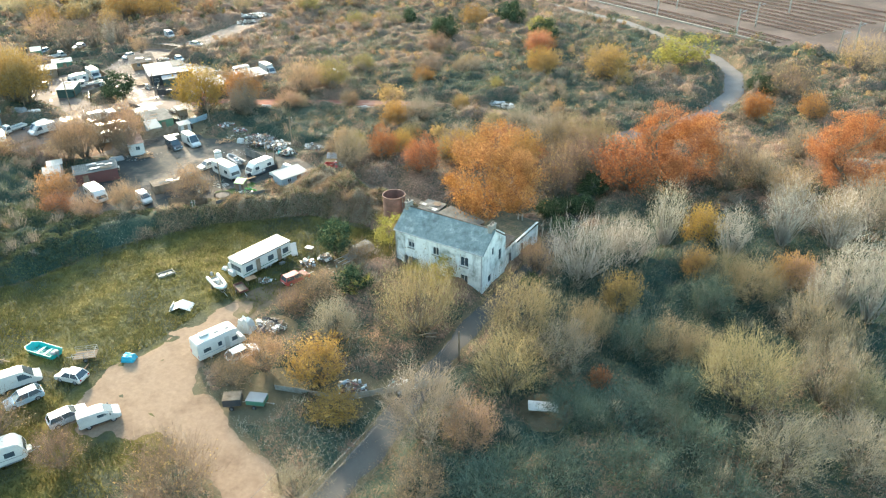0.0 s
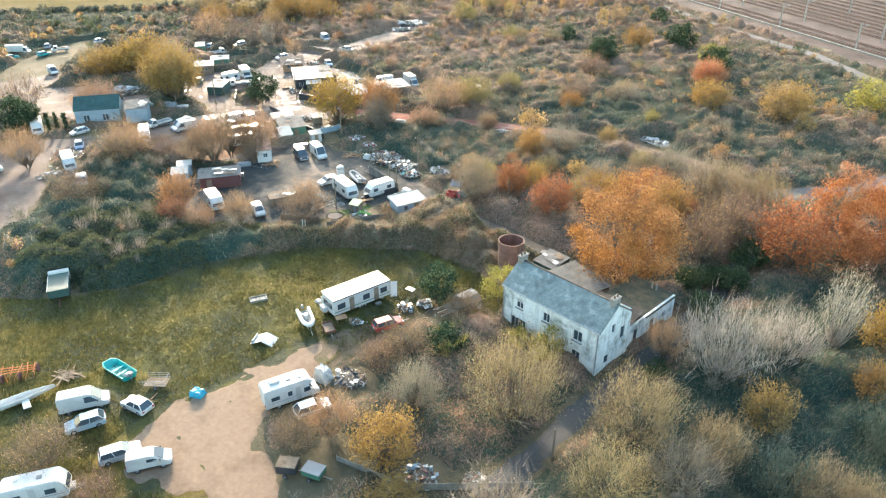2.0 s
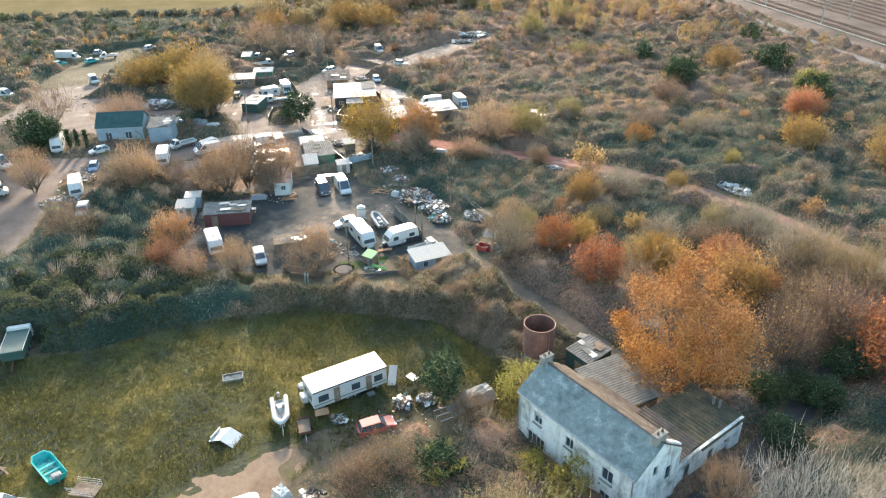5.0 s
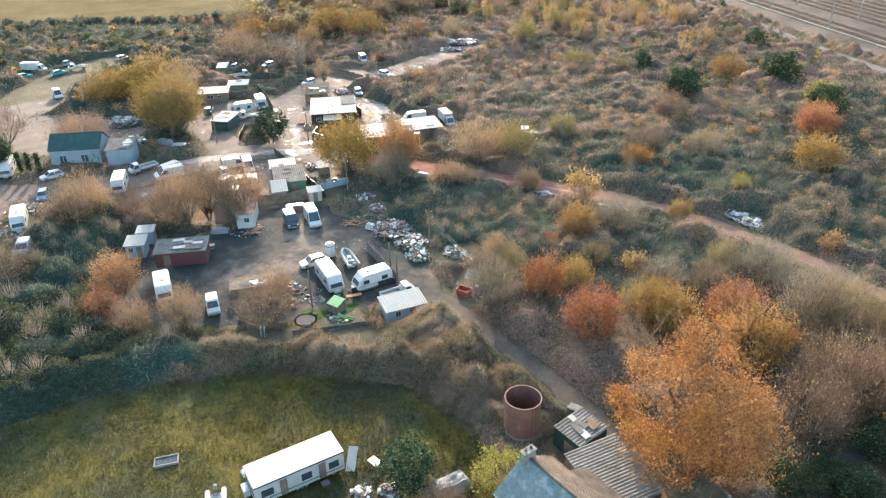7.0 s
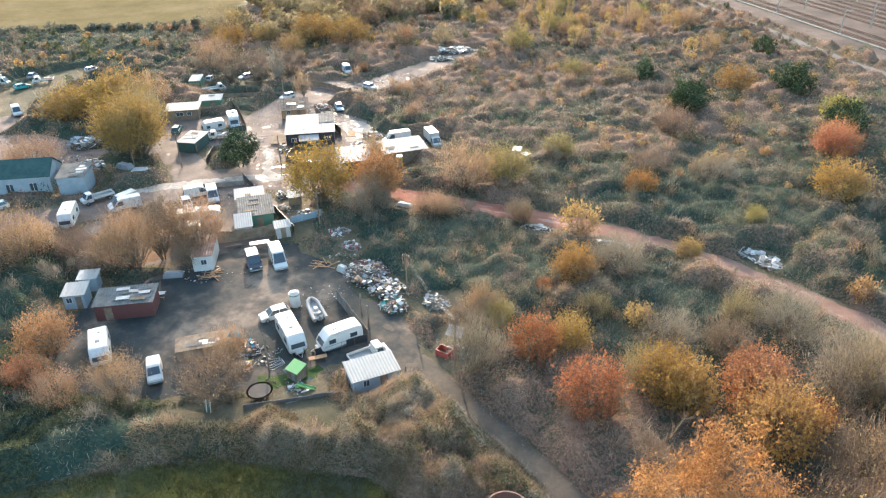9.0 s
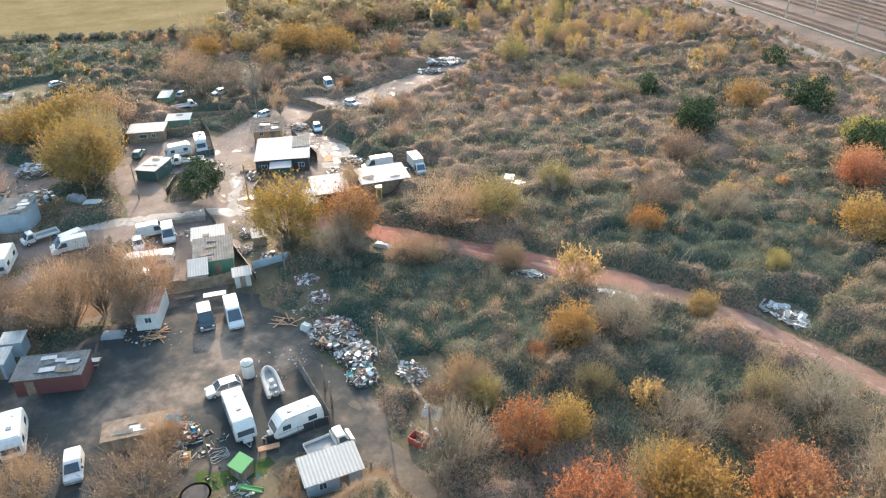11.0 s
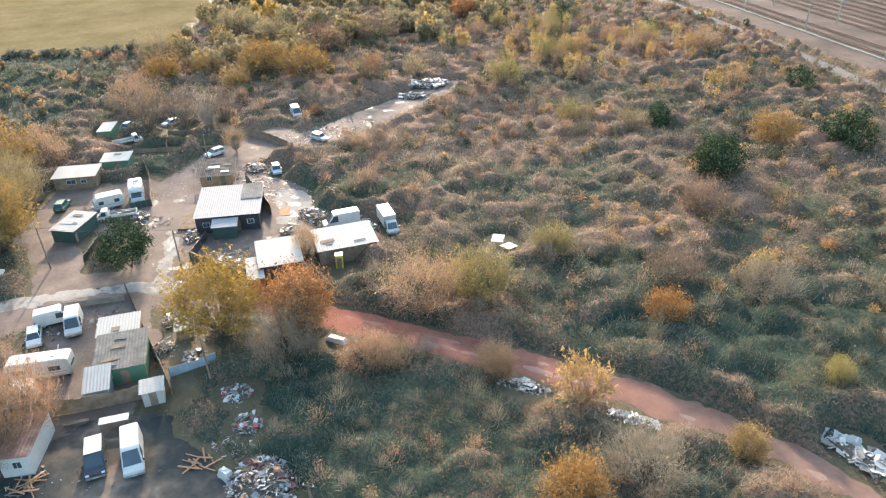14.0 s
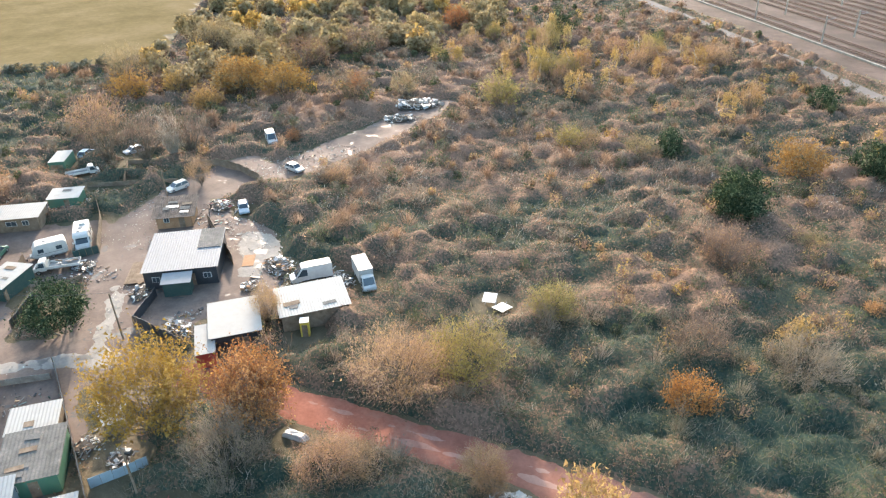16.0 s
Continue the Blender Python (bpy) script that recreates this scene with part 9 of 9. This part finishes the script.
stems("bank_straw", 50000, 58, l_pale, "straw-pale canes on the sunny bramble bank", lambda X, Y: in_thicket(X, Y) & (X > -90) & (drift(X, Y, 67, 7) > 0.35), 0.55)
sprays("thicket_leaves", 65000, 57, l_bramble, "dark green leaves of the bramble bank", lambda X, Y: in_thicket(X, Y) & (drift(X, Y, 66, 9) < 0.62), 0.0034, 0.45)

# countless small bushes through the scrub
def bushes(name, n, seed, leaf_mat, twig_mat, label, pick, rmin, rmax, leaves, twigs, leaf=0.15, tall=1.3):
    p, rng, reach = scatter(n, seed, lambda X, Y: scrub_here(X, Y) & (lookup(P_CLEAR, X, Y) > 1.6) & pick(X, Y), 1.0)
    R = rng.uniform(rmin, rmax, n)
    z0 = mound(p[:, 0], p[:, 1]) - 0.2
    k = reach / 62
    i = np.repeat(np.arange(n), leaves)
    d = rng.normal(size=(len(i), 3))
    d /= np.linalg.norm(d, axis=1)[:, None]
    q = d * (rng.uniform(0.3, 1, len(i)) ** 0.5)[:, None] * R[i][:, None]
    c = np.column_stack([p[i, 0] + q[:, 0], p[i, 1] + q[:, 1], z0[i] + np.maximum(0.1, (q[:, 2] + R[i] * 0.85) * tall * 0.75)])
    v1, f1 = leaf_bits(rng, c, leaf * k[i])
    tagged(mesh_object(name, v1, f1, leaf_mat), label, "bushes", kind="stuff")
    i = np.repeat(np.arange(n), twigs)
    a = rng.uniform(0, 2 * np.pi, len(i))
    out = rng.uniform(0.15, 1.0, len(i))
    en = np.column_stack([p[i, 0] + R[i] * out * np.cos(a), p[i, 1] + R[i] * out * np.sin(a), z0[i] + R[i] * tall * 1.25 * rng.uniform(0.7, 1.05, len(i)) * np.sqrt(1.05 - 0.95 * out ** 2)])
    st = np.column_stack([p[i, 0], p[i, 1], z0[i]])
    st = st + (en - st) * rng.uniform(0.25, 0.65, len(i))[:, None] + rng.normal(size=(len(i), 3)) * 0.12
    v2, f2 = twig_cards(st, en, 0.022 * k[i])
    tagged(mesh_object(name + "_stems", v2, f2, twig_mat), label + ", bare stems", "bushes", kind="stuff")


P_FIELD = field_area(PX, PY)
north_wood = poly_sdf([(-300, 150), (-335, 165), (-400, 205), (-320, 300), (-262, 262), (-246, 222), (-262, 190), (-248, 150), (-275, 140)])
P_NORTH = north_wood(PX, PY)
bushes("tawny_bushes", 420, 81, l_tan, l_brush, "low tawny bushes in the scrub", lambda X, Y: (drift(X, Y, 91) > 0.45) & (lookup(P_WOOD, X, Y) > 0), 0.7, 1.7, 120, 60)
bushes("grey_bushes", 760, 82, l_grey, l_ash, "low grey twiggy bushes", lambda X, Y: (drift(X, Y, 91) < 0.62) & (lookup(P_WOOD, X, Y) > 0), 0.8, 2.2, 80, 80)
bushes("green_bushes", 620, 83, l_bramble, l_grey, "dark green bramble bushes", lambda X, Y: drift(X, Y, 93) > 0.45, 0.8, 2.0, 150, 25)
bushes("pale_bushes", 260, 89, l_grey, l_ash, "soft grey leafless bushes among green brambles", green_scrub, 0.8, 2.0, 50, 110)
bushes("golden_bushes", 50, 84, l_gold, l_brown, "small golden saplings in the scrub", lambda X, Y: (drift(X, Y, 95) > 0.5) & (Y > 120), 0.6, 1.5, 80, 20, tall=1.9)
bushes("rosy_bushes", 380, 85, l_brown, l_brush, "leafless purplish brown thickets", lambda X, Y: (X < -150) & (Y > 120), 1.2, 2.6, 70, 120, tall=1.1)
bushes("far_willows", 150, 86, l_olive, l_brown, "dense olive willow wood beyond the scrub", lambda X, Y: (lookup(P_NORTH, X, Y) < 0), 2.2, 4.2, 300, 60, leaf=0.36, tall=1.2)
bushes("far_golden_wood", 22, 87, l_gold, l_brown, "golden willows in the far wood", lambda X, Y: ((lookup(P_NORTH, X, Y) < 0)) & (drift(X, Y, 97) > 0.5), 1.8, 3.4, 170, 40, leaf=0.42, tall=1.4)

bushes("field_hedge", 90, 88, l_grey, l_grey, "dark low hedge along the mown field", lambda X, Y: (lookup(P_FIELD, X, Y) < 3.6) & (Y < 140), 0.9, 2.3, 90, 30, leaf=0.26, tall=0.9)

# meadow tufts
def tufts(name, n, seed, mat, area, box, label, h=0.3, w=0.045, margin=0.3):
    rng = np.random.default_rng(seed)
    p = np.column_stack([rng.uniform(box[0], box[2], n * 3), rng.uniform(box[1], box[3], n * 3)])
    k = (area(p[:, 0], p[:, 1]) < -margin) & (gravel_area(p[:, 0], p[:, 1]) > 0.6) & (0.5 * vnoise(p[:, 0], p[:, 1], 1.3, 31) + 0.5 * vnoise(p[:, 0], p[:, 1], 7, 32) + rng.uniform(-0.35, 0.35, n * 3) > 0.45)
    p = p[k][:n]
    m = len(p)
    st = np.column_stack([p, np.full(m, -0.04)])
    d = rng.normal(size=(m, 3)) * 0.6
    d[:, 2] = 1
    v, f = twig_cards(st, st + d * (h * rng.uniform(0.5, 1.3, m))[:, None], w)
    tagged(mesh_object(name, v, f, mat), label, "grass", kind="stuff")


l_grass = leafy("grass_blades", [(0.0, (0.055, 0.062, 0.024)), (0.5, (0.115, 0.108, 0.038)), (0.8, (0.18, 0.15, 0.06)), (1.0, (0.27, 0.22, 0.10))], 0.5, 0.7)
tufts("meadow_tufts", 95000, 91, l_grass, meadow_area, (-118, -5, -50, 80), "tussocks of green and straw-coloured grass", 0.34, 0.055)
